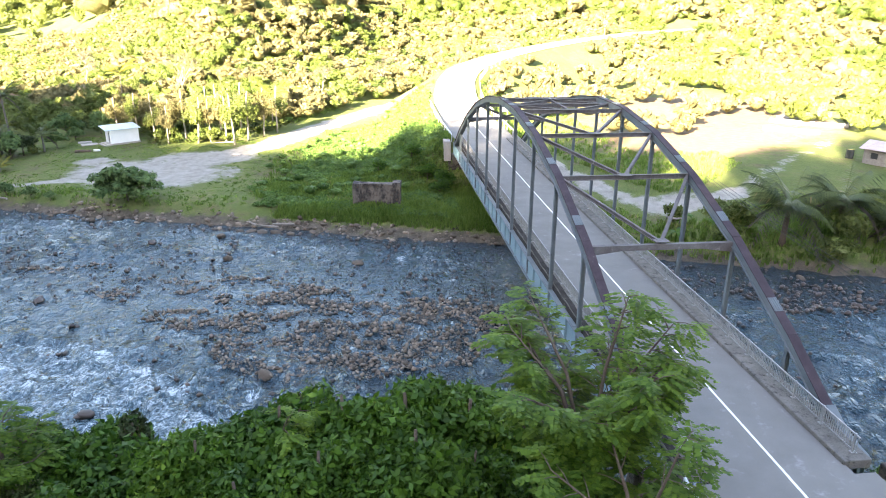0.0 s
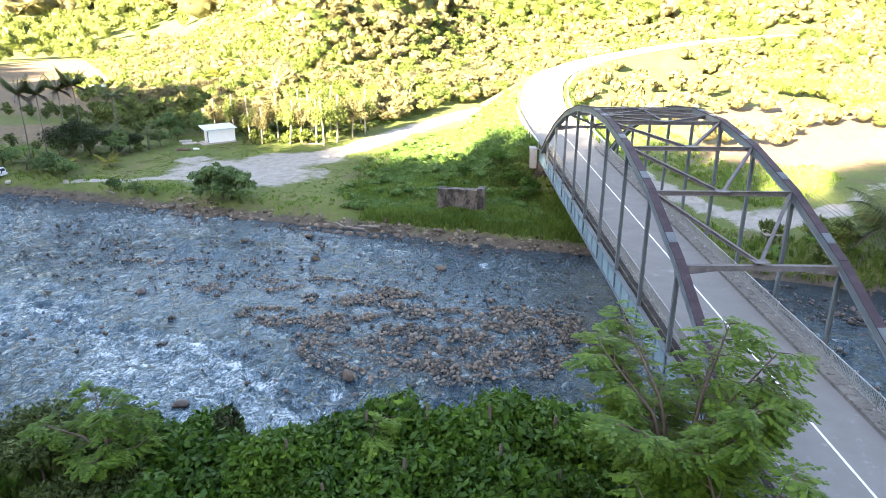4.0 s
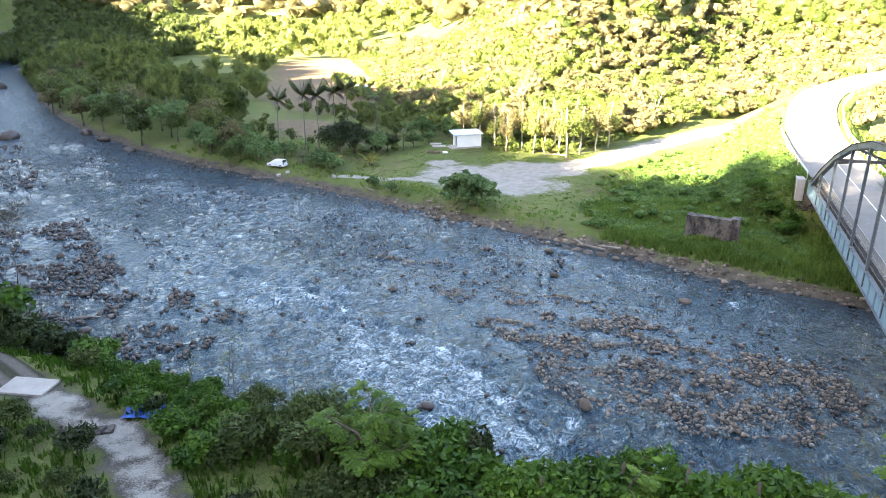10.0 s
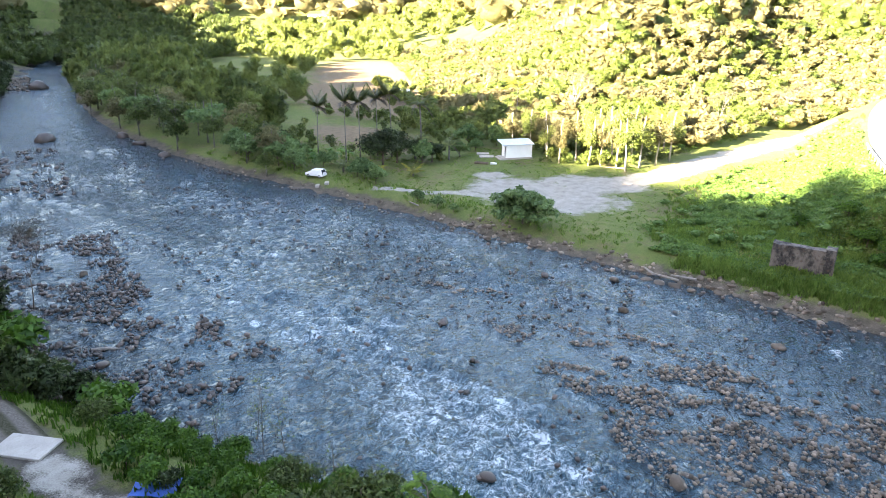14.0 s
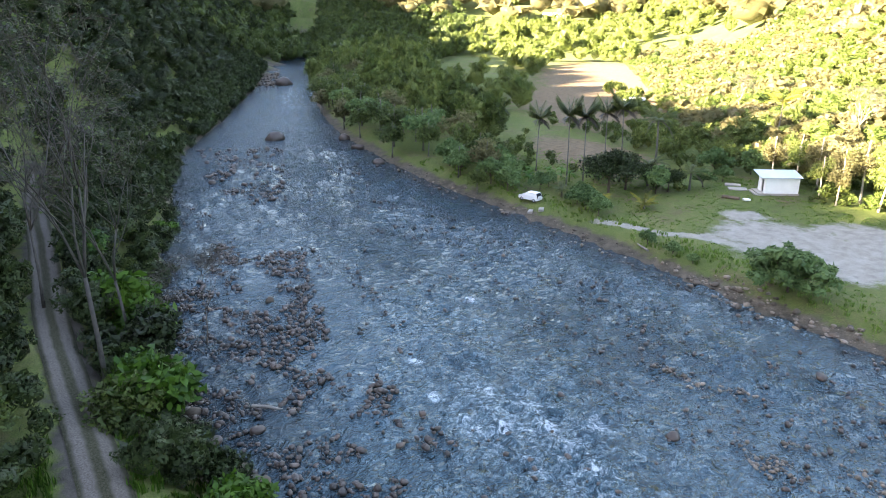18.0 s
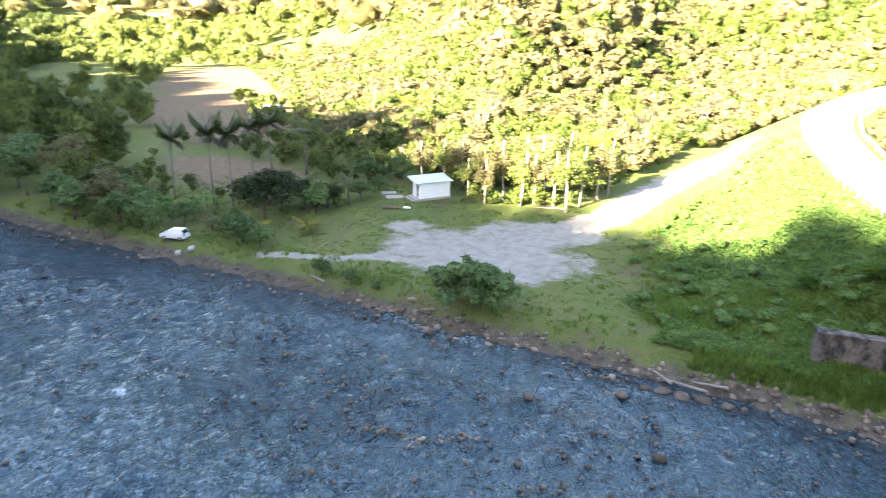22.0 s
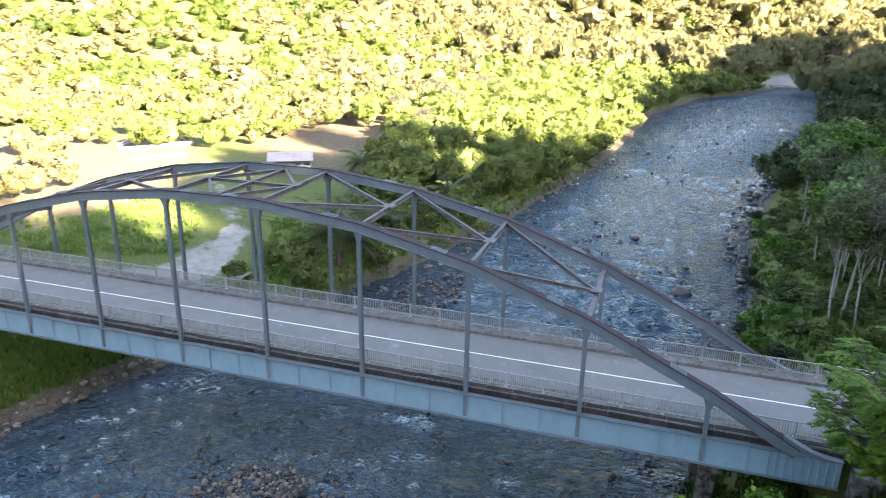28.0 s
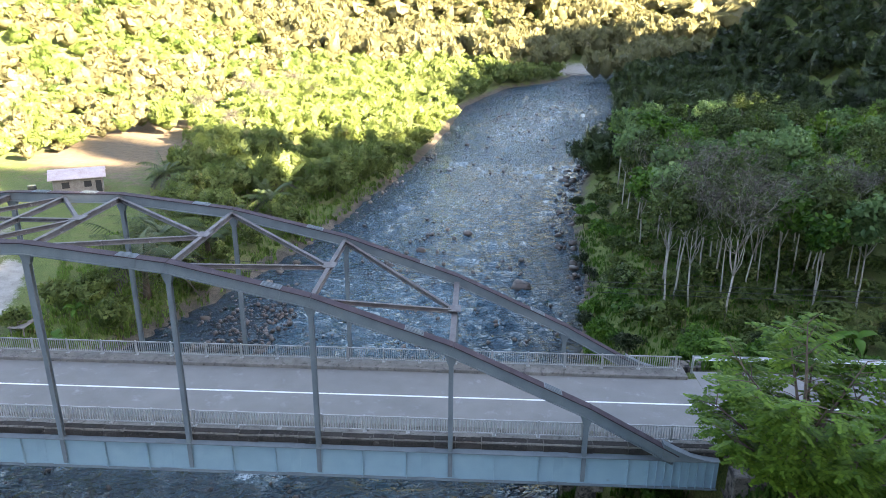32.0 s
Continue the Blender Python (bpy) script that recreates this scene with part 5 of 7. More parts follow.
airy_tree(-9.5, -1.4, 12.2, 4.6, 77, "airy fresh-green tree with feathery leaves beside the bridge", 15, 13)
airy_tree(-9.2, -6.4, 9.4, 4.0, 79, "airy fresh-green young tree below the approach road", 8, 9)
airy_tree(-23.0, 3.2, 6.0, 3.2, 80, "young feathery-leaved tree among the bank shrubs", 6, 8)
airy_tree(-36.5, 6.2, 5.4, 3.0, 82, "young feathery-leaved tree among the bank shrubs", 6, 8)
FORE2 = Plant("roadside_tree", "dense fresh-green tree on the embankment", 5.5, 0.15, 3.6, 3.6, 3.6, 36, 8200, 0.19, L_FRESH, M_BARK, 78, long=2.0, hang=0.5, limb=10, lobe=(0.2, 0.36), flat=0.55)
FORE2.put(-13.5, 1.8, 0.85, 10)
FORE2.put(-7.8, -8.0, 0.85, 120)
FORE2.put(-8.0, 0.8, 0.6, 220)
FORE2.put(-6.9, 3.2, 0.42, 20)
FORE2.put(-7.2, 5.6, 0.4, 100)
FORE2.put(-9.5, 4.6, 0.5, 150)
FORE2.put(-5.4, 4.6, 0.3, 250)
FORE2.put(-11.0, 3.4, 0.5, 70)
FORE2.put(-6.6, -3.6, 0.5, 320)
FORE2.put(-18.5, 4.5, 0.8, 200)
FORE2.put(-24.5, 4.0, 0.85, 290)
FORE2.put(8.8, -3.2, 0.62, 60)
for x, y, k, a in [(-26.2, 3.0, 0.95, 15), (-22.6, 4.2, 1.12, 95), (-19.4, 4.8, 1.22, 175), (-16.2, 5.0, 1.3, 255), (-13.2, 5.2, 1.3, 335), (-20.6, 0.8, 1.05, 60), (-16.2, 1.0, 1.15, 140), (-23.8, 0.0, 0.95, 310), (-10.6, 4.6, 1.1, 20), (8.6, 1.8, 0.6, 130)]:
    FORE2.put(x, y, k, a, label="dense dark-green leafy tree on the river bank")

# vine-covered dead trunk
vs = thing("vine_covered_stump", (-30.6, 8.1, -6), "dead tree stump wrapped in green creepers", "tree stump")
part("trunk", Geo().tube([(-30.6, 8.1, -6.5), (-30.5, 8.1, -3.5), (-30.7, 8.0, -1.2)], [0.75, 0.6, 0.35], 9), M_BARK, vs)
q = rng.uniform(0, 1, 1800)
ang = rng.uniform(0, 6.283, 1800)
rad = (1.15 - 0.65 * q ** 2) * rng.uniform(0.75, 1.15, 1800)
cv = np.stack([-30.6 + rad * np.cos(ang), 8.1 + rad * np.sin(ang), -6.4 + 5.8 * q], -1)
keepv = ~((np.abs(ang - 4.9) < 0.35) & (q < 0.8))
v, f = leaf_quads(cv[keepv], np.stack([np.cos(ang), np.sin(ang), 0.3 + 0 * ang], -1)[keepv], 0.24)
part("creeper", np_mesh("creeper", v, f, L_SHADE), L_SHADE, vs, "hanging green creeper leaves")

# bare saplings on the near bank
for i, (x, y, h) in enumerate([(-56.1, 18.6, 5.2), (-54.6, 17.4, 6.0), (-58.8, 17.6, 4.2), (-53.2, 18.2, 5.0), (-47.5, 15.5, 4.0)]):
    r = random.Random(500 + i)
    z = land1(x, y)
    e = thing("sapling", (x, y, z), "thin bare sapling with few leaves on the bank", "sapling", "saplings on the bank")
    g = Geo()
    lean = (r.uniform(-.12, .12), r.uniform(-.12, .12))
    g.tube([(x + lean[0] * h * t, y + lean[1] * h * t, z - 0.2 + h * t) for t in (0, .35, .7, 1)], [0.05, 0.04, 0.03, 0.012], 5)
    tips = []
    for k in range(9):
        t = r.uniform(0.3, 0.95)
        a = r.uniform(0, 6.28)
        b0 = Vector((x + lean[0] * h * t, y + lean[1] * h * t, z + h * t))
        b1 = b0 + Vector((math.cos(a) * 0.8, math.sin(a) * 0.8, 0.7)) * r.uniform(0.5, 1.3)
        g.tube([b0, b0.lerp(b1, .5) + Vector((0, 0, .05)), b1], [0.022, 0.015, 0.007], 4)
        tips.append(b1)
    part("stem", g, M_BARK_GREY, e)
    tp = np.array([tuple(t) for t in tips for _ in range(9)]) + rng.normal(0, 0.22, (len(tips) * 9, 3))
    v, f = leaf_quads(tp, np.tile((0, 0, 1.0), (len(tp), 1)), 0.13)
    part("leaves", np_mesh("leaves", v, f, L_YELLOW), L_YELLOW, e)


def branching(g, p, d, length, r0, depth, r, twigs):
    """A bare limb that forks, drooping outward."""
    q = p + d * length
    m = p.lerp(q, 0.5) + Vector((r.uniform(-1, 1), r.uniform(-1, 1), r.uniform(-.5, .5))) * 0.06 * length
    g.tube([p, m, q], [r0, r0 * 0.8, r0 * 0.6], 6 if depth > 2 else 4)
    if depth == 0:
        twigs.append(q)
        return
    for k in range(2 + (r.random() > 0.45)):
        nd = (d + Vector((r.uniform(-.75, .75), r.uniform(-.75, .75), r.uniform(-.2, .45)))).normalized()
        branching(g, q if k < 2 else m, nd, length * r.uniform(0.6, 0.85), r0 * 0.58, depth - 1, r, twigs)


def bare_tree(x, y, h, seed, label, z=None, bark=M_BARK, leaves=0, spread_=0.35):
    r = random.Random(seed)
    z = land1(x, y) if z is None else z
    e = thing("bare_tree", (x, y, z), label, "tree", "bare trees")
    g, tw = Geo(), []
    base = Vector((x, y, z - 0.3))
    fork = base + Vector((r.uniform(-.5, .5), r.uniform(-.5, .5), h * 0.36))
    g.tube([base, base.lerp(fork, .5) + Vector((.1, .05, 0)), fork], [h * 0.0074, h * 0.0060, h * 0.0050], 8)
    for k in range(4):
        d = Vector((r.uniform(-1, 1) * spread_, r.uniform(-1, 1) * spread_, 1)).normalized()
        branching(g, fork, d, h * 0.22, h * 0.0036, 4, r, tw)
    part("trunk", g, bark, e, smooth=True)
    tp = np.array([tuple(t) for t in tw])
    n = 4
    c = np.repeat(tp, n, 0)
    d = rng.normal(0, 1, (len(c), 3))
    d[:, 2] = np.abs(d[:, 2]) * 0.2 - 0.1
    v, f = leaf_quads(c + d * 0.5, np.cross(d, rng.normal(0, 1, d.shape)), 0.05, 0.1, 26)
    part("twig_spray", np_mesh("twig_spray", v, f, L_DRY), L_DRY, e)
    if leaves:
        c = np.repeat(tp, leaves, 0) + rng.normal(0, 0.5, (len(tp) * leaves, 3))
        v, f = leaf_quads(c, np.tile((0, 0, 1.0), (len(c), 1)), 0.22)
        part("leaves", np_mesh("leaves", v, f, L_WOOD), L_WOOD, e)
    return e


bare_tree(-84.5, 15.5, 30, 3, "tall bare grey tree leaning over the dirt track", bark=M_BARK_DULL, leaves=6)
bare_tree(-93.0, 21.5, 23, 4, "half-bare tree with drooping grey twigs beside the river", bark=M_BARK_DULL, leaves=5)
bare_tree(-101, 17.5, 22, 5, "bare grey tree on the slope above the track", bark=M_BARK_DULL, leaves=6)
bare_tree(-88, 26.0, 9, 8, "low dead branches hanging over the water", z=-6.5, spread_=1.1)
for i, (x, y, h) in enumerate([(128, 62, 9), (140, 70, 10), (150, 56, 8), (118, 74, 9), (165, 66, 10), (98, 62, 8), (-28, 150, 10), (-60, 146, 11), (-90, 170, 11), (-12, 176, 10), (30, 225, 11), (70, 232, 10)]):
    bare_tree(x, y, h, 140 + i, "pale leafless tree standing among the sunlit wood", bark=M_BARK_PALE, leaves=1, spread_=0.5)

# rubber plantation beyond the bridge
RUBBER = [Plant("rubber_tree", "slender pale-trunked rubber tree in shade", 9.6, 0.10, 2.6, 5.6, 9.0, 20, 950, 0.36, (L_WOOD, L_FRESH, L_BUSH, L_WOOD, L_AIRY)[k], M_BARK_PALE, 600 + k, long=1.8, hang=1.2, lean=0.07, limb=12, lobe=(0.2, 0.4)) for k in range(5)]
spots = spread(2600, 19, 96, -68, -2, lambda x, y: (near_y(x) - y > 6.5) & (near_y(x) - y < 66) & (x + y * 0.15 > 20), 34, 3.5)
for x, y in spots:
    RUBBER[rs.randrange(5)].put(x, y, rs.uniform(0.8, 1.12), rs.uniform(0, 360), group="rubber plantation")
for i, (x, y) in enumerate([(24, -7), (27, -13), (31, -21), (38, -14), (44, -9), (21.5, -9.5), (34, -11)]):
    bare_tree(x, y, 13.5, 40 + i, "pale bare-crowned rubber tree at the edge of the plantation", bark=M_BARK_PALE, leaves=2)

# riverside wood upstream on the far bank
WOOD = [Plant("riverside_tree", "shaded broadleaf tree on the upstream bank", 8.0, 0.18, 4.0, 5.6, 4.6, 20, 1000, 0.50, (L_WOOD, L_YELLOW, L_FOREST, L_WOOD, L_BUSH)[k], M_BARK_GREY, 700 + k, long=1.6, limb=8) for k in range(5)]
inner = lambda x: np.interp(x, [-300, -262, -207, -160, -127, -112, -104], [110, 74, 52, 40, 27, 17, 8])
spots = spread(4000, -300, -104, 80, 330, lambda x, y: (y - far_y(x) > 1.5) & (y - far_y(x) < inner(x)), 35, 5.0)
wood_rest = []
for x, y in spots:
    d = float(y - far_y(x))
    if d > 22 or x < -230:
        wood_rest.append((x, y))
        continue
    WOOD[rs.choice((0, 1, 1, 2, 4, 4, 3))].put(x, y, rs.uniform(0.75, 1.15) * (0.62 if d < 6 and x > -125 else 1), rs.uniform(0, 360), group="upstream riverside wood")
wood_rest = np.array(wood_rest)
T_RIVER = wood_templates(5, 190, 0.36, 520, 10)
scatter_woods("riverside_wood", "shaded yellow-green broadleaf wood behind the upstream bank", wood_rest, rng.uniform(2.6, 4.6, len(wood_rest)), T_RIVER, L_YELLOW, 15, (1.2, 1.9))
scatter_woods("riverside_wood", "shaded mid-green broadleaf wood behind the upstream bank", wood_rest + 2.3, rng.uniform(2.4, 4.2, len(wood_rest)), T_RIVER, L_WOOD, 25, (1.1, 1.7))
SMALL = [Plant("bush", "rounded bluish-green bush on the far bank", 1.8, 0.09, 2.6, 2.2, 1.9, 20, 2400, 0.24, L_BUSH if k == 0 else L_FRESH, M_BARK, 800 + k, long=2.0, lobe=(0.2, 0.42), limb=14) for k in range(2)]
BANK_BUSH = Plant("bush", "large rounded bluish-green bush above the river bank", 2.4, 0.12, 4.3, 3.6, 1.8, 60, 4600, 0.26, L_BUSH, M_BARK, 805, long=2.2, lobe=(0.10, 0.22), limb=40, flat=0.7, spread=0.5)
BANK_BUSH.put(-51.5, 73.8, 1.3, 40, category="bush")
for x, y, s in [(-112, 92, 1.5), (-104, 90.5, 1.3), (-99, 88.5, 1.15), (-107, 96, 1.4), (-95, 92, 0.9), (-83.5, 86.5, 1.1), (-80.5, 85.0, 0.9), (-86, 88.5, 0.8), (-118, 96, 1.5), (-66, 77.5, 0.55), (-63, 76.5, 0.4), (-70, 79, 0.6),
                (-76, 118, 1.4), (-71, 122, 1.3), (-73, 114, 0.8), (-79, 101, 1.35), (-90, 101, 0.9), (-92, 104, 1.0), (-95, 94.5, 0.8), (-88, 93, 0.7), (-101, 92, 1.2), (-74.5, 109, 0.9), (-109, 100, 1.3), (-114, 101, 1.4), (-103, 98, 0.8), (-6.8, 74.5, 0.9), (-8.8, 77, 0.8), (-7.5, 71.8, 0.7), (-11, 80, 0.8), (-16, 84, 0.7)]:
    SMALL[0 if x < -20 else 1].put(x, y, s, rs.uniform(0, 360), group="bushes on the far bank", category="bush")
MANGO = Plant("mango_tree", "dense dark-green rounded fruit tree", 4.0, 0.22, 3.9, 4.2, 3.8, 16, 4200, 0.33, L_SHADE, M_BARK, 900)
MANGO.put(-85.0, 96.5, 1.15, 0)
MANGO.put(-84.0, 100.5, 0.95, 80)
MANGO.put(-78.0, 103.5, 0.6, 160)

# pale-trunked trees behind the hut
PALE = [Plant("pale_trunk_tree", "tall tree with a pale trunk behind the white hut", 9.5, 0.19, 2.8, 5.6, 6.4, 20, 2300, 0.28, L_YELLOW if k else L_FOREST, M_BARK_PALE, 950 + k, long=1.6, limb=12, hang=1.6, lobe=(0.2, 0.42), lean=0.07) for k in range(3)]
for x, y, s in [(-42.5, 108.9, 1.0), (-44.5, 111.5, 0.9), (-40.5, 112.5, 1.0), (-47.5, 112, 0.85), (-49.5, 110.5, 0.9), (-52.5, 114, 1.0), (-56, 116, 0.8), (-46, 116, 1.1), (-38, 116, 1.0), (-59.5, 118, 0.9), (-63, 119, 0.9), (-43, 119, 1.1),
                (-50, 119, 1.0), (-36, 121, 1.0), (-55, 110.5, 0.75), (-67, 120, 0.8), (-58, 112.8, 0.7)]:
    PALE[rs.randrange(3)].put(x, y, s, rs.uniform(0, 360), group="pale-trunked trees behind the hut")


# ---------------------------------------------------------------- palms and bananas
def frond_geo(length, droop, rise, n=20, leaflet=0.55, width=0.11, seed=0):
    """A feather frond along +x from the origin: rib and two rows of narrow leaflets."""
    r = np.random.default_rng(seed)
    t = np.linspace(0, 1, n)
    px, pz = length * t * (1 - 0.12 * t), rise * length * t - droop * length * t ** 2
    V, F = [], []
    for i in range(1, n):
        for s in (-1, 1):
            l = leaflet * math.sin(math.pi * (0.12 + 0.83 * t[i])) * r.uniform(0.8, 1.15)
            b = np.array([px[i], 0, pz[i]])
            tip = b + np.array([0.45 * l, s * l * 0.85, -0.45 * l])
            w = np.array([width, 0, 0])
            k = len(V)
            V += [b - w, b + w, tip + w * 0.3, tip - w * 0.3]
            F.append((k, k + 1, k + 2, k + 3))
    for i in range(n - 1):
        k = len(V)
        V += [np.array([px[i], -0.03, pz[i]]), np.array([px[i], 0.03, pz[i]]), np.array([px[i + 1], 0.02, pz[i + 1]]), np.array([px[i + 1], -0.02, pz[i + 1]])]
        F.append((k, k + 1, k + 2, k + 3))
    return np.array(V), np.array(F)


def palm(x, y, height, fronds, length, seed, name, label, leaf=None, bark=None, r0=0.14, droop=0.55, leaflet=0.55, dead=0, group="", lean=0.03, steep=0.0):
    leaf, bark = leaf or L_PALM, bark or M_BARK_GREY
    r = random.Random(seed)
    z = land1(x, y)
    e = thing(name, (x, y, z), label, "palm", group)
    lx, ly = r.uniform(-lean, lean) * height, r.uniform(-lean, lean) * height
    if height > 0.5:
        part("trunk", Geo().tube([(x + lx * t * t, y + ly * t * t, z - 0.3 + (height + 0.3) * t) for t in (0, .3, .6, 1)], [r0 * 1.4, r0, r0 * .9, r0 * .8], 8), bark, e, smooth=True)
    top = np.array([x + lx, y + ly, z + height])
    for i in range(fronds):
        hang = i < dead
        up = r.uniform(-0.1, 0.1) if hang else r.uniform(0.15, 1.25) + steep
        v, f = frond_geo(length * r.uniform(.8, 1.1), droop * (1.6 if hang else r.uniform(.7, 1.2)), up, seed=seed + i, leaflet=leaflet * length / 3.5)
        a = 2.4 * i + r.uniform(-.3, .3)
        c, s = math.cos(a), math.sin(a)
        v = np.stack([v[:, 0] * c - v[:, 1] * s, v[:, 0] * s + v[:, 1] * c, v[:, 2]], -1) + top
        m = L_DRY if hang else leaf
        part("frond", np_mesh("frond", v, f, m), m, e)
    return e


for i, (x, y, zt) in enumerate([(-92.8, 96.6, 5.4), (-90.8, 98.5, 5.2), (-86.9, 104.2, 6.2), (-90.2, 104.5, 5.2), (-102.7, 102.5, 3.2)]):
    palm(x, y, zt - land1(x, y) - 0.4, 22, 2.6, 30 + 30 * i, "areca_palm", "slim areca palm with a small feathery crown", r0=0.10, dead=3, group="areca palms", leaflet=1.25, droop=0.42, steep=0.5)
palm(-88.1, 121, 8.0, 26, 4.2, 201, "coconut_palm", "coconut palm with a full crown on the field edge", r0=0.2, dead=2, group="coconut palms")
palm(-82, 104.5, 3.6, 16, 3.6, 231, "coconut_palm", "young coconut palm among bushes", r0=0.2, dead=2, group="coconut palms")
palm(-75.5, 106, 3.0, 14, 3.2, 251, "coconut_palm", "young coconut palm among bushes", r0=0.18, dead=1, group="coconut palms")
palm(-83.5, 90, 0.9, 15, 2.7, 271, "young_coconut_palm", "low yellow-green coconut palm on the grass", L_PALMY, r0=0.16, group="yellow palms", leaflet=0.7)
palm(-77, 92.6, 0.8, 14, 2.3, 291, "young_coconut_palm", "low yellow-green coconut palm on the grass", L_PALMY, r0=0.15, group="yellow palms", leaflet=0.7)
palm(-90, 90.5, 1.2, 12, 2.6, 311, "young_coconut_palm", "low green palm on the grass", r0=0.15, group="yellow palms", leaflet=0.7)
# oil palms by the bridge on the far bank
for i, (x, y, h, n, l) in enumerate([(30.5, 47.5, 4.6, 48, 6.4), (38.5, 49.0, 4.6, 40, 5.8), (44, 46, 2.2, 24, 4.2), (52, 47, 2.5, 24, 4.4), (60, 42.5, 3.0, 26, 4.6), (71, 44, 2.6, 24, 4.4), (82, 38, 2.8, 24, 4.4), (95, 36, 2.4, 22, 4.2), (66, 60, 3.0, 24, 4.5), (112, 33, 2.6, 22, 4.2)]):
    palm(x, y, h, n, l, 331 + 60 * i, "oil_palm", "bushy oil palm with dead hanging fronds on the river bank", r0=0.35, dead=7, droop=0.62, leaflet=0.75, bark=M_BARK, group="oil palms")
palm(-38, 131, 6.5, 18, 4.4, 1001, "coconut_palm", "coconut palm in the sunlit wood", L_PALMY, group="coconut palms")
palm(-75, 150, 7.5, 18, 4.4, 1031, "coconut_palm", "coconut palm in the sunlit wood", L_PALMY, group="coconut palms")


def banana(x, y, h, seed, label="banana plant with broad pale-green leaves"):
    r = random.Random(seed)
    z = land1(x, y)
    e = thing("banana_plant", (x, y, z), label, "banana plant", "banana plants")
    part("stem", Geo().tube([(x, y, z - .2), (x, y, z + h * .3), (x, y, z + h * .55)], [.13, .11, .06], 7), L_FRESH, e)
    for i in range(7):
        a, up, ln = 2.4 * i + r.uniform(-.4, .4), r.uniform(.5, 1.3), h * r.uniform(.5, .75)
        V, F = [], []
        for k in range(7):
            t = k / 6
            rr, zz = ln * t * .8, ln * (up * t - 1.0 * t * t)
            w = ln * .17 * math.sin(math.pi * (0.08 + 0.9 * t))
            for s in (-1, 0, 1):
                V.append((x + rr * math.cos(a) - s * w * math.sin(a), y + rr * math.sin(a) + s * w * math.cos(a), z + h * .5 + zz - abs(s) * w * .35))
            if k:
                for s in (0, 1):
                    b0 = 3 * (k - 1) + s
                    F.append((b0, b0 + 1, b0 + 4, b0 + 3))
        part("leaf", np_mesh("leaf", np.array(V), np.array(F), L_FRESH), L_FRESH, e)


for i, (x, y, h) in enumerate([(-97.5, 98.5, 3.2), (-95.5, 97, 3.0), (-93.8, 99.2, 2.8), (-99, 94.5, 2.6), (-101, 97.5, 2.8), (-96.5, 101, 2.6), (21.5, 54.5, 2.6), (24, 51.5, 2.4), (18.8, 50.5, 2.2), (12.5, -13.5, 4.4), (14.5, -17, 4.0), (11, -10.8, 3.0)]):
    banana(x, y, h, 60 + i)

# ---------------------------------------------------------------- scrub belts (too many to count)
T_SHRUB = wood_templates(5, 130, 0.44, 500, 9)
def far_off(x, y):
    return (y - far_y(x)) / np.hypot(1, (far_y(x + 1) - far_y(x - 1)) / 2)


q1 = spread(3000, 12, 330, -40, 120, lambda x, y: (far_off(x, y) > 2.2) & (far_off(x, y) < np.interp(x, [12, 30, 60, 100, 160, 330], [9, 12, 20, 42, 60, 60])) & (np.hypot(x - 31, y - 47.5) > 4) & (strip(x, y, FIELD_TRACK, 3) < .01), 41, 3.0)
scatter_woods("riverside_scrub", "thick green scrub along the downstream bank", q1, rng.uniform(1.5, 3.4, len(q1)) * np.interp(q1[:, 0], [12, 40, 90], [0.6, 0.9, 1.25]), T_SHRUB, L_YELLOW, 7)
q2 = spread(1500, 9, 175, 84, 240, lambda x, y: (road_at(x, y)[0] > 8) & (fbm(x / 16, y / 16) > np.where(x > 80, 0.42, 0.52)) & (y > 100 - 0.1 * x) & (hill_depth(x, y) < 2) & (strip(x, y, FIELD_TRACK, 5) < .01) & (blob(x, y, 66, 104, 22, 13, 30) < .3), 42, 2.8)
scatter_woods("hillside_scrub", "sunlit scrub between the road and the field", q2, rng.uniform(1.2, 3.0, len(q2)), T_SHRUB, L_FOREST, 8)
q3 = spread(900, -35, -3, 64, 170, lambda x, y: (road_at(x, y)[0] > 6.5) & off_road(x, y, 6.5) & (far_off(x, y) > 12) & (hill_depth(x, y) < 2) & (fbm(x / 9 + 4, y / 9) > 0.40), 43, 1.7)
T_CREEP = wood_templates(5, 150, 0.26, 540, 12)
scatter_woods("embankment_scrub", "green creepers and scrub on the road embankment", q3, rng.uniform(0.5, 1.25, len(q3)), T_CREEP, L_CREEPER, 9, (0.4, 0.8))
q6 = spread(900, -68, -33, 107, 127, lambda x, y: (np.hypot(x + 63.8, y - 112.3) > 5.5) & (fbm(x / 4, y / 4 + 11) > 0.40) & (y > 109.5 + 0.08 * (x + 60)) & (strip(x, y, YARD_TRACK, 4.5) < 0.01), 46, 1.25)
scatter_woods("hut_undergrowth", "dry yellow-green undergrowth beneath the pale-trunked trees", q6, rng.uniform(0.45, 1.35, len(q6)), T_SHRUB, L_YELLOW, 24, (0.5, 1.3))
q4 = spread(700, -160, -70, 110, 210, lambda x, y: (np.abs(hill_depth(x, y) + 5) < 9), 44, 3.0)
scatter_woods("field_edge_scrub", "sunlit scrub along the edge of the field", q4, rng.uniform(1.0, 2.4, len(q4)), T_SHRUB, L_YELLOW, 10)


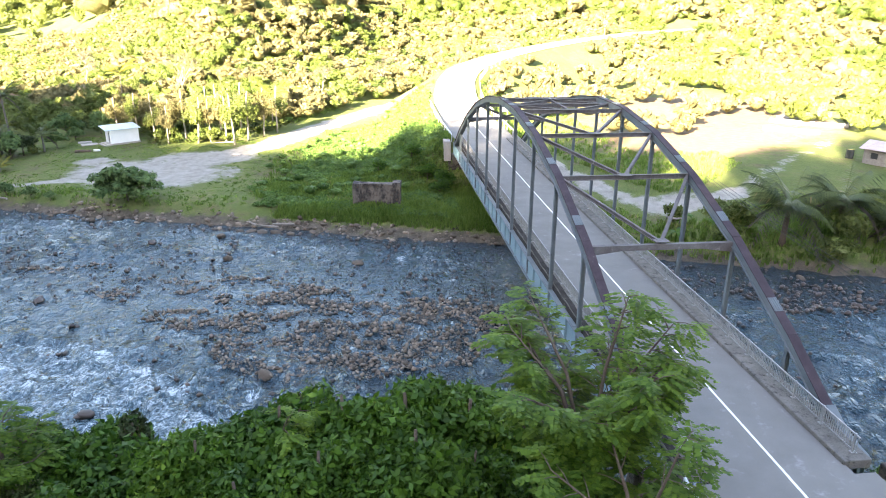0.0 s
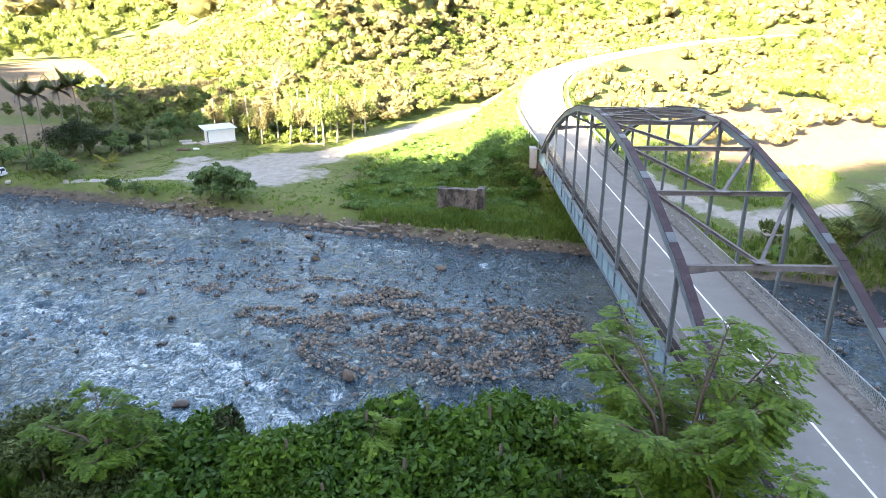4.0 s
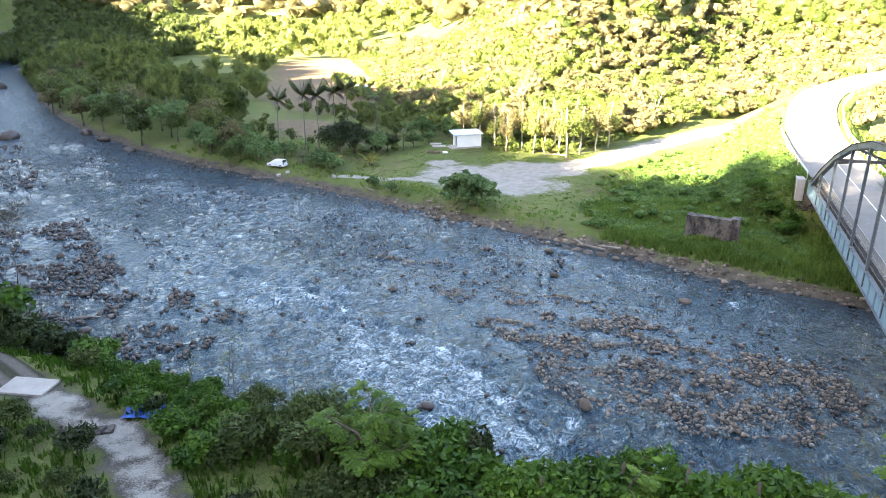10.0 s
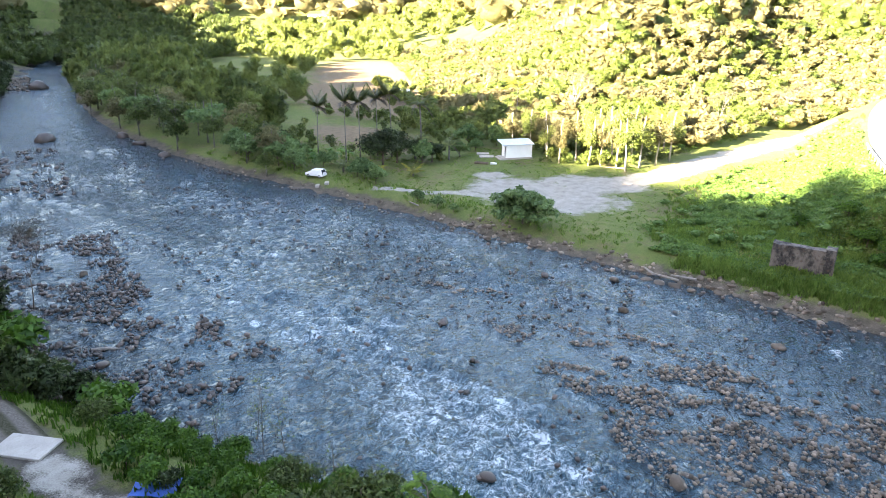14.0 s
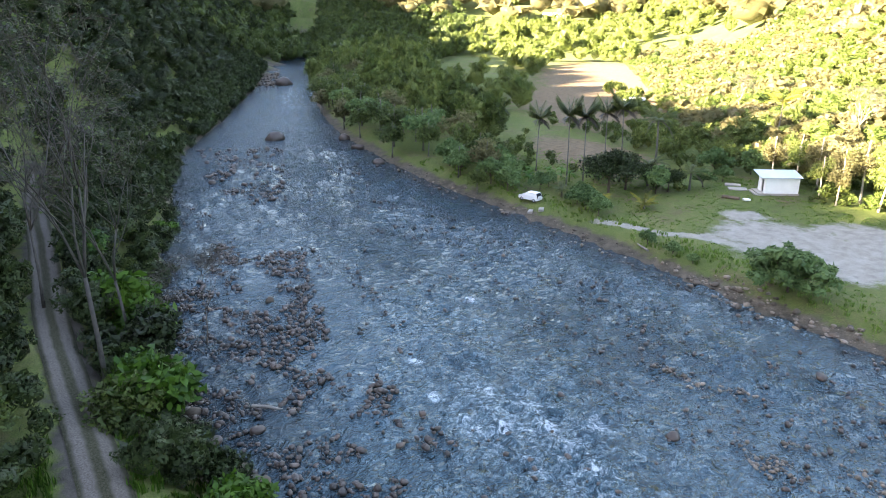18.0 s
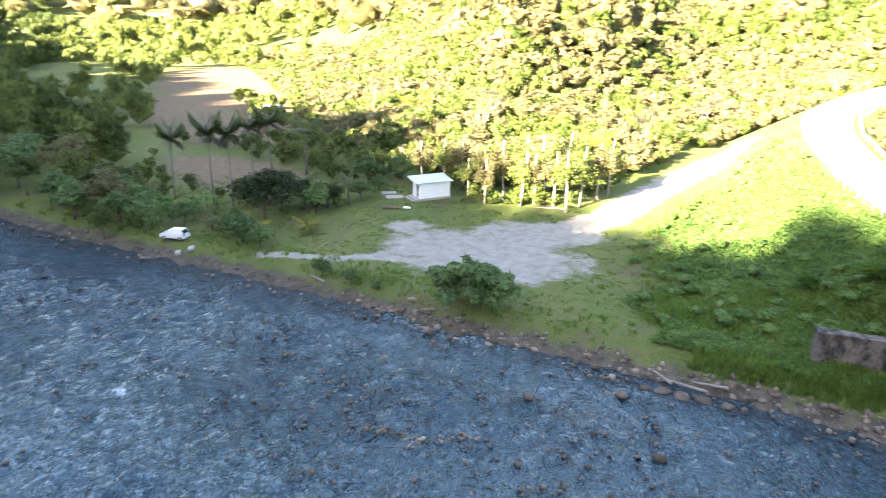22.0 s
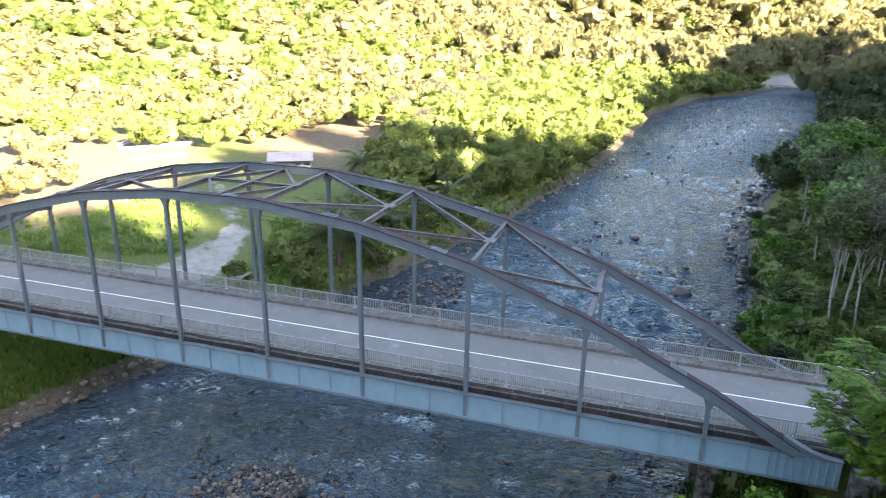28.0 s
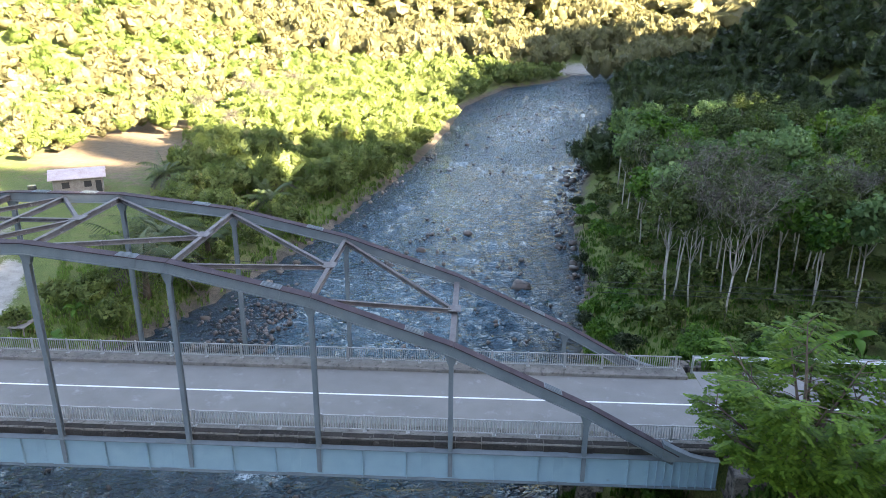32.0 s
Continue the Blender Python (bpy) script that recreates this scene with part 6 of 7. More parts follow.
def grass_field(name, label, n, box, keep, size, mat, seed, lean=0.35):
    """Blades in tufts, joined."""
    r = np.random.default_rng(seed)
    p = np.stack([r.uniform(box[0], box[1], n), r.uniform(box[2], box[3], n)], -1)
    p = p[keep(p[:, 0], p[:, 1])]
    z = land(p[:, 0], p[:, 1])
    k = 7
    c = np.repeat(np.stack([p[:, 0], p[:, 1], z - 0.05], -1), k, 0) + np.concatenate([r.normal(0, 0.16, (len(p) * k, 2)), np.zeros((len(p) * k, 1))], 1)
    a, h = r.uniform(0, 6.283, len(c)), size * r.uniform(0.5, 1.25, len(c)) * np.repeat(0.5 + fbm(p[:, 0] / 3, p[:, 1] / 3), k)
    d = np.stack([np.cos(a), np.sin(a), 0 * a], -1)
    w = np.stack([-np.sin(a), np.cos(a), 0 * a], -1) * (0.035 + 0.03 * size)
    l = (r.uniform(0.1, 1, len(c)) * lean)[:, None]
    up = np.array([0, 0, 1.0])
    mid = c + d * l * h[:, None] * 0.4 + up * h[:, None] * 0.6
    tip = c + d * l * h[:, None] * 1.3 + up * h[:, None] * (1 - 0.25 * l)
    v = np.stack([c - w, c + w, mid + w * .8, tip, mid - w * .8], 1).reshape(-1, 3)
    f = np.arange(5 * len(c)).reshape(-1, 5)
    return tagged(new(name, np_mesh(name, v, f, mat)), label, "grass", kind="stuff")


grass_field("tall_grass", "tall green grass on the far bank below the bridge", 11000, (-34, 6, 52, 84), lambda x, y: (far_off(x, y) > 3.4) & ((road_at(x, y)[0] > 5) | (y < 77.5)) & (x + 22 * fbm(x / 5, y / 5) > -16 - 0.25 * (y - 60)), 0.75, L_GRASS, 51)
grass_field("bank_grass", "rough grass along the far bank edge", 5000, (-125, -24, 60, 110), lambda x, y: (far_off(x, y) > 3.8) & (far_off(x, y) < 9) & (fbm(x / 5, y / 5) > 0.40), 0.5, L_GRASS, 52)
grass_field("near_bank_grass", "rough grass and weeds on the near bank", 7500, (-80, -6, -16, 19), lambda x, y: (near_y(x) - y > 0.8) & (near_y(x) - y < 26) & (strip(x, y, NEAR_TRACK, 1.3) < .02), 0.6, L_FRESH, 53)
grass_field("verge_grass", "green grass beside the approach road and under the rubber trees", 4200, (5.0, 60, -30, 3), lambda x, y: (near_y(x) - y > 1) & (near_y(x) - y < 24), 0.6, L_FRESH, 54)
grass_field("sunny_grass", "sunlit rough grass on the road embankment", 4200, (-34, 26, 66, 150), lambda x, y: (road_at(x, y)[0] > 5.2) & (far_off(x, y) > 14) & (strip(x, y, FIELD_TRACK, 3) < .01) & off_road(x, y, 5.2), 0.6, L_GRASS, 55)
grass_field("field_grass", "rough grass beside the downstream bank track", 2600, (8, 40, 44, 84), lambda x, y: (far_off(x, y) > 2) & (road_at(x, y)[0] > 5.2) & (strip(x, y, FIELD_TRACK, 3) < .01), 0.6, L_GRASS, 56)
grass_field("yard_grass", "short rough grass on the flat far bank", 9000, (-112, -4, 64, 118), lambda x, y: (far_off(x, y) > 5.0) & (road_at(x, y)[0] > 5) & (zones(x, y)[0] < 0.45) & (fbm(x / 4 + 3, y / 4) > 0.42), 0.22, L_GRASS, 57, 0.8)
grass_field("approach_grass", "grass and weeds beside the near end of the bridge", 4200, (-22, 4.6, -14, 8), lambda x, y: (near_y(x) - y > 0.5) & ((road_at(x, y)[0] > 5) | (y > 0.6)), 0.6, L_FRESH, 58)
grass_field("downstream_grass", "rough grass and weeds under the downstream scrub", 5000, (8, 110, 24, 70), lambda x, y: (far_off(x, y) > 1.5) & (far_off(x, y) < 22) & (strip(x, y, FIELD_TRACK, 3) < .01), 0.8, L_GRASS, 59)
q5 = spread(1200, 70, 190, 60, 200, lambda x, y: (hill_depth(x, y) < 2) & (fbm(x / 14, y / 14 + 8) > 0.46) & (blob(x, y, 95, 80, 16, 9, 20) < 0.3), 45, 3.2)
scatter_woods("sunny_thicket", "sunlit bushes round the clearing downstream", q5, rng.uniform(1.4, 3.2, len(q5)), T_SHRUB, L_YELLOW, 19)


def creeper_carpet(name, label, n, box, keep, seed):
    """A thick mat of small creeper leaves that swells and sinks over the slope."""
    r = np.random.default_rng(seed)
    p = np.stack([r.uniform(box[0], box[1], n), r.uniform(box[2], box[3], n)], -1)
    p = p[keep(p[:, 0], p[:, 1])]
    up = 0.95 * np.clip(fbm(p[:, 0] / 3.2, p[:, 1] / 3.2) - 0.22, 0, 1) + 0.5 * (fbm(p[:, 0] / 0.9, p[:, 1] / 0.9, 2) - 0.3)
    c = np.stack([p[:, 0], p[:, 1], land(p[:, 0], p[:, 1]) + np.maximum(up, 0.05) * r.uniform(0.6, 1.1, len(p))], -1)
    v, f = leaf_quads(c, np.tile((0, 0, 1.0), (len(c), 1)), 0.30, 0.55, 1.5, r)
    return tagged(new(name, np_mesh(name, v, f, L_CREEPER)), label, "creeper", kind="stuff")


creeper_carpet("creeper_mat", "thick mat of green creepers over the road embankment", 130000, (-36, -4, 60, 128),
               lambda x, y: (far_off(x, y) > 5.5) & (road_at(x, y)[0] > 5.6) & off_road(x, y, 5.6) & (zones(x, y)[0] < 0.3) & (x + 14 * fbm(x / 6, y / 6 + 2) > -27 + 0.12 * (y - 65)) & (np.hypot(x + 16.6, y - 67.4) > 2.2), 71)

# ---------------------------------------------------------------- river stones
def rock_mesh(name, seed, mat, sub=2):
    v, f = ICO2 if sub == 2 else ICO1
    r = random.Random(seed)
    o = Vector((r.uniform(-50, 50), r.uniform(-50, 50), r.uniform(-50, 50)))
    w = np.array([tuple(Vector(p) * (0.82 + 0.42 * noise.noise(Vector(p) * 0.9 + o) + 0.16 * noise.noise(Vector(p) * 2.6 + o))) for p in v])
    w *= np.array([1.0, r.uniform(0.65, 0.95), r.uniform(0.45, 0.75)])
    return np_mesh(name, w, f, mat, True), w, f


ROCKS = [rock_mesh("river_rock", 10 + k, M_ROCK) for k in range(8)]
ROCKS_WET = [rock_mesh("river_rock", 30 + k, M_ROCK_DARK) for k in range(6)]
ROCKS_LOW = [rock_mesh("stone", 50 + k, M_ROCK, 1)[1:] for k in range(8)]


def inside(px, py, poly):
    res = np.zeros(np.shape(px), bool)
    n = len(poly)
    for i in range(n):
        (ax, ay), (bx, by) = poly[i], poly[(i + 1) % n]
        hit = ((ay > py) != (by > py)) & (px < (bx - ax) * (py - ay) / (by - ay + 1e-12) + ax)
        res ^= hit
    return res


BAR_A = [(-60, 54.5), (-46, 50), (-36, 47), (-24, 43), (-13, 40), (-6, 39), (-3, 33), (-9, 26.5), (-16, 24.5), (-22, 25), (-28, 24.5), (-32, 33), (-40, 38), (-47, 46)]
BAR_B = [(-116, 45), (-104, 50), (-92, 42), (-79, 34), (-69, 31), (-63, 25.5), (-70, 24), (-84, 26.5), (-101, 31)]
BAR_C = [(-176, 78), (-162, 91), (-140, 74), (-126, 64), (-133, 58), (-150, 64)]
BAR_D = [(20, 40), (34, 38), (40, 33), (30, 31), (20, 33)]


def stones_in(n, box, keep, lo, hi, seed, power=2.2):
    r = np.random.default_rng(seed)
    x, y = r.uniform(box[0], box[1], n), r.uniform(box[2], box[3], n)
    k = keep(x, y)
    s = lo + (hi - lo) * r.random(n) ** power
    return np.stack([x[k], y[k], s[k]], -1)


sets_dry = np.concatenate([
    stones_in(42000, (-60, -3, 24, 55), lambda x, y: inside(x + 7 * (fbm(x / 4, y / 4) - 0.5), y + 7 * (fbm(x / 4 + 30, y / 4) - 0.5), BAR_A) & (0.5 * fbm(x / 6, y / 2.4) + 0.5 * fbm(x / 1.5 + 9, y / 1.2) + 0.11 * sstep(-42, -20, x) > 0.555), 0.06, 0.33, 61, 4.2),
    stones_in(9000, (-62, 15, 46, 75), lambda x, y: np.abs(far_off(x, y) - 1.8) < 2.6 * fbm(x / 6, y / 6 + 9) + 0.4, 0.09, 0.6, 62, 3.2),
    stones_in(1800, (-130, -60, 64, 95), lambda x, y: np.abs(far_off(x, y) - 1.0) < 2.0, 0.12, 0.5, 66),
    stones_in(900, (-300, -250, 160, 212), lambda x, y: (np.abs(y - near_y(x) - 2) < 7), 0.4, 1.3, 74),
    stones_in(700, (14, 130, 22, 48), lambda x, y: (np.abs(far_off(x, y)) < 1.6), 0.15, 0.7, 67)])
sets_wet = np.concatenate([
    stones_in(17000, (-117, -62, 18, 51), lambda x, y: (inside(x, y, BAR_B) | ((y < 33 + 0.25 * (-70 - x)) & (y > near_y(x)) & (x > -105))) & (0.6 * fbm(x / 5, y / 3 + 2) + 0.4 * fbm(x / 1.4, y / 1.4) > 0.50), 0.09, 0.5, 63, 3.6),
    stones_in(1500, (-177, -125, 56, 92), lambda x, y: inside(x, y, BAR_C) & (fbm(x / 5, y / 4) > 0.42), 0.2, 0.8, 64),
    stones_in(16000, (-140, 60, -2, 100), lambda x, y: (far_off(x, y) < 0) & (y > near_y(x)) & (0.55 * fbm(x / 14, y / 8 + 4) + 0.45 * fbm(x / 3 + 5, y / 1.6) > 0.56), 0.10, 0.45, 65, 3.0),
    stones_in(4200, (-70, 34, 18, 66), lambda x, y: (far_off(x, y) < 0) & (far_off(x, y) > -26) & (0.5 * fbm(x / 6, y / 4 + 7) + 0.5 * fbm(x / 2, y / 1.3) > 0.46), 0.10, 0.36, 73, 2.6),
    stones_in(500, (20, 40, 30, 41), lambda x, y: inside(x, y, BAR_D), 0.15, 0.5, 68),
    stones_in(900, (35, 200, -40, 2), lambda x, y: np.abs(y - near_y(x) - 0.8) < 2.6, 0.3, 1.1, 69),
    stones_in(900, (40, 330, -60, 35), lambda x, y: (far_off(x, y) < -1) & (y > near_y(x)) & (fbm(x / 14, y / 8 + 4) > 0.45), 0.25, 0.7, 70),
    stones_in(600, (-100, -60, 14, 30), lambda x, y: (y > near_y(x) - 1.5) & (y < near_y(x) + 2.0), 0.25, 0.8, 71)])


def joined_stones(name, label, arr, mat, seed):
    r = np.random.default_rng(seed)
    ground = land(arr[:, 0], arr[:, 1])
    dry = (far_off(arr[:, 0], arr[:, 1]) > 0.2) | (near_y(arr[:, 0]) - arr[:, 1] > 0.2)
    rest = np.where(dry, ground + 0.1 * arr[:, 2], WATER + r.uniform(-0.05, 0.4, len(arr)) * arr[:, 2] + 0.08)
    V, F, off = [], [], 0
    for (x, y, s), zz in zip(arr, rest):
        v, f = ROCKS_LOW[r.integers(len(ROCKS_LOW))]
        a = r.uniform(0, 6.283)
        c, sn = math.cos(a), math.sin(a)
        V.append(np.stack([(v[:, 0] * c - v[:, 1] * sn) * s + x, (v[:, 0] * sn + v[:, 1] * c) * s + y, v[:, 2] * s + zz], -1))
        F.append(f + off)
        off += len(v)
    return tagged(new(name, np_mesh(name, np.concatenate(V), np.concatenate(F), mat, True)), label, "stones", kind="stuff")


def single_rocks(arr, meshes, n, label, group, seed):
    """The largest stones as things of their own; returns the rest."""
    r = random.Random(seed)
    order = np.argsort(-arr[:, 2])
    for i in order[:n]:
        x, y, s = arr[i]
        d, dn = float(far_off(np.array([x]), np.array([y]))[0]), float(near_y(x) - y)
        z = land1(x, y) + 0.15 * s if (d > 0.2 or dn > 0.2) else WATER + r.uniform(0.05, 0.3) * s
        ob = new("river_rock", meshes[r.randrange(len(meshes))][0])
        ob.matrix_basis = pose(x, y, z, r.uniform(-12, 12), r.uniform(-12, 12), r.uniform(0, 360)) @ Matrix.Diagonal((s, s, s, 1))
        tagged(ob, label, "rock", group)
    return arr[order[n:]]


rest_dry = single_rocks(sets_dry, ROCKS, 150, "dry grey-brown boulder in the shallow river", "boulders on the gravel bar", 5)
rest_wet = single_rocks(sets_wet, ROCKS_WET, 120, "dark wet boulder in the river", "dark boulders in the river", 6)
joined_stones("gravel_bar", "grey-brown cobbles of the gravel bar and banks", rest_dry, M_ROCK, 7)
joined_stones("wet_cobbles", "dark wet cobbles in the shallows", rest_wet, M_ROCK_DARK, 8)
# boulders that stand out
for x, y, s, wet in [(-172, 95.5, 2.6, 1), (-262, 167, 4.2, 1), (39.8, 7.4, 1.5, 1), (-26.6, 25.5, 0.9, 0), (-50.8, 42.5, 0.75, 1), (-44.5, 59.2, 0.8, 1), (-34.3, 52.8, 0.7, 0), (-19.3, 50.0, 0.75, 0), (-36.6, 61.2, 0.7, 0), (-75.5, 22.4, 0.8, 1),
                     (-81.5, 20.4, 0.9, 0), (-83.5, 19.5, 0.9, 0), (-80.2, 19.0, 0.8, 0), (-79, 18.5, 0.7, 0), (-85.5, 20.6, 0.9, 0), (-95, 37.9, 0.65, 0), (-33, 62.6, 0.8, 0), (-31.5, 62.0, 0.85, 0), (-29.8, 61.9, 0.8, 0), (-34.5, 62.9, 0.6, 0), (-27.9, 61.4, 0.6, 0),
                     (-135, 94, 1.6, 1), (-149, 101, 1.8, 1), (-160, 107, 1.7, 1), (38, 38.5, 0.8, 0), (-38.7, 21, 0.8, 1), (60, 14, 1.0, 1), (52, 20, 0.8, 1), (-69.8, 18.6, 1.0, 0), (-72.5, 18.8, 0.9, 0)]:
    ob = new("boulder", (ROCKS_WET if wet else ROCKS)[int(abs(x * 7)) % 6][0])
    ob.matrix_basis = pose(x, y, max(WATER, land1(x, y)) + 0.15 * s, 0, 0, x * 37 % 360) @ Matrix.Diagonal((s, s, s, 1))
    tagged(ob, "large dark wet boulder in the river" if wet else "large pale river boulder at the waterline", "rock", "large boulders")

# driftwood
for x, y, z, ln, a in [(-77.5, 24.8, WATER + 0.15, 2.6, 35), (-31, 63.2, -8.0, 3.6, 150), (-29, 63.6, -7.9, 3.0, 165), (-33, 64, -7.8, 2.6, 120), (-70, 77.5, -7.2, 3.2, 140), (-45, 110, -6.0, 4.5, 170)]:
    lg = new("driftwood_log", Geo().tube([(-ln / 2, 0, 0), (0, 0.06, 0.05), (ln / 2, -0.05, 0.02)], [0.15, 0.13, 0.08], 8).mesh("driftwood_log", M_WOODGREY))
    lg.matrix_basis = pose(x, y, z, 0, 4, a)
    tagged(lg, "bleached grey driftwood log on stones", "log", "driftwood")

# ---------------------------------------------------------------- buildings and vehicles
# white hut with a single-pitch roof
hx, hy, hz = -63.8, 112.3, land1(-63.8, 112.3)
hut = thing("hut", (hx, hy, hz), "small white-walled hut with a pale blue sheet roof", "hut")
HM = Matrix.Rotation(radians(37), 3, 'Z') @ Matrix.Diagonal((0.83, 0.83, 1))


def hp(x, y, z):
    p = HM @ Vector((x, y, z))
    return (p.x + hx, p.y + hy, p.z + hz)


def hbox(name, c, s, mat, parent, label=""):
    g = Geo()
    g.box(hp(*c), s, HM)
    return part(name, g, mat, parent, label)


hbox("plinth", (0, 0, 0.05), (6.6, 3.9, 0.5), M_CONC_PALE, hut)
hbox("wall", (0, -1.68, 1.5), (6.2, 0.15, 2.4), M_WHITE, hut, "white painted front wall")
hbox("wall", (3.025, 0, 1.5), (0.15, 3.2, 2.4), M_WHITE, hut)
hbox("wall", (0, 1.68, 1.5), (6.2, 0.15, 2.4), M_WHITE, hut)
for y0, y1 in ((-1.6, -0.9), (0.1, 1.6)):
    hbox("wall", (-3.05, (y0 + y1) / 2, 1.5), (0.15, y1 - y0, 2.4), M_WHITE, hut)
hbox("wall", (-3.05, -0.4, 2.5), (0.15, 1.0, 0.4), M_WHITE, hut)
# flat dark panel stands in for the shade inside the open doorway
hbox("door", (-2.9, -0.4, 1.3), (0.06, 1.0, 2.0), M_DARK, hut, "near-black panel for the unlit open doorway")
hbox("step", (-3.8, 0, 0.12), (0.9, 3.9, 0.36), M_CONC_PALE, hut, "pale concrete step along the door side")
hbox("step", (-4.5, 0, 0.03), (0.5, 3.9, 0.18), M_CONC_PALE, hut)
roof = Geo()
pr_ = [(-4.2, -2.15, 2.76), (3.5, -2.15, 2.76), (3.5, 2.15, 3.25), (-4.2, 2.15, 3.25)]
roof.add([hp(*p) for p in pr_] + [hp(p[0], p[1], p[2] + 0.1) for p in pr_], [(3, 2, 1, 0), (4, 5, 6, 7), (0, 1, 5, 4), (1, 2, 6, 5), (2, 3, 7, 6), (3, 0, 4, 7)])
rf = part("roof", roof, M_ROOF, hut, "pale blue corrugated roof")
for i in range(26):
    xx = -4.1 + i * 0.3
    g = Geo()
    g.beam(hp(xx, -2.14, 2.88), hp(xx, 2.14, 3.37), 0.08, 0.03)
    part("roof_rib", g, M_ROOF, rf)
for x, y, s in [(-69.5, 111, 1.3), (-71, 113, 1.1)]:
    ob = new("concrete_slab", Geo().box((0, 0, 0), (2.2 * s, 1.3 * s, 0.2), ch=0.05).mesh("concrete_slab", M_CONC_PALE))
    ob.matrix_basis = pose(x, y, land1(x, y) + 0.06, 0, 0, 20 * s)
    tagged(ob, "pale broken concrete slab on the grass", "slab", "slabs by the hut")
lt = new("log", Geo().tube([(-1.3, 0, 0), (1.3, 0, 0)], [0.3, 0.25], 9).mesh("log", M_BARK))
lt.matrix_basis = pose(-68.5, 105, land1(-68.5, 105) + 0.2, 0, 0, 5)
tagged(lt, "dark log lying on the grass by the hut", "log")
ws = new("white_sack", rock_mesh("white_sack", 91, M_WHITE)[0])
ws.matrix_basis = pose(-66.2, 105, land1(-66.2, 105) + 0.25, 0, 0, 10) @ Matrix.Diagonal((0.8, 0.6, 0.5, 1))
tagged(ws, "white sack lying on the grass", "sack")
for x, y, s in [(-40.7, 99.5, 0.8), (-89.8, 84.4, 0.65), (-91.3, 83.7, 0.6)]:
    ob = new("broken_slab", Geo().box((0, 0, 0), (1.9 * s, 1.2 * s, 0.35), ch=0.08).mesh("broken_slab", M_CONC_PALE))
    ob.matrix_basis = pose(x, y, land1(x, y) + 0.12, 4, 3, 25 + x)
    tagged(ob, "pale broken concrete slab on the ground", "slab", "broken slabs")
ramp_ = thing("boat_ramp", (-95, 82, land1(-95, 82)), "broken pale concrete blocks at the water edge", "concrete block")
for i, (dx, dy, a, s) in enumerate([(0, 0, 20, 0.75), (1.2, 0.3, 50, 0.55), (-0.6, -0.8, 0, 0.6), (0.8, -1.0, 75, 0.5)]):
    g = Geo().box((-95 + dx, 82.2 + dy, land1(-95 + dx, 82.2 + dy) + 0.25), (1.8 * s, 1.0 * s, 0.6 * s), Matrix.Rotation(radians(a), 3, 'Z') @ Matrix.Rotation(0.25, 3, 'X'), 0.06)
    part("block", g, M_CONC, ramp_)

# ruined pier of an older bridge
px_, py_, pz_ = -16.6, 67.6, land1(-16.6, 67.6)
pier = thing("ruined_pier", (px_, py_, pz_), "ruined stained concrete bridge pier in tall grass", "pier")
PM = Matrix.Rotation(radians(-9.5), 3, 'Z')


def pp(x, y, z):
    p = PM @ Vector((x, y, 0))
    return (p.x + px_, p.y + py_, z)


for nm, c, s in (("core", (0, 0.1, -5.6), (5.0, 1.0, 3.4)), ("pilaster", (-2.75, 0, -5.45), (1.0, 1.5, 3.7)), ("pilaster", (2.75, 0, -5.3), (1.05, 1.5, 3.8)), ("ledge", (0, 0.15, -3.86), (4.6, 1.2, 0.3))):
    bm = bmesh.new()
    bmesh.ops.create_cube(bm, size=1.0)
    bmesh.ops.scale(bm, vec=s, verts=bm.verts)
    bmesh.ops.subdivide_edges(bm, edges=bm.edges, cuts=5, use_grid_fill=True)
    for v_ in bm.verts:
        n_ = noise.noise(Vector(v_.co) * 1.3 + Vector(c))
        v_.co += Vector((n_, noise.noise(Vector(v_.co) * 1.7 + Vector((3, 1, 2))), (n_ if v_.co.z > 0 else 0))) * 0.11
    bmesh.ops.rotate(bm, matrix=PM, verts=bm.verts)
    bmesh.ops.translate(bm, vec=pp(*c), verts=bm.verts)
    me = bpy.data.meshes.new(nm)
    bm.to_mesh(me)
    bm.free()
    me.materials.append(M_PIER)
    part(nm, me, M_PIER, pier, "rust-stained weathered concrete" if nm == "core" else "")


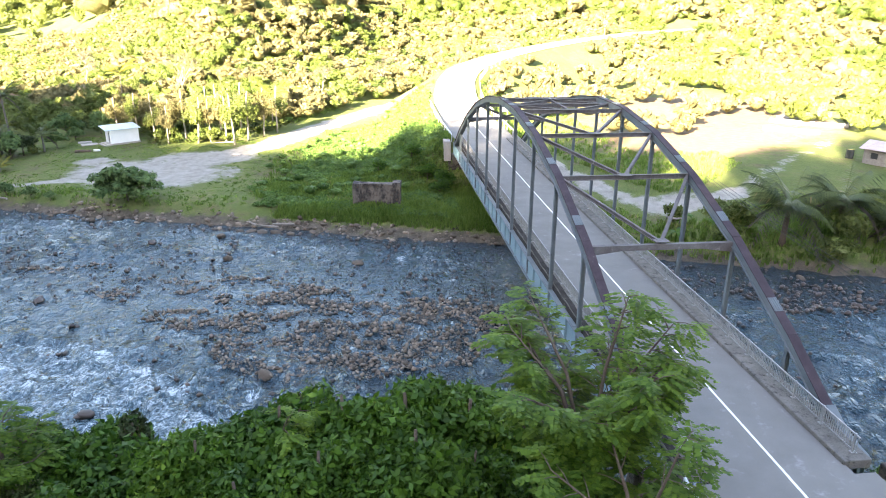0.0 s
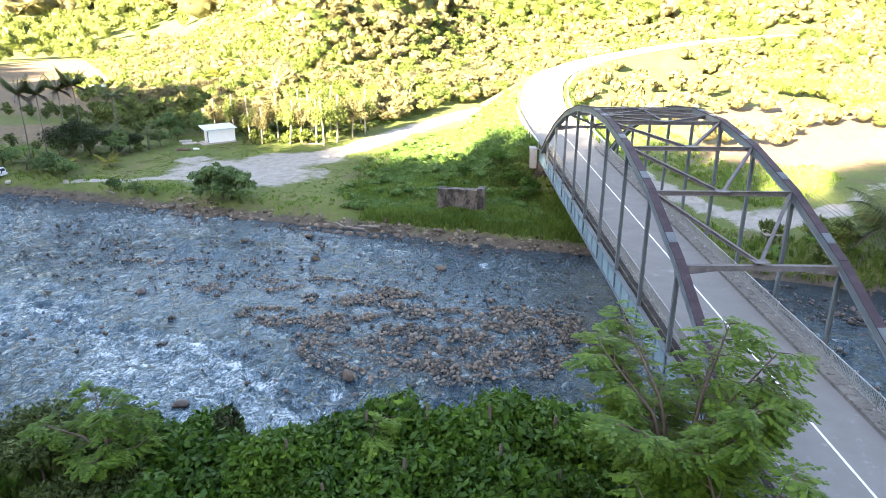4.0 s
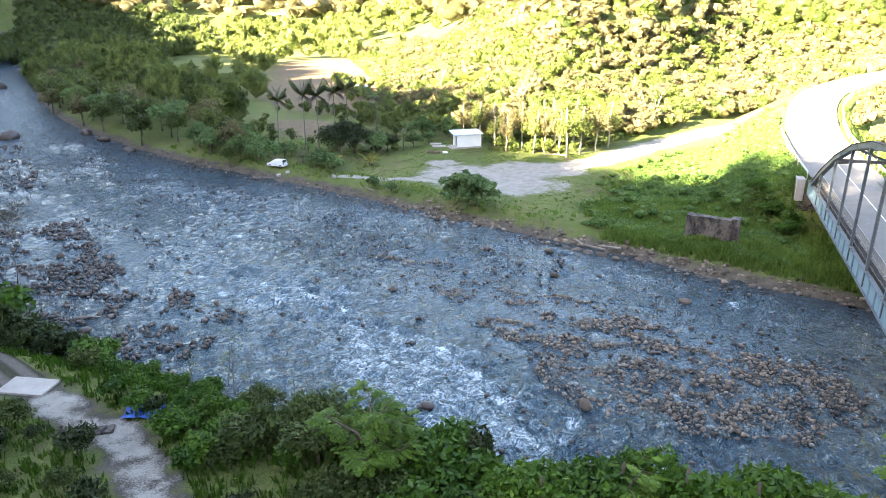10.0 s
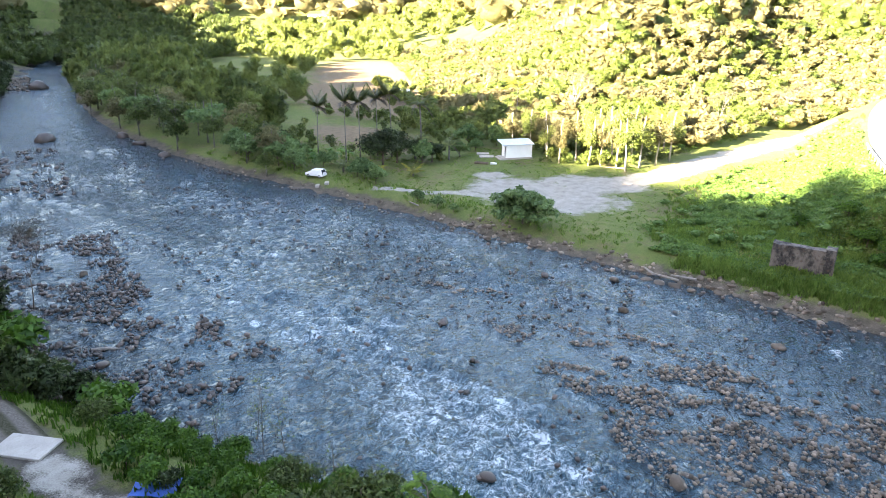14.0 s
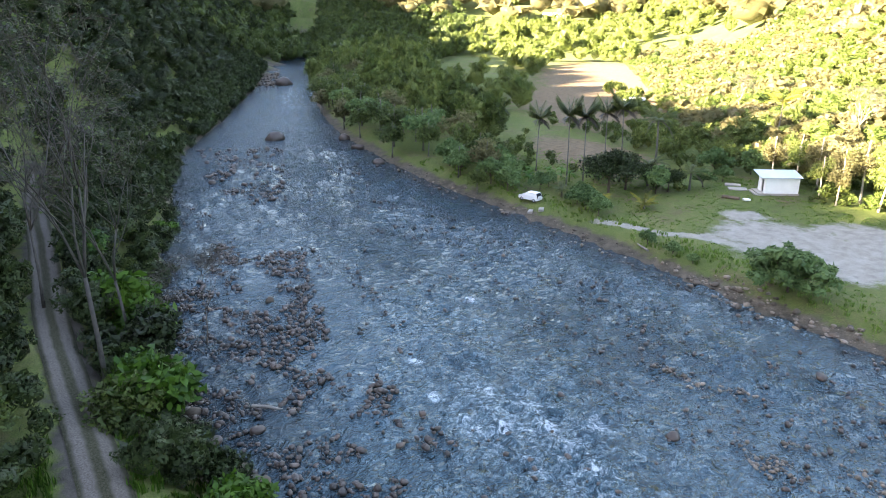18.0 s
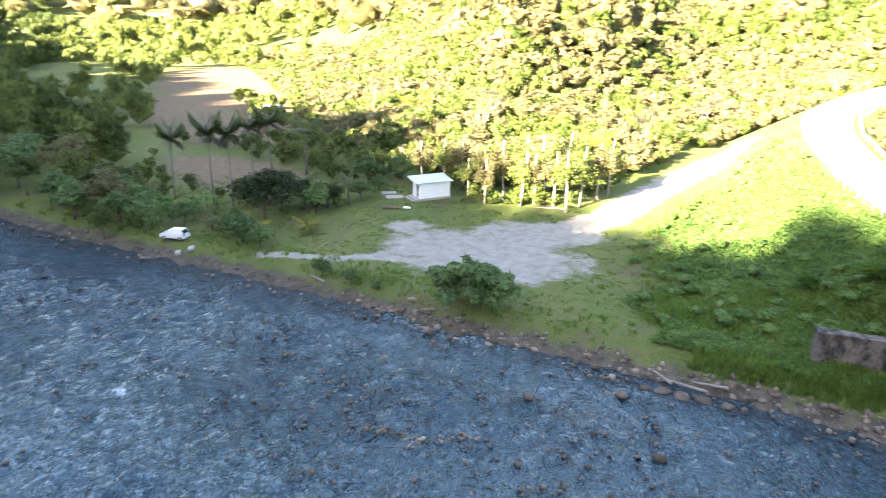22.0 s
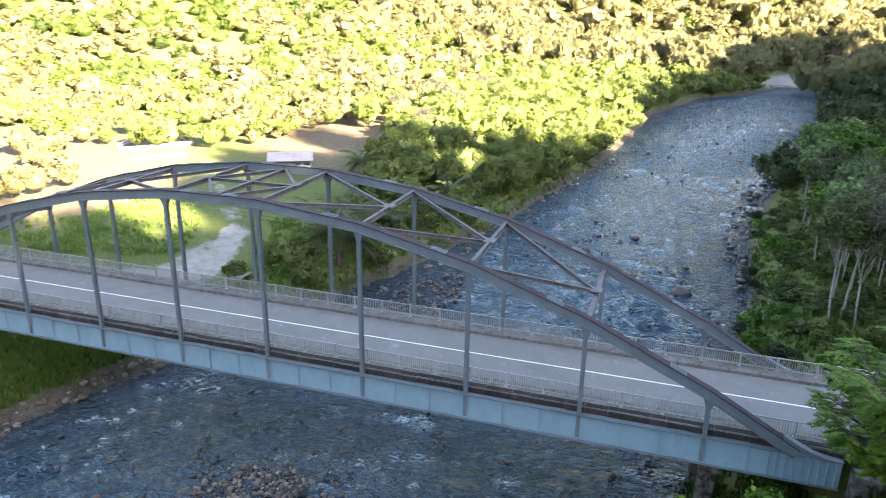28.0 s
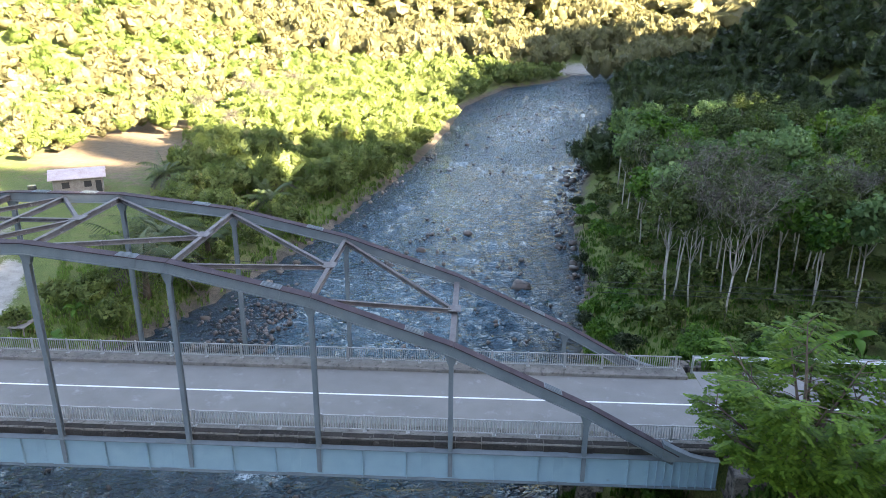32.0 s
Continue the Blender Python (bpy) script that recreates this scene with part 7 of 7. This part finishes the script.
def car(x, y, z, yaw, mat, label):
    """A small hatchback, nose along +x before turning."""
    e = thing("car", (x, y, z), label, "car")
    m = Matrix.Translation((x, y, z)) @ Matrix.Rotation(radians(yaw), 4, 'Z')

    def prism(prof, half, inset=0.0):
        g = Geo()
        n = len(prof)
        vs = [m @ Vector((a, s * (half - inset * (b > 0.95)), b)) for s in (-1, 1) for a, b in prof]
        g.add(vs, [tuple(range(n))[::-1], tuple(range(n, 2 * n))] + [(i, (i + 1) % n, n + (i + 1) % n, n + i) for i in range(n)])
        return g
    part("body", prism([(-1.75, 0.3), (1.7, 0.3), (1.8, 0.5), (1.72, 0.75), (0.95, 0.93), (0.35, 1.42), (-1.35, 1.46), (-1.72, 0.95), (-1.8, 0.6)], 0.78, 0.12), mat, e)
    part("side_window", prism([(0.75, 0.97), (0.28, 1.36), (-1.3, 1.38), (-1.5, 0.99)], 0.795, 0.118), M_GLASS, e, "dark side windows")
    for a0, b0, a1, b1, nm in ((0.93, 0.97, 0.40, 1.40, "windscreen"), (-1.72, 1.0, -1.42, 1.40, "rear_window")):
        s_ = 0.02 if a0 > 0 else -0.02
        g = Geo().add([m @ Vector(p) for p in ((a0 + s_, -0.62, b0), (a0 + s_, 0.62, b0), (a1 + s_, 0.56, b1), (a1 + s_, -0.56, b1), (a0, -0.62, b0), (a0, 0.62, b0), (a1, 0.56, b1), (a1, -0.56, b1))], [(0, 1, 2, 3), (7, 6, 5, 4), (0, 4, 5, 1), (2, 6, 7, 3)])
        part(nm, g, M_GLASS, e)
    for wx_ in (-1.15, 1.15):
        for s in (-1, 1):
            c = m @ Vector((wx_, s * 0.70, 0.29))
            d = m.to_3x3() @ Vector((0, s, 0))
            w = part("wheel", Geo().tube([c - d * 0.1, c + d * 0.09], [0.29, 0.29], 14), M_TYRE, e)
            part("rim", Geo().tube([c + d * 0.08, c + d * 0.105], [0.17, 0.16], 12), M_GALV, w)
    for s in (-1, 1):
        part("headlight", Geo().box(m @ Vector((1.72, s * 0.55, 0.68)), (0.12, 0.3, 0.16), m.to_3x3()), M_GALV, e)
        part("tail_light", Geo().box(m @ Vector((-1.76, s * 0.64, 0.85)), (0.08, 0.18, 0.3), m.to_3x3()), M_RUST, e)
    return e


car(-93.3, 86.6, land1(-93.3, 86.6), 178, M_CAR, "small white hatchback parked on the grass")
# white lorry on the far field
lz = land1(-123.3, 184)
lorry = thing("lorry", (-123.3, 184, lz), "white box lorry parked on the sunlit field", "lorry")
part("box_body", Geo().box((-122.3, 184, lz + 1.75), (4.0, 2.0, 2.1), ch=0.05), M_CAR, lorry)
part("cab", Geo().box((-125.3, 184, lz + 1.25), (1.7, 1.8, 1.7), ch=0.15), M_CAR, lorry)
part("windscreen", Geo().box((-126.17, 184, lz + 1.65), (0.06, 1.5, 0.7)), M_GLASS, lorry)
for wx_ in (-125.2, -121.2):
    for s in (-1, 1):
        part("wheel", Geo().tube([(wx_, 184 + s * 0.8, lz + 0.4), (wx_, 184 + s * 1.0, lz + 0.4)], [0.4, 0.4], 12), M_TYRE, lorry)


def farm_house(x, y, w, d, h, yaw, label, roof_mat, wall_mat, name="farm_house"):
    z = land1(x, y)
    e = thing(name, (x, y, z), label, "house")
    m = Matrix.Translation((x, y, z)) @ Matrix.Rotation(radians(yaw), 4, 'Z')
    r3 = m.to_3x3()
    for c, s in (((0, -d / 2, h / 2), (w, 0.15, h)), ((0, d / 2, h / 2), (w, 0.15, h)), ((-w / 2, 0, h / 2), (0.15, d - 0.3, h)), ((w / 2, 0, h / 2), (0.15, d - 0.3, h))):
        part("wall", Geo().box(m @ Vector(c), s, r3), wall_mat, e)
    for s in (-1, 1):
        pr2 = [(-w / 2 - .6, s * (d / 2 + .6), h - 0.1), (w / 2 + .6, s * (d / 2 + .6), h - 0.1), (w / 2 + .6, 0, h + d * .2), (-w / 2 - .6, 0, h + d * .2)]
        g = Geo().add([m @ Vector(p) for p in pr2] + [m @ Vector((p[0], p[1], p[2] + .09)) for p in pr2], [(3, 2, 1, 0), (4, 5, 6, 7), (0, 1, 5, 4), (1, 2, 6, 5), (2, 3, 7, 6), (3, 0, 4, 7)])
        part("roof", g, roof_mat, e, "weathered metal roof sheet")
    for xx in (-w * .25, w * .2):
        wd = part("window", Geo().box(m @ Vector((xx, -d / 2 - .09, h * .58)), (1.0, .06, .9), r3), M_DARK, e)
        part("frame", Geo().box(m @ Vector((xx, -d / 2 - .11, h * .58 + .5)), (1.2, .08, .08), r3), M_WOODGREY, wd)
    part("door", Geo().box(m @ Vector((w * .42, -d / 2 - .09, h * .38)), (.8, .06, h * .75), r3), M_DARK, e)
    return e


M_TIN = surface("old_tin_roof", (0.36, 0.25, 0.22), (0.6, 0.52, 0.5), 0.8, 12, 0.6, 0.1, 0.1, 0.01)
farm_house(63, 72.5, 6.5, 4.6, 2.4, -62, "small weathered house with a tin roof on the field", M_TIN, M_WOODGREY)
wt = new("water_tank", Geo().tube([(59.6, 77.6, land1(59.6, 77.6)), (59.6, 77.6, land1(59.6, 77.6) + 1.4)], [0.6, 0.6], 14).mesh("water_tank", M_GLASS))
tagged(wt, "dark plastic water tank beside the house", "water tank")
sz = land1(20.3, 54.4)
shed = thing("small_shelter", (20.3, 54.4, sz), "small low grey shelter with a flat roof", "shelter")
part("roof", Geo().box((20.3, 54.4, sz + 1.25), (2.2, 1.5, 0.08)), M_WOODGREY, shed)
for dx in (-0.9, 0.9):
    for dy in (-0.6, 0.6):
        part("post", Geo().box((20.3 + dx, 54.4 + dy, sz + 0.55), (0.09, 0.09, 1.3)), M_WOODGREY, shed)
# low block walls of the fish ponds
for a, b_ in (((66, 112), (78, 104)), ((78, 104), (84, 112)), ((60, 104), (68, 98)), ((70, 116), (82, 120))):
    za = min(land1(*a), land1(*b_))
    pw = new("pond_wall", Geo().beam((a[0], a[1], za + 0.3), (b_[0], b_[1], za + 0.3), 0.3, 1.0).mesh("pond_wall", M_CONC_PALE))
    tagged(pw, "low pale wall of a fish pond in the field", "wall", "pond walls")
# white board at the bend
sg = thing("road_sign", (6.8, 97.5, 0), "white road sign board on two posts", "sign")
part("board", Geo().box((6.8, 97.5, 1.75), (1.3, 0.05, 0.9)), M_WHITE, sg)
for dx in (-0.5, 0.5):
    part("post", Geo().box((6.8 + dx, 97.55, 0.55), (0.07, 0.07, 2.4)), M_GALV, sg)
# distant houses up the valley
for x, y, yaw in ((-330, 470, 20), (-300, 520, 60), (-262, 540, 10)):
    farm_house(x, y, 14, 8, 4, yaw, "distant white house with a pale roof up the valley", M_ROOF, M_WHITE)

# ---------------------------------------------------------------- near bank track
def track_material():
    """Two worn wheel ruts with a darker, weedy middle and ragged edges."""
    m, nt, b = mat_base("rutted_dirt")
    small, mid = noise_tex(nt, 7.0, 5, 0.7), noise_tex(nt, 0.9, 5)
    pale = ramp(nt, small, [(0.32, (0.070, 0.060, 0.050)), (0.68, (0.17, 0.15, 0.13))])
    weedy = ramp(nt, small, [(0.35, (0.016, 0.022, 0.008)), (0.65, (0.075, 0.066, 0.045))])
    u = maths(nt, 'ADD', attr(nt, "across"), maths(nt, 'MULTIPLY', maths(nt, 'SUBTRACT', mid, 0.5), 0.28))
    rut = maths(nt, 'ABSOLUTE', maths(nt, 'SUBTRACT', maths(nt, 'ABSOLUTE', u), 0.52))
    f = ramp(nt, maths(nt, 'ADD', rut, maths(nt, 'MULTIPLY', maths(nt, 'SUBTRACT', small, 0.5), 0.35)), [(0.18, (1, 1, 1)), (0.36, (0, 0, 0))])
    nt.links.new(mix(nt, f, weedy, pale), b.inputs["Base Color"])
    b.inputs["Roughness"].default_value = 0.95
    b.inputs["Specular IOR Level"].default_value = 0.15
    bump(nt, b, small, 0.7, 0.08)
    return m


tk = np.array(NEAR_TRACK[3:], float)
leg = np.concatenate([[0], np.cumsum(np.hypot(*np.diff(tk, axis=0).T))])
at_ = np.linspace(0, leg[-1], 150)
tk = np.stack([np.interp(at_, leg, np.convolve(np.pad(tk[:, c], 1, mode='edge'), (0.2, 0.6, 0.2), 'valid')) for c in (0, 1)], -1)
tk[:, 1] += 0.35 * np.sin(at_ / 7.0)
dr_ = np.gradient(tk, axis=0)
dr_ /= np.linalg.norm(dr_, axis=1)[:, None]
across = np.linspace(-1, 1, 13)
TX = tk[:, :1] - dr_[:, 1:] * across[None] * 1.45
TY = tk[:, 1:] + dr_[:, :1] * across[None] * 1.45
TZ = land(TX, TY) + 0.16 - 0.05 * np.exp(-((np.abs(across) - 0.52) / 0.2) ** 2)[None] - 0.12 * across[None] ** 4
ti = np.arange(TX.size).reshape(TX.shape)
tq = np.stack([ti[:-1, :-1], ti[:-1, 1:], ti[1:, 1:], ti[1:, :-1]], -1).reshape(-1, 4)
me = np_mesh("dirt_track", np.stack([TX, TY, TZ], -1).reshape(-1, 3), tq, track_material(), True)
add_attr(me, "across", np.repeat(across[None], len(tk), 0))
tagged(new("dirt_track", me), "rutted dirt track along the wooded near bank", "track", kind="structure")

slab_spots = [(-64.5, 7.2, 3.6, 2.2, 12, M_CONC_PALE), (-55.8, 4.4, 2.6, 0.9, 33, M_CONC)]
for x, y, w, d, a, m_ in slab_spots:
    ob = new("track_slab", Geo().box((0, 0, 0), (w, d, 0.16), ch=0.03).mesh("track_slab", m_))
    ob.matrix_basis = pose(x, y, land1(x, y) + 0.10, 0, 0, a)
    tagged(ob, "cracked concrete slab on the dirt track", "slab", "track slabs")
M_TARP = surface("blue_tarpaulin", (0.02, 0.07, 0.28), (0.05, 0.16, 0.5), 2, 20, 0.5, 0, 0.4, 0.04)
tx, ty = np.meshgrid(np.linspace(-1.3, 1.3, 16), np.linspace(-0.8, 0.8, 12))
tz = 0.35 * fbm(tx * 1.6 + 9, ty * 1.6) + 0.1
ti = np.arange(tx.size).reshape(tx.shape)
tq = np.stack([ti[:-1, :-1], ti[:-1, 1:], ti[1:, 1:], ti[1:, :-1]], -1).reshape(-1, 4)
tp_ = new("tarpaulin", np_mesh("tarpaulin", np.stack([tx, ty, tz], -1).reshape(-1, 3), tq, M_TARP, True))
tp_.matrix_basis = pose(-54.1, 7.2, land1(-54.1, 7.2) - 0.05, 0, 0, 25)
tagged(tp_, "crumpled blue tarpaulin on the bank", "tarpaulin")
# overhead wires downstream of the bridge
for i, (x0, z0) in enumerate(((10.5, 3.6), (10.9, 3.0), (11.3, 2.4))):
    g = Geo()
    pts = [(x0 + 0.10 * (y + 40), y, z0 - 1.6 * (1 - ((y - 20) / 60) ** 2)) for y in np.linspace(-40, 80, 25)]
    g.tube(pts, [0.018] * 25, 4)
    tagged(new("overhead_wire", g.mesh("overhead_wire", M_DARK)), "thin dark overhead wire across the river", "wire", "overhead wires")
